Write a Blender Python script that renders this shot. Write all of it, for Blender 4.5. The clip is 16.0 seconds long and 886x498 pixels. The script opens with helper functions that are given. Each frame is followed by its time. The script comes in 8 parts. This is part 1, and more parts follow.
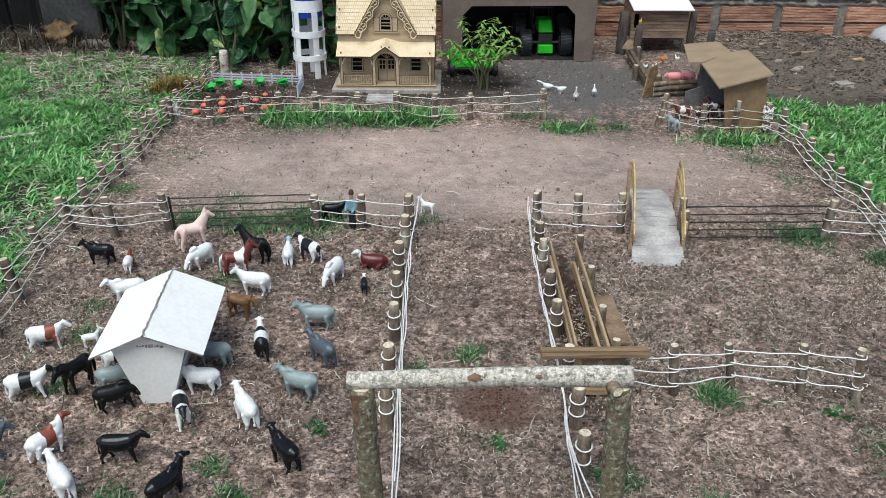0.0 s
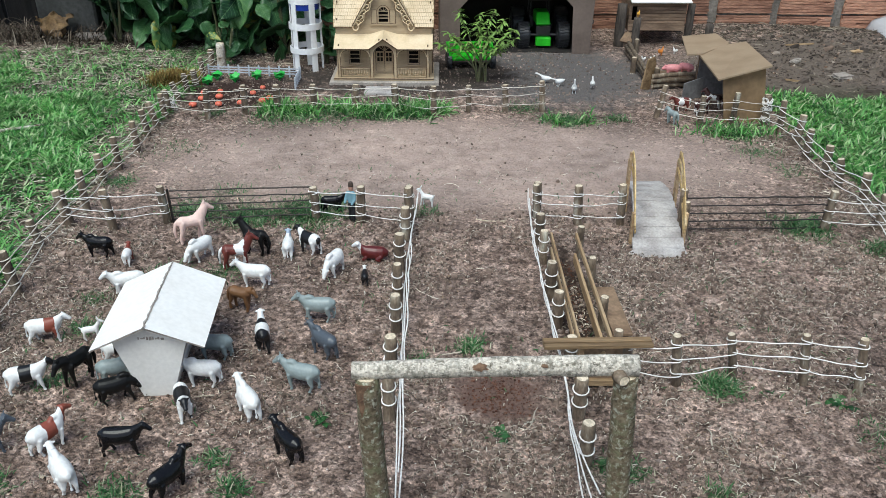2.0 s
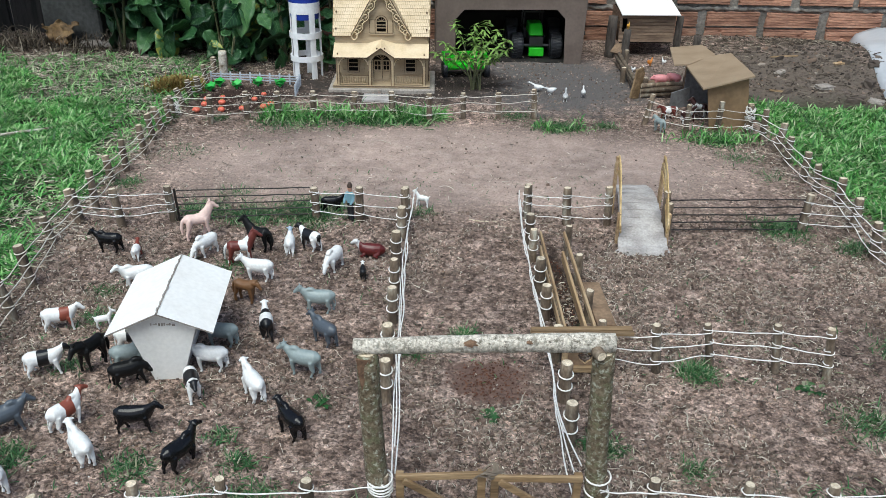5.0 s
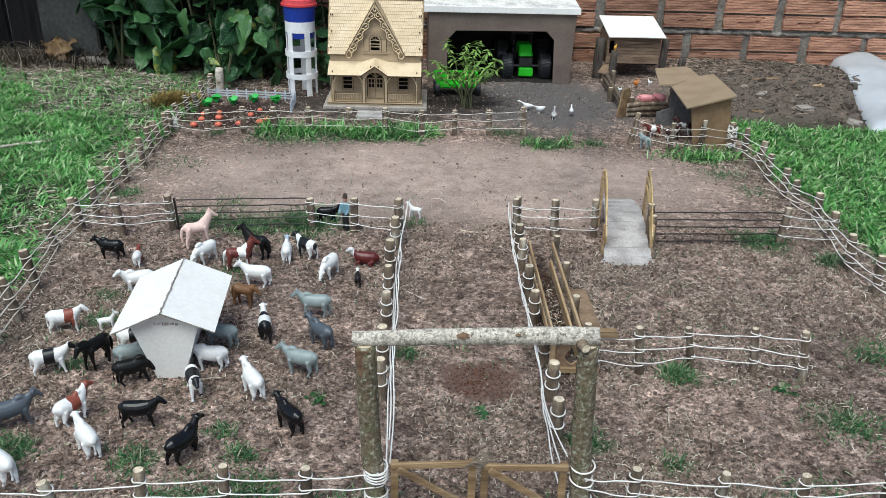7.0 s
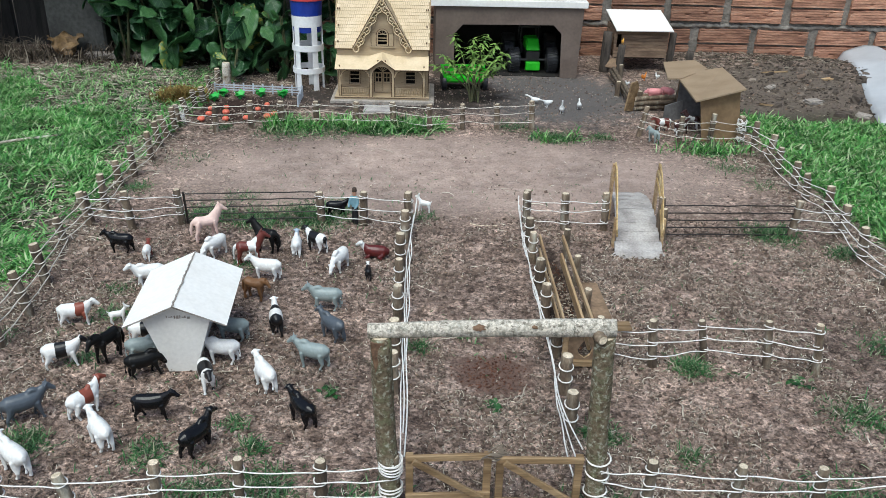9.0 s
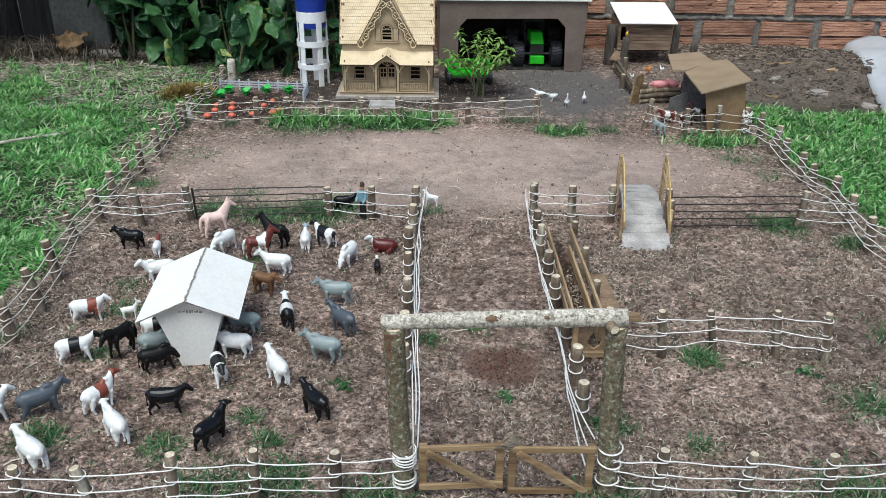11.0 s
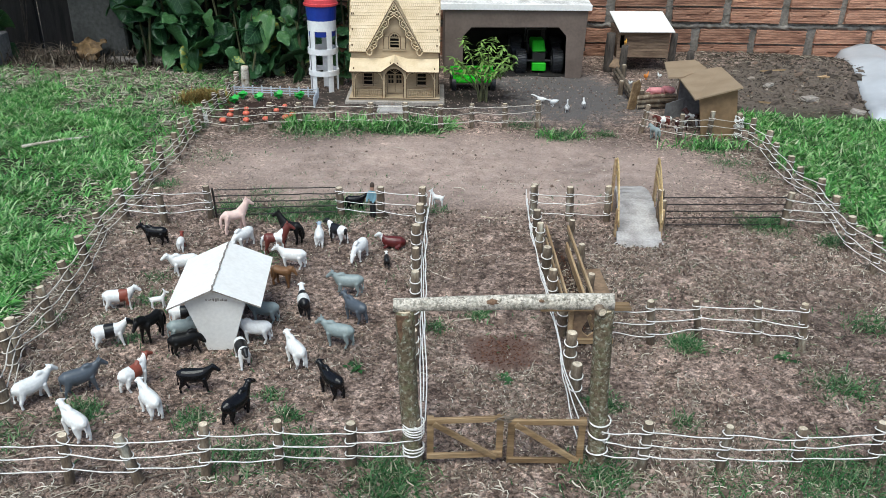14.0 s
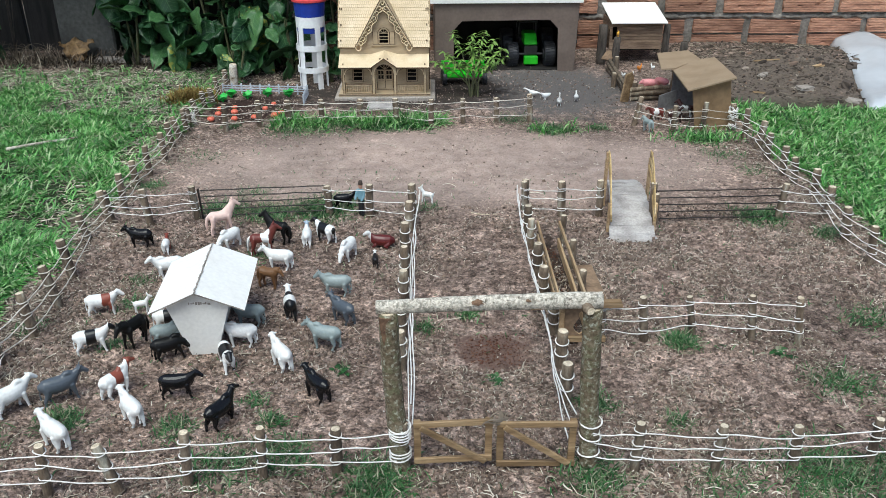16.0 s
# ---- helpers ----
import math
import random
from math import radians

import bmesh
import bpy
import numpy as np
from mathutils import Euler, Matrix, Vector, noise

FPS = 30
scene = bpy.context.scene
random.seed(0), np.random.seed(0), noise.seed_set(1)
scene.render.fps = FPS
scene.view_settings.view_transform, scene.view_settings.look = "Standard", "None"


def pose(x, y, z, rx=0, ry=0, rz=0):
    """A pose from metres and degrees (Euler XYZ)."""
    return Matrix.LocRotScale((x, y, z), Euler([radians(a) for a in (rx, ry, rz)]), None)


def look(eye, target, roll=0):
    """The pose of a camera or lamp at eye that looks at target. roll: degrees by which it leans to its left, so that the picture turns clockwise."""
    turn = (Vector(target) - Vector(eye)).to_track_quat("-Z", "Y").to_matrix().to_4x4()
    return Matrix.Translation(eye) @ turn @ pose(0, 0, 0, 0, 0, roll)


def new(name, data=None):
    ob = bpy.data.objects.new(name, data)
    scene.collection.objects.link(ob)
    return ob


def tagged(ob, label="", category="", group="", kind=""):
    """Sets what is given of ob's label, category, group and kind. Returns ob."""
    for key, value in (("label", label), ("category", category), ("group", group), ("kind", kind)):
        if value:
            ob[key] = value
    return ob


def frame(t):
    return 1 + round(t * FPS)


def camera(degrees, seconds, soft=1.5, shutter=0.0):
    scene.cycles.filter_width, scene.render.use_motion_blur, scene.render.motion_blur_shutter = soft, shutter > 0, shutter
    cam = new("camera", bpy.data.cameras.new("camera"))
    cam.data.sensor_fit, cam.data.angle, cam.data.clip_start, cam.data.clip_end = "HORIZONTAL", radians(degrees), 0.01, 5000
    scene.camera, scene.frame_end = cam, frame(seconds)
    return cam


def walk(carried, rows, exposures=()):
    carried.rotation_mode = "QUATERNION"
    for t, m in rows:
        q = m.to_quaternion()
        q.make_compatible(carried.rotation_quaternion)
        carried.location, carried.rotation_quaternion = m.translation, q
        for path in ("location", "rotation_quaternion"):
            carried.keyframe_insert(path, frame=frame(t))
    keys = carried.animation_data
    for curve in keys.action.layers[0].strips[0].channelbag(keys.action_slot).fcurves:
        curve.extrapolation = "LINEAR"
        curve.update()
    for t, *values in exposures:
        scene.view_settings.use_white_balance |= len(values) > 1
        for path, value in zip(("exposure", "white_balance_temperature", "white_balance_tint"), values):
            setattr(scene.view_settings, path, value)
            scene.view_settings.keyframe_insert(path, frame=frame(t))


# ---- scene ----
cam = camera(56.9, 16.0, soft=0.7)
PATH = [
    (0, (0.008, -0.014, 0.797), (0.002, 1.767, -0.113), 0.4),
    (0.5, (-0.001, -0.015, 0.794), (-0.01, 1.764, -0.118), 0.4),
    (1, (-0.004, -0.014, 0.792), (-0.011, 1.765, -0.122), 0.2),
    (1.5, (-0.01, -0.018, 0.792), (-0.011, 1.758, -0.127), 0.3),
    (2, (-0.002, -0.012, 0.789), (0.003, 1.763, -0.132), 0.4),
    (2.5, (0.004, -0.016, 0.791), (0.015, 1.758, -0.131), 0.5),
    (3, (0.003, -0.026, 0.793), (0.021, 1.75, -0.126), 0.6),
    (3.5, (0.0, -0.034, 0.793), (0.02, 1.743, -0.124), 0.7),
    (4, (-0.001, -0.042, 0.796), (0.02, 1.735, -0.12), 0.7),
    (6.3, (-0.002, -0.168, 0.805), (0.022, 1.637, -0.058), 1.6),
    (6.5, (-0.003, -0.169, 0.803), (0.03, 1.637, -0.056), 1.6),
    (7, (-0.008, -0.166, 0.803), (0.035, 1.644, -0.046), 1.6),
    (7.5, (-0.012, -0.165, 0.797), (0.03, 1.645, -0.053), 1.4),
    (8, (-0.016, -0.161, 0.794), (0.024, 1.647, -0.059), 1.3),
    (8.5, (-0.02, -0.162, 0.795), (0.016, 1.646, -0.061), 1.5),
    (11, (-0.034, -0.172, 0.794), (-0.007, 1.63, -0.074), 0.8),
    (11.5, (-0.037, -0.185, 0.801), (-0.012, 1.615, -0.07), 0.8),
    (12, (-0.039, -0.206, 0.805), (-0.016, 1.593, -0.068), 0.8),
    (12.5, (-0.053, -0.231, 0.813), (-0.033, 1.569, -0.059), 0.9),
    (13, (-0.053, -0.257, 0.823), (-0.036, 1.547, -0.04), 1.0),
    (13.5, (-0.05, -0.283, 0.823), (-0.034, 1.524, -0.033), 1.0),
    (14, (-0.038, -0.288, 0.828), (-0.021, 1.518, -0.029), 0.8),
    (14.5, (-0.031, -0.279, 0.826), (-0.014, 1.526, -0.034), 0.4),
    (15, (-0.024, -0.275, 0.826), (-0.009, 1.529, -0.036), 0.2),
    (15.5, (-0.014, -0.273, 0.824), (0.001, 1.53, -0.041), 0.1),
    (16, (-0.016, -0.257, 0.82), (0.003, 1.545, -0.048), -0.1),
]
 
walk(cam, [(t, look(eye, target, roll)) for t, eye, target, roll in PATH], [(0, 0.92), (8.5, 0.91), (11, 0.90), (16, 0.97)])

# ---- world and light: bright overcast day ----
world = bpy.data.worlds.new("sky")
world.use_nodes = True
scene.world = world
wt = world.node_tree
sky = wt.nodes.new("ShaderNodeTexSky")
sky.sky_type, sky.sun_disc = "NISHITA", False
sky.sun_elevation, sky.sun_rotation = radians(58), radians(200)
sky.air_density, sky.dust_density, sky.ozone_density = 1.0, 2.0, 1.0
wt.nodes["Background"].inputs["Strength"].default_value = 0.085
wt.links.new(sky.outputs["Color"], wt.nodes["Background"].inputs["Color"])
sun_data = bpy.data.lights.new("sun", "SUN")
sun_data.energy, sun_data.angle, sun_data.color = 1.6, radians(42), (0.89, 0.99, 0.95)
sun = new("sun", sun_data)
sun.matrix_world = look((-0.35, -0.9, 2.0), (0, 0, 0))


# ---- materials ----
def shader(name):
    m = bpy.data.materials.new(name)
    m.use_nodes = True
    nt = m.node_tree
    return m, nt, nt.nodes["Principled BSDF"]


def ramp_node(nt, stops, constant=False):
    r = nt.nodes.new("ShaderNodeValToRGB")
    if constant:
        r.color_ramp.interpolation = "CONSTANT"
    e = r.color_ramp.elements
    while len(e) < len(stops):
        e.new(0.5)
    for k, (p, c) in enumerate(stops):
        e[k].position, e[k].color = p, (*c, 1)
    return r


def surface(name, stops, scale=40, rough=0.8, bump=0.3, bump_scale=None, depth=0.002, stretch=(1, 1, 1), rand=0.0,
            island=0.0, fine=0.25, spec=0.5, metal=0.0, coat=0.0, sheer=0.0):
    """A procedural surface: broad colour patches, fine grain, relief, and variation from piece to piece."""
    m, nt, b = shader(name)
    n, l = nt.nodes, nt.links
    tc = n.new("ShaderNodeTexCoord")
    mp = n.new("ShaderNodeMapping")
    mp.inputs["Scale"].default_value = stretch
    l.new(tc.outputs["Object"], mp.inputs["Vector"])
    big = n.new("ShaderNodeTexNoise")
    big.inputs["Scale"].default_value, big.inputs["Detail"].default_value = scale, 5
    l.new(mp.outputs["Vector"], big.inputs["Vector"])
    rp = ramp_node(nt, stops)
    l.new(big.outputs["Fac"], rp.inputs["Fac"])
    small = n.new("ShaderNodeTexNoise")
    small.inputs["Scale"].default_value, small.inputs["Detail"].default_value = bump_scale or scale * 7, 4
    l.new(mp.outputs["Vector"], small.inputs["Vector"])
    mr = n.new("ShaderNodeMapRange")
    mr.inputs["From Min"].default_value, mr.inputs["From Max"].default_value = 0.3, 0.7
    mr.inputs["To Min"].default_value, mr.inputs["To Max"].default_value = 1 - fine, 1 + fine
    l.new(small.outputs["Fac"], mr.inputs["Value"])
    hsv = n.new("ShaderNodeHueSaturation")
    l.new(rp.outputs["Color"], hsv.inputs["Color"])
    value = mr.outputs["Result"]
    for amount, node, out in ((rand, "ShaderNodeObjectInfo", "Random"), (island, "ShaderNodeNewGeometry", "Random Per Island")):
        if amount:
            src = n.new(node)
            r2 = n.new("ShaderNodeMapRange")
            r2.inputs["To Min"].default_value, r2.inputs["To Max"].default_value = 1 - amount, 1 + amount
            l.new(src.outputs[out], r2.inputs["Value"])
            mul = n.new("ShaderNodeMath")
            mul.operation = "MULTIPLY"
            l.new(value, mul.inputs[0])
            l.new(r2.outputs["Result"], mul.inputs[1])
            value = mul.outputs[0]
    l.new(value, hsv.inputs["Value"])
    l.new(hsv.outputs["Color"], b.inputs["Base Color"])
    b.inputs["Roughness"].default_value, b.inputs["Metallic"].default_value = rough, metal
    b.inputs["Specular IOR Level"].default_value, b.inputs["Coat Weight"].default_value = spec, coat
    if bump:
        bp = n.new("ShaderNodeBump")
        bp.inputs["Strength"].default_value, bp.inputs["Distance"].default_value = bump, depth
        l.new(small.outputs["Fac"], bp.inputs["Height"])
        l.new(bp.outputs["Normal"], b.inputs["Normal"])
    if sheer:
        b.inputs["Subsurface Weight"].default_value = sheer
        b.inputs["Subsurface Radius"].default_value = (0.004, 0.006, 0.002)
    return m


def scatter_mat(name, stops, rough=0.75, spec=0.3, sheer=0.0):
    """Each loose piece takes its own colour."""
    m, nt, b = shader(name)
    n, l = nt.nodes, nt.links
    geo = n.new("ShaderNodeNewGeometry")
    rp = ramp_node(nt, stops)
    l.new(geo.outputs["Random Per Island"], rp.inputs["Fac"])
    tc = n.new("ShaderNodeTexCoord")
    nz = n.new("ShaderNodeTexNoise")
    nz.inputs["Scale"].default_value, nz.inputs["Detail"].default_value = 90, 3
    l.new(tc.outputs["Object"], nz.inputs["Vector"])
    mr = n.new("ShaderNodeMapRange")
    mr.inputs["To Min"].default_value, mr.inputs["To Max"].default_value = 0.6, 1.35
    l.new(nz.outputs["Fac"], mr.inputs["Value"])
    wide = n.new("ShaderNodeTexNoise")
    wide.inputs["Scale"].default_value, wide.inputs["Detail"].default_value = 7, 3
    l.new(tc.outputs["Object"], wide.inputs["Vector"])
    wr = n.new("ShaderNodeMapRange")
    wr.inputs["From Min"].default_value, wr.inputs["From Max"].default_value = 0.35, 0.65
    wr.inputs["To Min"].default_value, wr.inputs["To Max"].default_value = 0.78, 1.22
    l.new(wide.outputs["Fac"], wr.inputs["Value"])
    both = n.new("ShaderNodeMath")
    both.operation = "MULTIPLY"
    l.new(mr.outputs["Result"], both.inputs[0])
    l.new(wr.outputs["Result"], both.inputs[1])
    hsv = n.new("ShaderNodeHueSaturation")
    l.new(both.outputs[0], hsv.inputs["Value"])
    l.new(rp.outputs["Color"], hsv.inputs["Color"])
    l.new(hsv.outputs["Color"], b.inputs["Base Color"])
    b.inputs["Roughness"].default_value, b.inputs["Specular IOR Level"].default_value = rough, spec
    if sheer:
        tr = n.new("ShaderNodeBsdfTranslucent")
        l.new(hsv.outputs["Color"], tr.inputs["Color"])
        mix = n.new("ShaderNodeMixShader")
        mix.inputs["Fac"].default_value = sheer
        l.new(b.outputs["BSDF"], mix.inputs[1])
        l.new(tr.outputs["BSDF"], mix.inputs[2])
        l.new(mix.outputs["Shader"], n["Material Output"].inputs["Surface"])
    return m


def soil_material():
    m, nt, b = shader("soil")
    n, l = nt.nodes, nt.links
    tc = n.new("ShaderNodeTexCoord")

    def noise_at(scale, detail=6, rough=0.6):
        z = n.new("ShaderNodeTexNoise")
        z.inputs["Scale"].default_value, z.inputs["Detail"].default_value, z.inputs["Roughness"].default_value = scale, detail, rough
        l.new(tc.outputs["Object"], z.inputs["Vector"])
        return z

    broad, mid, fine = noise_at(3.2), noise_at(22), noise_at(150, 6, 0.75)
    c1 = ramp_node(nt, [(0.37, (0.200, 0.147, 0.122)), (0.5, (0.325, 0.246, 0.207)), (0.63, (0.465, 0.366, 0.316))])
    l.new(mid.outputs["Fac"], c1.inputs["Fac"])
    c2 = ramp_node(nt, [(0.34, (0.62, 0.60, 0.60)), (0.64, (1.16, 1.12, 1.10))])
    l.new(broad.outputs["Fac"], c2.inputs["Fac"])
    # c3's low end paints the small shadows of crevices into the soil
    c3 = ramp_node(nt, [(0.41, (0.34, 0.32, 0.31)), (0.49, (1, 1, 1)), (0.59, (1.40, 1.39, 1.38))])
    l.new(fine.outputs["Fac"], c3.inputs["Fac"])

    def mixed(a, c, kind="MULTIPLY", fac=1.0):
        x = n.new("ShaderNodeMix")
        x.data_type, x.blend_type = "RGBA", kind
        if isinstance(fac, float):
            x.inputs["Factor"].default_value = fac
        else:
            l.new(fac, x.inputs["Factor"])
        l.new(a, x.inputs["A"])
        if isinstance(c, tuple):
            x.inputs["B"].default_value = (*c, 1)
        else:
            l.new(c, x.inputs["B"])
        return x.outputs["Result"]

    crumb = noise_at(68, 3, 0.6)
    c4 = ramp_node(nt, [(0.38, (0.52, 0.50, 0.49)), (0.48, (1, 1, 1)), (0.62, (1.22, 1.22, 1.21))])
    l.new(crumb.outputs["Fac"], c4.inputs["Fac"])
    grit = noise_at(420, 4, 0.7)
    c5 = ramp_node(nt, [(0.38, (0.55, 0.53, 0.52)), (0.5, (1, 1, 1)), (0.62, (1.4, 1.39, 1.38))])
    l.new(grit.outputs["Fac"], c5.inputs["Fac"])
    # crumbs: cells of earth, each with its own tone and its own rounded top
    warp = noise_at(90, 2, 0.5)
    shift = n.new("ShaderNodeMix")
    shift.data_type, shift.blend_type = "RGBA", "LINEAR_LIGHT"
    shift.inputs["Factor"].default_value = 0.006
    l.new(tc.outputs["Object"], shift.inputs["A"])
    l.new(warp.outputs["Color"], shift.inputs["B"])

    def cells(scale):
        v = n.new("ShaderNodeTexVoronoi")
        v.inputs["Scale"].default_value, v.inputs["Randomness"].default_value = scale, 1.0
        l.new(shift.outputs["Result"], v.inputs["Vector"])
        return v

    crumbs, grains = cells(118), cells(270)
    tone = ramp_node(nt, [(0.0, (0.36, 0.345, 0.335)), (0.45, (0.95, 0.94, 0.93)), (1.0, (1.55, 1.54, 1.53))])
    l.new(crumbs.outputs["Color"], tone.inputs["Fac"])
    tone2 = ramp_node(nt, [(0.0, (0.58, 0.57, 0.56)), (1.0, (1.38, 1.37, 1.36))])
    l.new(grains.outputs["Color"], tone2.inputs["Fac"])
    base = mixed(c1.outputs["Color"], c2.outputs["Color"])
    col = mixed(mixed(base, c3.outputs["Color"], "MULTIPLY", 0.55), c4.outputs["Color"])
    col = mixed(mixed(col, tone.outputs["Color"], "MULTIPLY", 0.8), tone2.outputs["Color"])
    col = mixed(col, c5.outputs["Color"], "MULTIPLY", 0.5)

    def spot(x, y, rx, ry):
        mp = n.new("ShaderNodeMapping")
        mp.vector_type = "TEXTURE"
        mp.inputs["Location"].default_value, mp.inputs["Scale"].default_value = (x, y, 0), (rx, ry, 1)
        l.new(tc.outputs["Object"], mp.inputs["Vector"])
        ln = n.new("ShaderNodeVectorMath")
        ln.operation = "LENGTH"
        l.new(mp.outputs["Vector"], ln.inputs[0])
        ad = n.new("ShaderNodeMath")
        ad.operation = "MULTIPLY_ADD"
        ad.inputs[1].default_value = 1.1
        l.new(mid.outputs["Fac"], ad.inputs[0])
        l.new(ln.outputs["Value"], ad.inputs[2])
        mr = n.new("ShaderNodeMapRange")
        mr.inputs["From Min"].default_value, mr.inputs["From Max"].default_value = 1.55, 1.15
        l.new(ad.outputs[0], mr.inputs["Value"])
        return mr.outputs["Result"]

    # pale dry earth, trodden flat
    dry = mixed(mixed(c2.outputs["Color"], (0.475, 0.370, 0.320)), c3.outputs["Color"], "MULTIPLY", 0.35)
    dry = mixed(dry, tone2.outputs["Color"], "MULTIPLY", 0.2)
    dry = mixed(dry, c1.outputs["Color"], "MIX", 0.42)
    trodden = spot(0.03, 2.02, 0.95, 0.40)
    col = mixed(col, dry, "MIX", trodden)
    # damp reddish earth dug over in the lane, in the planted bed and in the trench of the feeder
    col = mixed(col, (0.165, 0.103, 0.082), "MIX", spot(0.088, 1.02, 0.085, 0.075))
    col = mixed(col, (0.050, 0.028, 0.022), "MIX", spot(-0.66, 2.63, 0.24, 0.22))
    col = mixed(col, (0.055, 0.036, 0.028), "MIX", spot(0.24, 1.27, 0.045, 0.30))
    # trodden grey yard before the barn
    col = mixed(col, (0.150, 0.136, 0.130), "MIX", spot(0.42, 2.88, 0.44, 0.47))
    # three darker earths: round the house, by the sapling, under the plants
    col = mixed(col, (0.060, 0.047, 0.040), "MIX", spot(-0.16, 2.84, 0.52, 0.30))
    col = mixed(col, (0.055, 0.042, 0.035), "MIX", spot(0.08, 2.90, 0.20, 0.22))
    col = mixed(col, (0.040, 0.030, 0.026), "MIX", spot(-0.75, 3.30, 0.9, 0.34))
    col = mixed(col, (0.165, 0.132, 0.108), "MIX", spot(1.30, 2.95, 0.55, 0.50))
    # dark green lawn ground, shade between blades in its colour, on past the fences
    sep = n.new("ShaderNodeSeparateXYZ")
    l.new(tc.outputs["Object"], sep.inputs[0])

    def beyond(axis, a, c):
        mr = n.new("ShaderNodeMapRange")
        mr.inputs["From Min"].default_value, mr.inputs["From Max"].default_value = a, c
        l.new(sep.outputs[axis], mr.inputs["Value"])
        return mr.outputs["Result"]

    def product(a, c):
        z = n.new("ShaderNodeMath")
        z.operation = "MULTIPLY"
        l.new(a, z.inputs[0])
        l.new(c, z.inputs[1])
        return z.outputs[0]

    turf_shade = mixed(c3.outputs["Color"], (0.032, 0.050, 0.020))
    near_side = beyond("Y", 2.75, 2.55)
    col = mixed(col, turf_shade, "MIX", product(beyond("X", -0.88, -0.98), beyond("Y", 3.25, 3.0)))
    col = mixed(col, turf_shade, "MIX", product(beyond("X", 1.04, 1.16), near_side))
    col = mixed(col, turf_shade, "MIX", beyond("Y", 0.30, 0.05))
    l.new(col, b.inputs["Base Color"])
    b.inputs["Roughness"].default_value, b.inputs["Specular IOR Level"].default_value = 0.92, 0.25
    b1 = n.new("ShaderNodeBump")
    b1.inputs["Strength"].default_value, b1.inputs["Distance"].default_value = 0.8, 0.004
    l.new(fine.outputs["Fac"], b1.inputs["Height"])
    b2 = n.new("ShaderNodeBump")
    b2.inputs["Strength"].default_value, b2.inputs["Distance"].default_value = 0.7, 0.012
    mid2 = noise_at(60)
    l.new(mid2.outputs["Fac"], b2.inputs["Height"])
    l.new(b1.outputs["Normal"], b2.inputs["Normal"])
    last = b2.outputs["Normal"]
    for v, depth in ((crumbs, 0.0075), (grains, 0.0022)):
        b3 = n.new("ShaderNodeBump")
        b3.invert = True
        b3.inputs["Distance"].default_value = depth
        sm = n.new("ShaderNodeMapRange")
        sm.inputs["To Min"].default_value, sm.inputs["To Max"].default_value = 0.85, 0.14
        l.new(trodden, sm.inputs["Value"])
        l.new(sm.outputs["Result"], b3.inputs["Strength"])
        l.new(v.outputs["Distance"], b3.inputs["Height"])
        l.new(last, b3.inputs["Normal"])
        last = b3.outputs["Normal"]
    l.new(last, b.inputs["Normal"])
    return m


def toy_paint(name, stops, rough=0.28, along="X", low=-0.040, high=0.046, wobble=0.10, patches=None, gloss=0.5):
    """Moulded plastic, painted in bands along one axis of the toy; wobble roughens the bands' edges."""
    m, nt, b = shader(name)
    n, l = nt.nodes, nt.links
    tc = n.new("ShaderNodeTexCoord")
    sp = n.new("ShaderNodeSeparateXYZ")
    l.new(tc.outputs["Object"], sp.inputs[0])
    nz = n.new("ShaderNodeTexNoise")
    nz.inputs["Scale"].default_value, nz.inputs["Detail"].default_value = 70, 3
    l.new(tc.outputs["Object"], nz.inputs["Vector"])
    rp = ramp_node(nt, stops, True)
    if patches:
        nz.inputs["Scale"].default_value = patches
        l.new(nz.outputs["Fac"], rp.inputs["Fac"])
    else:
        mr = n.new("ShaderNodeMapRange")
        mr.inputs["From Min"].default_value, mr.inputs["From Max"].default_value = low, high
        l.new(sp.outputs[along], mr.inputs["Value"])
        ma = n.new("ShaderNodeMath")
        ma.operation = "MULTIPLY_ADD"
        ma.inputs[1].default_value = wobble
        l.new(nz.outputs["Fac"], ma.inputs[0])
        sb = n.new("ShaderNodeMath")
        sb.operation = "SUBTRACT"
        sb.inputs[1].default_value = wobble / 2
        l.new(mr.outputs["Result"], ma.inputs[2])
        l.new(ma.outputs[0], sb.inputs[0])
        l.new(sb.outputs[0], rp.inputs["Fac"])
    # dust and rubbed paint
    dn = n.new("ShaderNodeTexNoise")
    dn.inputs["Scale"].default_value, dn.inputs["Detail"].default_value = 160, 5
    l.new(tc.outputs["Object"], dn.inputs["Vector"])
    dr = n.new("ShaderNodeMapRange")
    dr.inputs["From Min"].default_value, dr.inputs["From Max"].default_value = 0.35, 0.7
    dr.inputs["To Min"].default_value, dr.inputs["To Max"].default_value = 0.90, 1.08
    l.new(dn.outputs["Fac"], dr.inputs["Value"])
    hsv = n.new("ShaderNodeHueSaturation")
    l.new(rp.outputs["Color"], hsv.inputs["Color"])
    l.new(dr.outputs["Result"], hsv.inputs["Value"])
    l.new(hsv.outputs["Color"], b.inputs["Base Color"])
    rr = n.new("ShaderNodeMapRange")
    rr.inputs["To Min"].default_value, rr.inputs["To Max"].default_value = rough - 0.08, rough + 0.2
    l.new(dn.outputs["Fac"], rr.inputs["Value"])
    l.new(rr.outputs["Result"], b.inputs["Roughness"])
    bp = n.new("ShaderNodeBump")
    bp.inputs["Strength"].default_value, bp.inputs["Distance"].default_value = 0.12, 0.0008
    l.new(dn.outputs["Fac"], bp.inputs["Height"])
    l.new(bp.outputs["Normal"], b.inputs["Normal"])
    b.inputs["Specular IOR Level"].default_value = gloss
    return m


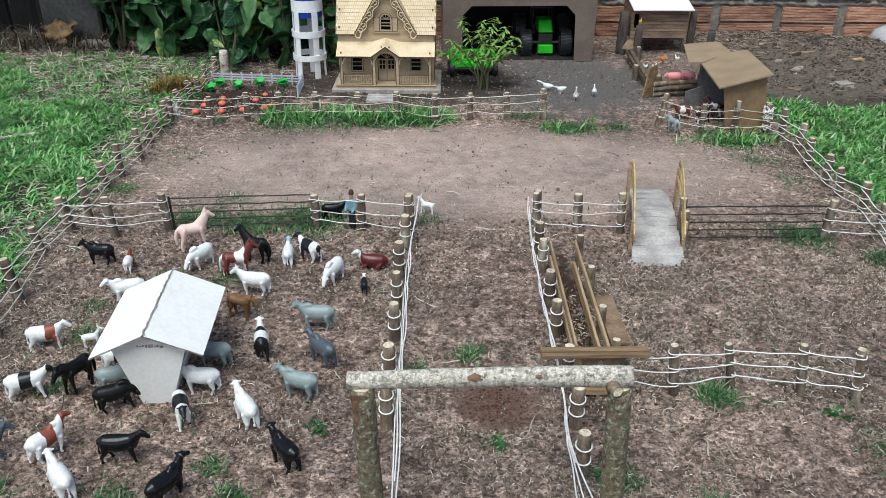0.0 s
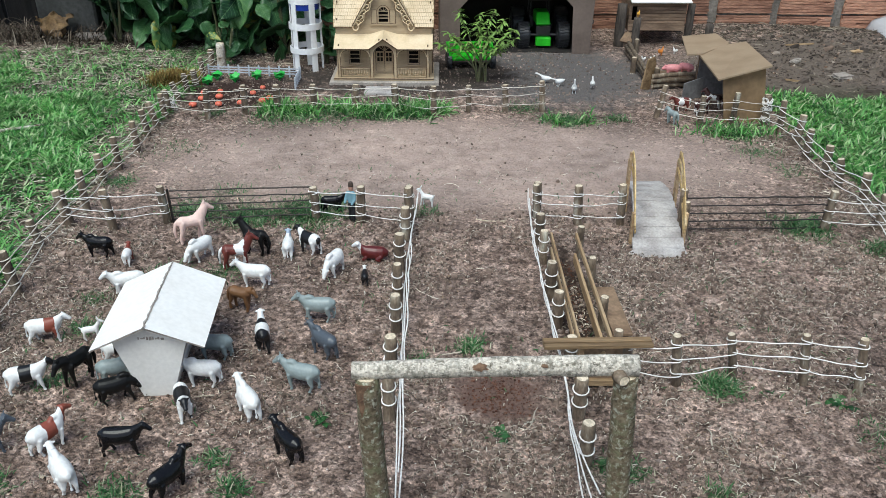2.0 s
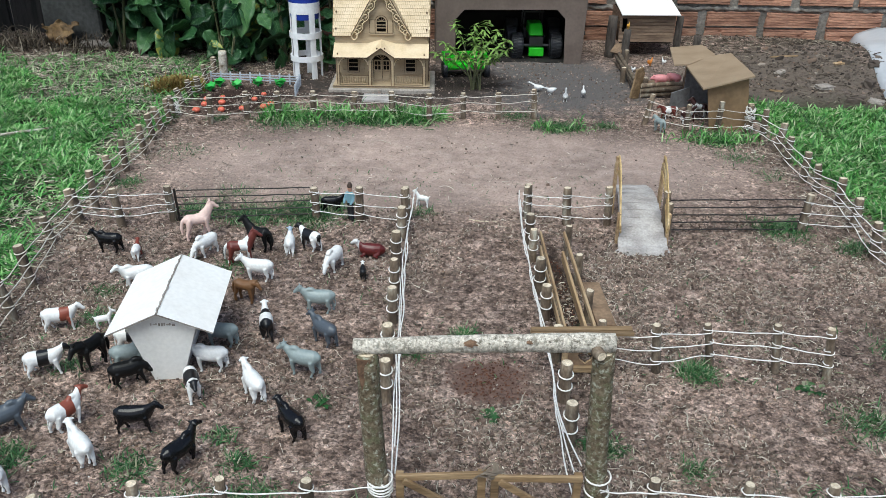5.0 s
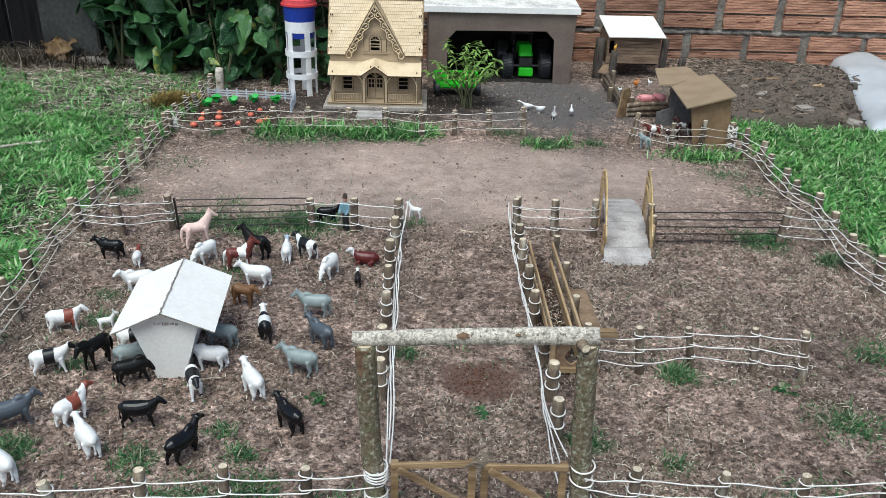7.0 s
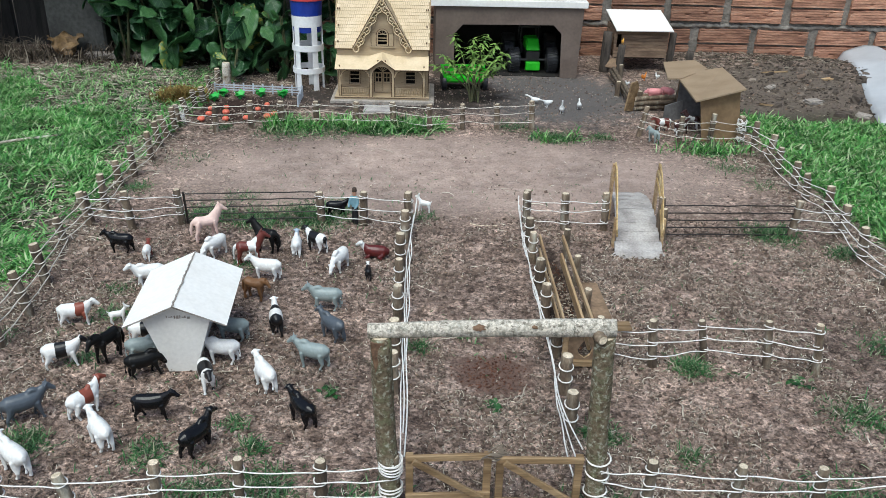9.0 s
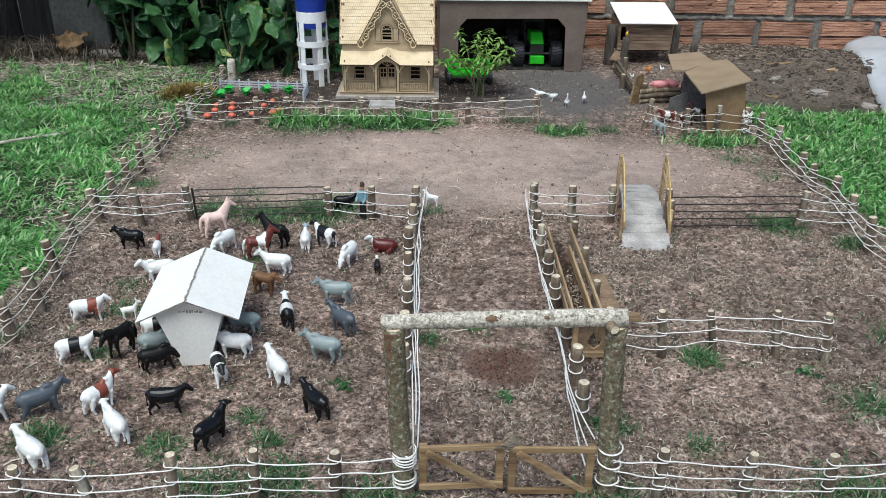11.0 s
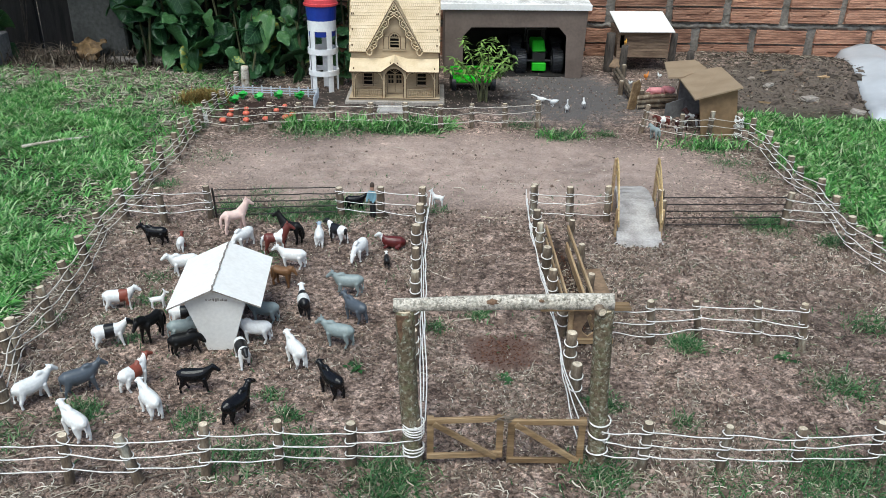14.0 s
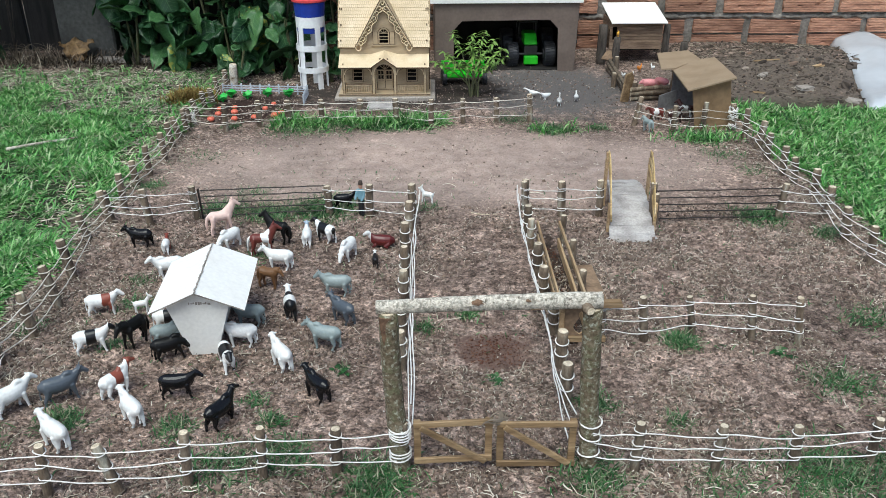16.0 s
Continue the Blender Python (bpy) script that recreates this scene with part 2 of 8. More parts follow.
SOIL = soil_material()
BARK = surface("bark", [(0.28, (0.058, 0.040, 0.028)), (0.5, (0.140, 0.102, 0.070)), (0.62, (0.215, 0.172, 0.125)), (0.72, (0.33, 0.31, 0.25))],
               55, 0.9, 0.8, 420, 0.002, (1, 1, 0.35), rand=0.28)
OLD_BARK = surface("old_bark", [(0.3, (0.030, 0.024, 0.020)), (0.6, (0.085, 0.070, 0.058))], 60, 0.95, 0.9, 300, 0.003, (2, 2, 0.3), rand=0.2)


def lichen_bark(name, bark, crust, moss, crust_from, moss_from):
    """Bark under crusts of pale lichen and films of green algae, each with ragged edges."""
    m, nt, b = shader(name)
    n, l = nt.nodes, nt.links
    tc = n.new("ShaderNodeTexCoord")

    def layer(scale, detail, rough, off):
        mp = n.new("ShaderNodeMapping")
        mp.inputs["Location"].default_value = (off, off * 0.7, -off)
        l.new(tc.outputs["Object"], mp.inputs["Vector"])
        z = n.new("ShaderNodeTexNoise")
        z.inputs["Scale"].default_value, z.inputs["Detail"].default_value, z.inputs["Roughness"].default_value = scale, detail, rough
        l.new(mp.outputs["Vector"], z.inputs["Vector"])
        return z.outputs["Fac"]

    def over(a, colours, fac, lo, hi):
        mr = n.new("ShaderNodeMapRange")
        mr.inputs["From Min"].default_value, mr.inputs["From Max"].default_value = lo, hi
        l.new(fac, mr.inputs["Value"])
        rp = ramp_node(nt, colours)
        l.new(layer(320, 3, 0.6, 5.0), rp.inputs["Fac"])
        x = n.new("ShaderNodeMix")
        x.data_type = "RGBA"
        l.new(mr.outputs["Result"], x.inputs["Factor"])
        l.new(a, x.inputs["A"])
        l.new(rp.outputs["Color"], x.inputs["B"])
        return x.outputs["Result"]

    base = ramp_node(nt, bark)
    grain = layer(150, 6, 0.7, 1.0)
    l.new(grain, base.inputs["Fac"])
    col = over(base.outputs["Color"], moss, layer(75, 6, 0.7, 2.0), moss_from, moss_from + 0.09)
    col = over(col, crust, layer(145, 6, 0.75, 3.0), crust_from, crust_from + 0.08)
    l.new(col, b.inputs["Base Color"])
    b.inputs["Roughness"].default_value, b.inputs["Specular IOR Level"].default_value = 0.92, 0.2
    bp = n.new("ShaderNodeBump")
    bp.inputs["Strength"].default_value, bp.inputs["Distance"].default_value = 0.9, 0.003
    l.new(grain, bp.inputs["Height"])
    l.new(bp.outputs["Normal"], b.inputs["Normal"])
    return m


BEAM_BARK = lichen_bark("beam_bark", [(0.35, (0.10, 0.085, 0.065)), (0.5, (0.27, 0.245, 0.20)), (0.65, (0.46, 0.43, 0.37))],
                        [(0.38, (0.42, 0.375, 0.31)), (0.62, (0.76, 0.70, 0.61))], [(0.35, (0.23, 0.22, 0.18)), (0.65, (0.38, 0.37, 0.31))], 0.43, 0.54)
POST_BARK = lichen_bark("post_bark", [(0.35, (0.060, 0.044, 0.028)), (0.5, (0.145, 0.112, 0.072)), (0.65, (0.24, 0.195, 0.135))],
                        [(0.35, (0.28, 0.28, 0.21)), (0.65, (0.46, 0.46, 0.37))], [(0.35, (0.105, 0.098, 0.055)), (0.65, (0.20, 0.19, 0.115))], 0.535, 0.50)
BARE_WOOD = surface("bare_wood", [(0.3, (0.09, 0.046, 0.026)), (0.6, (0.18, 0.105, 0.062))], 160, 0.85, 0.4, 500, 0.001)
PALE_BARK = surface("pale_bark", [(0.31, (0.13, 0.088, 0.058)), (0.38, (0.33, 0.275, 0.21)), (0.50, (0.50, 0.45, 0.375)), (0.68, (0.66, 0.62, 0.55))],
                    70, 0.9, 1.0, 460, 0.003, (0.6, 1, 1), fine=0.38)
CUT_WOOD = surface("cut_wood", [(0.3, (0.40, 0.32, 0.22)), (0.6, (0.64, 0.55, 0.42))], 120, 0.85, 0.3, 500, 0.001, rand=0.15)
TWINE = surface("twine", [(0.3, (0.66, 0.63, 0.58)), (0.6, (0.82, 0.80, 0.77))], 90, 0.65, 0.3, 900, 0.0006, rand=0.06)
OLD_TWINE = surface("old_twine", [(0.3, (0.50, 0.45, 0.38)), (0.6, (0.74, 0.69, 0.62))], 90, 0.75, 0.3, 900, 0.0006, rand=0.1)
WIRE = surface("wire", [(0.3, (0.010, 0.008, 0.008)), (0.6, (0.026, 0.020, 0.018))], 90, 0.55, 0.2, 500, 0.0005, metal=0.4)
PLANK = surface("plank", [(0.3, (0.130, 0.078, 0.037)), (0.5, (0.225, 0.145, 0.074)), (0.7, (0.33, 0.23, 0.13))], 26, 0.7, 0.35, 190, 0.001, (0.25, 3, 3), rand=0.18)
SLAT_WOOD = surface("slat_wood", [(0.3, (0.28, 0.17, 0.085)), (0.5, (0.40, 0.27, 0.15)), (0.7, (0.52, 0.38, 0.23))], 30, 0.75, 0.3, 200, 0.001, (3, 0.25, 3), rand=0.2)
BROWN_BOARD = surface("brown_board", [(0.3, (0.14, 0.085, 0.050)), (0.6, (0.22, 0.145, 0.09))], 20, 0.8, 0.2, 150, 0.001, rand=0.15)
BAMBOO = surface("bamboo", [(0.3, (0.34, 0.21, 0.08)), (0.55, (0.52, 0.36, 0.16)), (0.72, (0.62, 0.47, 0.26))], 30, 0.55, 0.25, 220, 0.001, rand=0.18)
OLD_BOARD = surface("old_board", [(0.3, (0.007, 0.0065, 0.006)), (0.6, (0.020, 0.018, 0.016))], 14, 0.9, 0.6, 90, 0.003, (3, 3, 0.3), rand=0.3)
LOG_SLAT = surface("log_slat", [(0.3, (0.10, 0.062, 0.040)), (0.6, (0.22, 0.15, 0.10))], 30, 0.85, 0.5, 200, 0.002, (0.3, 3, 3), rand=0.25)
# plywood tones: walls, paler roof and trim, browner sheet under the shingles
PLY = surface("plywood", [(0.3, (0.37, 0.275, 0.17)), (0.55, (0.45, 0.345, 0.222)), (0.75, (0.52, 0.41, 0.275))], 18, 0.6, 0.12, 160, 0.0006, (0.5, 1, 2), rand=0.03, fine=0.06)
PLY_LIGHT = surface("plywood_pale", [(0.3, (0.58, 0.45, 0.28)), (0.55, (0.68, 0.54, 0.36)), (0.75, (0.74, 0.60, 0.42))], 18, 0.6, 0.12, 160, 0.0006, fine=0.06)
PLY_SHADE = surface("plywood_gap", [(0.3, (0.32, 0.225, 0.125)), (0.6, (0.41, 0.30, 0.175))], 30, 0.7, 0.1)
PLY_EDGE = surface("burnt_edge", [(0.3, (0.055, 0.030, 0.016)), (0.6, (0.12, 0.070, 0.036))], 60, 0.7, 0.1, 300, 0.0005)
# near-black, stands in for the unlit insides of barn, house and coop
INSIDE_SHADE = surface("inside_shade", [(0.3, (0.007, 0.006, 0.005)), (0.6, (0.014, 0.011, 0.009))], 20, 0.9, 0.1)
CARD = surface("painted_card", [(0.3, (0.115, 0.084, 0.068)), (0.6, (0.162, 0.122, 0.100))], 9, 0.75, 0.12, 90, 0.001, fine=0.10)
CARD_TAN = surface("tan_card", [(0.3, (0.265, 0.190, 0.120)), (0.6, (0.325, 0.240, 0.158))], 16, 0.6, 0.12, 240, 0.0006, fine=0.06, rand=0.05)
CARD_BROWN = surface("brown_card", [(0.3, (0.185, 0.115, 0.058)), (0.6, (0.26, 0.17, 0.092))], 11, 0.7, 0.12, 90, 0.001, fine=0.12)
CARD_GREY = surface("grey_card", [(0.3, (0.13, 0.13, 0.135)), (0.6, (0.20, 0.20, 0.205))], 11, 0.7, 0.1, 90, 0.001)
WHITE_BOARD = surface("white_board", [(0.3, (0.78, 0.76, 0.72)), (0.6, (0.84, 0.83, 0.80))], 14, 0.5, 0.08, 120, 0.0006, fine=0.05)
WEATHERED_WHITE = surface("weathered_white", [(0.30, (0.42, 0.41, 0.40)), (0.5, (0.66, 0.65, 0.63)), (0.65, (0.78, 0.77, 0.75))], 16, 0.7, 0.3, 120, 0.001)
# trough body: a greyer white than its roof boards
BODY_GREY = surface("grey_white", [(0.3, (0.60, 0.585, 0.55)), (0.6, (0.70, 0.685, 0.65))], 10, 0.6, 0.1, 150, 0.0006, fine=0.06)
SEAM = surface("seam", [(0.3, (0.16, 0.13, 0.11)), (0.6, (0.32, 0.29, 0.26))], 60, 0.8, 0.3)
PVC = surface("white_pvc", [(0.3, (0.72, 0.73, 0.75)), (0.6, (0.80, 0.81, 0.82))], 14, 0.35, 0.05, 120, 0.0005, fine=0.05)
BLUE = surface("blue_plastic", [(0.3, (0.008, 0.030, 0.27)), (0.6, (0.014, 0.050, 0.36))], 14, 0.4, 0.05, 120, 0.0005, fine=0.08)
RED = surface("red_plastic", [(0.3, (0.50, 0.035, 0.045)), (0.6, (0.60, 0.06, 0.07))], 14, 0.4, 0.05, 120, 0.0005, fine=0.08)
LIME = surface("lime_plastic", [(0.3, (0.012, 0.42, 0.012)), (0.6, (0.025, 0.56, 0.020))], 20, 0.35, 0.05, 120, 0.0005, fine=0.06)
RUBBER = surface("rubber", [(0.3, (0.010, 0.011, 0.013)), (0.6, (0.020, 0.022, 0.026))], 30, 0.45, 0.3, 200, 0.001)
BLACK_PLASTIC = surface("black_plastic", [(0.3, (0.012, 0.012, 0.012)), (0.6, (0.03, 0.03, 0.03))], 30, 0.4, 0.1)
CEMENT = surface("cement", [(0.3, (0.25, 0.228, 0.215)), (0.5, (0.37, 0.343, 0.325)), (0.7, (0.47, 0.442, 0.422))], 24, 0.92, 0.7, 210, 0.002, fine=0.18)
STONE = surface("paver", [(0.3, (0.24, 0.21, 0.18)), (0.6, (0.36, 0.32, 0.28))], 18, 0.92, 0.5, 170, 0.002)
BRICK = surface("brick", [(0.26, (0.12, 0.058, 0.039)), (0.42, (0.28, 0.140, 0.092)), (0.58, (0.45, 0.240, 0.158)), (0.76, (0.51, 0.36, 0.27))],
                13, 0.92, 0.6, 120, 0.003, (0.5, 1, 3.5), rand=0.26, fine=0.3)
MORTAR = surface("mortar", [(0.3, (0.115, 0.105, 0.09)), (0.6, (0.225, 0.205, 0.18))], 14, 0.95, 0.9, 90, 0.006, fine=0.3)
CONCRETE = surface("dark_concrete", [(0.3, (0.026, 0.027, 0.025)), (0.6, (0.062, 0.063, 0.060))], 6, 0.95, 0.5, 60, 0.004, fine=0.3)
SHEET = surface("plastic_sheet", [(0.3, (0.40, 0.43, 0.465)), (0.6, (0.49, 0.52, 0.555))], 4, 0.35, 0.25, 22, 0.006, fine=0.05)
GREY_PLASTIC = surface("grey_plastic", [(0.3, (0.38, 0.42, 0.47)), (0.6, (0.48, 0.52, 0.57))], 30, 0.4, 0.05)
VEG_GREEN = surface("toy_green", [(0.3, (0.010, 0.30, 0.035)), (0.6, (0.02, 0.42, 0.06))], 30, 0.35, 0.1)
ORANGE = surface("toy_orange", [(0.3, (0.62, 0.10, 0.06)), (0.6, (0.74, 0.18, 0.11))], 30, 0.4, 0.1)
GRASS = scatter_mat("grass", [(0.0, (0.014, 0.070, 0.016)), (0.24, (0.050, 0.215, 0.040)), (0.52, (0.125, 0.37, 0.085)), (0.76, (0.26, 0.50, 0.18)), (0.92, (0.40, 0.54, 0.28)), (1.0, (0.54, 0.56, 0.38))], 0.45, 0.45, 0.30)
TUFT = scatter_mat("tuft", [(0.0, (0.016, 0.066, 0.020)), (0.45, (0.045, 0.155, 0.046)), (0.75, (0.12, 0.25, 0.10)), (0.9, (0.30, 0.33, 0.20)), (1.0, (0.46, 0.44, 0.32))], 0.5, 0.4, 0.30)
STRAW = scatter_mat("straw", [(0.0, (0.075, 0.057, 0.044)), (0.38, (0.18, 0.146, 0.113)), (0.72, (0.38, 0.325, 0.255)), (1.0, (0.72, 0.66, 0.56))], 0.8, 0.25)
CLOD = scatter_mat("clod", [(0.0, (0.080, 0.058, 0.047)), (0.35, (0.16, 0.120, 0.098)), (0.72, (0.27, 0.208, 0.172)), (1.0, (0.41, 0.33, 0.28))], 0.95, 0.2)
BRUSH = scatter_mat("brush", [(0.0, (0.028, 0.021, 0.016)), (0.45, (0.075, 0.058, 0.043)), (0.8, (0.16, 0.13, 0.098)), (1.0, (0.38, 0.33, 0.26))], 0.9, 0.2)
CHIP = scatter_mat("chip", [(0.0, (0.09, 0.058, 0.042)), (0.4, (0.17, 0.115, 0.08)), (0.75, (0.30, 0.21, 0.14)), (1.0, (0.55, 0.47, 0.36))], 0.85, 0.2)
LUMP = scatter_mat("lump", [(0.0, (0.12, 0.084, 0.067)), (0.5, (0.22, 0.160, 0.128)), (1.0, (0.34, 0.255, 0.21))], 0.95, 0.2)
CRUMB = scatter_mat("crumb", [(0.0, (0.5, 0.46, 0.40)), (1.0, (0.76, 0.73, 0.67))], 0.9, 0.2)
RUBBLE = scatter_mat("rubble", [(0.0, (0.040, 0.032, 0.027)), (0.5, (0.11, 0.088, 0.073)), (0.85, (0.19, 0.155, 0.128)), (0.95, (0.22, 0.14, 0.098)), (1.0, (0.36, 0.31, 0.26))], 0.95, 0.2)


def leaf_material():
    """Leathery leaves with a pale midrib and side veins."""
    m, nt, b = shader("leaf")
    n, l = nt.nodes, nt.links
    tc, info, sp = n.new("ShaderNodeTexCoord"), n.new("ShaderNodeObjectInfo"), n.new("ShaderNodeSeparateXYZ")
    l.new(tc.outputs["Object"], sp.inputs[0])

    def calc(op, a, c, d=None):
        z = n.new("ShaderNodeMath")
        z.operation = op
        for k, v in enumerate((a, c, d)):
            if v is None:
                continue
            if isinstance(v, (int, float)):
                z.inputs[k].default_value = v
            else:
                l.new(v, z.inputs[k])
        return z.outputs[0]

    nz = n.new("ShaderNodeTexNoise")
    nz.inputs["Scale"].default_value, nz.inputs["Detail"].default_value = 30, 4
    l.new(tc.outputs["Object"], nz.inputs["Vector"])
    side = calc("ABSOLUTE", sp.outputs["X"], 0)
    rib = calc("LESS_THAN", side, 0.0011)
    wave = calc("SINE", calc("MULTIPLY", calc("SUBTRACT", sp.outputs["Y"], calc("MULTIPLY", side, 0.8)), 420), 0)
    vein = calc("MAXIMUM", rib, calc("MULTIPLY", calc("GREATER_THAN", wave, 0.93), 0.6))
    tone = ramp_node(nt, [(0.0, (0.008, 0.040, 0.013)), (0.45, (0.019, 0.074, 0.024)), (0.85, (0.043, 0.125, 0.040)), (0.995, (0.080, 0.17, 0.052)), (1.0, (0.26, 0.26, 0.05))])
    l.new(calc("MULTIPLY_ADD", calc("SUBTRACT", nz.outputs["Fac"], 0.5), 0.5, info.outputs["Random"]), tone.inputs["Fac"])
    x = n.new("ShaderNodeMix")
    x.data_type = "RGBA"
    l.new(calc("MULTIPLY", vein, 0.55), x.inputs["Factor"])
    l.new(tone.outputs["Color"], x.inputs["A"])
    x.inputs["B"].default_value = (0.12, 0.25, 0.10, 1)
    l.new(x.outputs["Result"], b.inputs["Base Color"])
    b.inputs["Roughness"].default_value, b.inputs["Specular IOR Level"].default_value = 0.40, 0.4
    bp = n.new("ShaderNodeBump")
    bp.inputs["Strength"].default_value, bp.inputs["Distance"].default_value = 0.6, 0.003
    l.new(calc("SUBTRACT", nz.outputs["Fac"], calc("MULTIPLY", vein, 0.6)), bp.inputs["Height"])
    l.new(bp.outputs["Normal"], b.inputs["Normal"])
    return m


LEAF = leaf_material()
SPRIG_LEAF = surface("sprig_leaf", [(0.3, (0.085, 0.19, 0.032)), (0.6, (0.23, 0.36, 0.085))], 20, 0.5, 0.2, 120, 0.001, rand=0.35)
DRY_LEAF = surface("dry_leaf", [(0.3, (0.085, 0.048, 0.022)), (0.6, (0.19, 0.115, 0.048))], 16, 0.7, 0.4, 80, 0.003, rand=0.3)
DRY_VINE = surface("dry_vine", [(0.3, (0.055, 0.042, 0.030)), (0.6, (0.15, 0.12, 0.09))], 40, 0.85, 0.3, rand=0.3)
STEM = surface("stem", [(0.3, (0.050, 0.055, 0.026)), (0.6, (0.11, 0.115, 0.052))], 30, 0.7, 0.3)
LUMP_STONE = surface("rough_stone", [(0.3, (0.13, 0.088, 0.068)), (0.6, (0.29, 0.21, 0.165))], 90, 0.95, 0.7, 400, 0.003, rand=0.3)
MOSS = scatter_mat("moss", [(0.0, (0.14, 0.085, 0.025)), (0.5, (0.27, 0.18, 0.055)), (0.8, (0.30, 0.22, 0.08)), (1.0, (0.16, 0.21, 0.06))], 0.9, 0.2)

WHITE_C, BLACK_C, BROWN_C = (0.76, 0.76, 0.74), (0.006, 0.006, 0.007), (0.24, 0.058, 0.034)
P_WHITE = toy_paint("toy_white", [(0, WHITE_C), (0.98, WHITE_C)], 0.38)
P_BLACK = toy_paint("toy_black", [(0, BLACK_C), (0.98, BLACK_C)], 0.17, gloss=0.3)
P_BLACK_MATT = toy_paint("toy_black_matt", [(0, (0.006, 0.006, 0.006)), (0.98, (0.006, 0.006, 0.006))], 0.36, gloss=0.22)
P_GREY = toy_paint("toy_grey", [(0, (0.245, 0.295, 0.290)), (0.98, (0.245, 0.295, 0.290))], 0.36)
P_SLATE = toy_paint("toy_slate", [(0, (0.075, 0.090, 0.108)), (0.98, (0.075, 0.090, 0.108))], 0.32)
P_BELT_BLACK = toy_paint("toy_belted", [(0, WHITE_C), (0.34, BLACK_C), (0.54, WHITE_C), (0.82, BLACK_C)], 0.32)
P_BELT_REAR = toy_paint("toy_belted_rear", [(0, BLACK_C), (0.22, WHITE_C), (0.48, BLACK_C), (0.62, WHITE_C)], 0.32)
P_BELT_MID = toy_paint("toy_belted_mid", [(0, BLACK_C), (0.10, WHITE_C), (0.30, BLACK_C), (0.60, WHITE_C), (0.74, BLACK_C)], 0.32)
P_BELT_BROWN = toy_paint("toy_brown_belt", [(0, WHITE_C), (0.36, BROWN_C), (0.56, WHITE_C), (0.73, BROWN_C)], 0.4)
P_BELT_BROWN_FORE = toy_paint("toy_brown_fore", [(0, WHITE_C), (0.46, BROWN_C), (0.66, WHITE_C)], 0.4)
P_HEREFORD = toy_paint("toy_hereford", [(0, (0.10, 0.013, 0.012)), (0.72, WHITE_C)], 0.3)
P_CALF = toy_paint("toy_calf", [(0, BLACK_C), (0.66, WHITE_C)], 0.35)
P_WHITE_BROWN = toy_paint("toy_white_brown", [(0, WHITE_C), (0.50, (0.20, 0.035, 0.02))], 0.4)
P_PINTO = toy_paint("toy_pinto", [(0, BLACK_C), (0.06, WHITE_C), (0.16, (0.14, 0.030, 0.022)), (0.40, WHITE_C), (0.60, (0.14, 0.030, 0.022))], 0.35, wobble=0.22)
P_PINTO_DARK = toy_paint("toy_pinto_dark", [(0, WHITE_C), (0.46, (0.05, 0.018, 0.016))], 0.35, patches=40)
P_PINK = toy_paint("toy_pink", [(0, (0.78, 0.56, 0.49)), (0.98, (0.78, 0.56, 0.49))], 0.4)
P_PIG = toy_paint("toy_pig", [(0, (0.70, 0.27, 0.28)), (0.98, (0.70, 0.27, 0.28))], 0.4)
P_BROWN = toy_paint("toy_brown", [(0, (0.17, 0.080, 0.032)), (0.98, (0.17, 0.080, 0.032))], 0.45)
P_FIRE = toy_paint("toy_rooster", [(0, (0.62, 0.20, 0.03)), (0.55, (0.75, 0.36, 0.06))], 0.45, wobble=0.4)
P_YELLOW = toy_paint("toy_yellow", [(0, (0.80, 0.42, 0.05)), (0.98, (0.80, 0.42, 0.05))], 0.45)
P_WASHED = toy_paint("toy_pale_blue", [(0, WHITE_C), (0.62, (0.34, 0.42, 0.50))], 0.4)
P_FARMER = toy_paint("toy_farmer", [(0, (0.012, 0.012, 0.014)), (0.50, (0.17, 0.32, 0.38)), (0.80, (0.42, 0.23, 0.16)), (0.90, (0.05, 0.03, 0.02))], 0.5, "Z", 0.0, 0.062, 0.03)


# ---- mesh helpers ----
def finish(name, bm, mats, smooth=True):
    me = bpy.data.meshes.new(name)
    bm.normal_update()
    bm.to_mesh(me)
    bm.free()
    for m in (mats if isinstance(mats, (list, tuple)) else (mats,)):
        me.materials.append(m)
    if smooth:
        me.polygons.foreach_set("use_smooth", [True] * len(me.polygons))
    return me


def part(name, bm, material, parent, label="", smooth=False):
    """Links a bmesh as one mesh object under a thing or a part."""
    ob = new(name, finish(name, bm, material, smooth) if isinstance(bm, bmesh.types.BMesh) else bm)
    ob.parent = parent
    if parent is not None and parent.type == "MESH":
        ob.matrix_parent_inverse = parent.matrix_basis.inverted()
    return tagged(ob, label)


def thing(name, label, category, group="", kind="", at=None):
    ob = new(name)
    ob.empty_display_size = 0.02
    if at is not None:
        ob.matrix_basis = at
    return tagged(ob, label, category, group, kind)


def solid(name, bm, mats, label, category, group="", kind="", smooth=False):
    return tagged(new(name, finish(name, bm, mats, smooth)), label, category, group, kind)


def box(bm, a, b, bevel=0.0, m=None):
    r = bmesh.ops.create_cube(bm, size=1)
    vs = r["verts"]
    for v in vs:
        v.co = Vector([(a[k] + b[k]) / 2 + v.co[k] * (b[k] - a[k]) for k in range(3)])
    if bevel:
        es = list({e for v in vs for e in v.link_edges})
        out = bmesh.ops.bevel(bm, geom=es, offset=bevel, segments=1, affect="EDGES", profile=0.7)
        vs = list({v for f in out["faces"] for v in f.verts} | {v for v in vs if v.is_valid})
    if m is not None:
        for v in vs:
            v.co = m @ v.co
    return vs


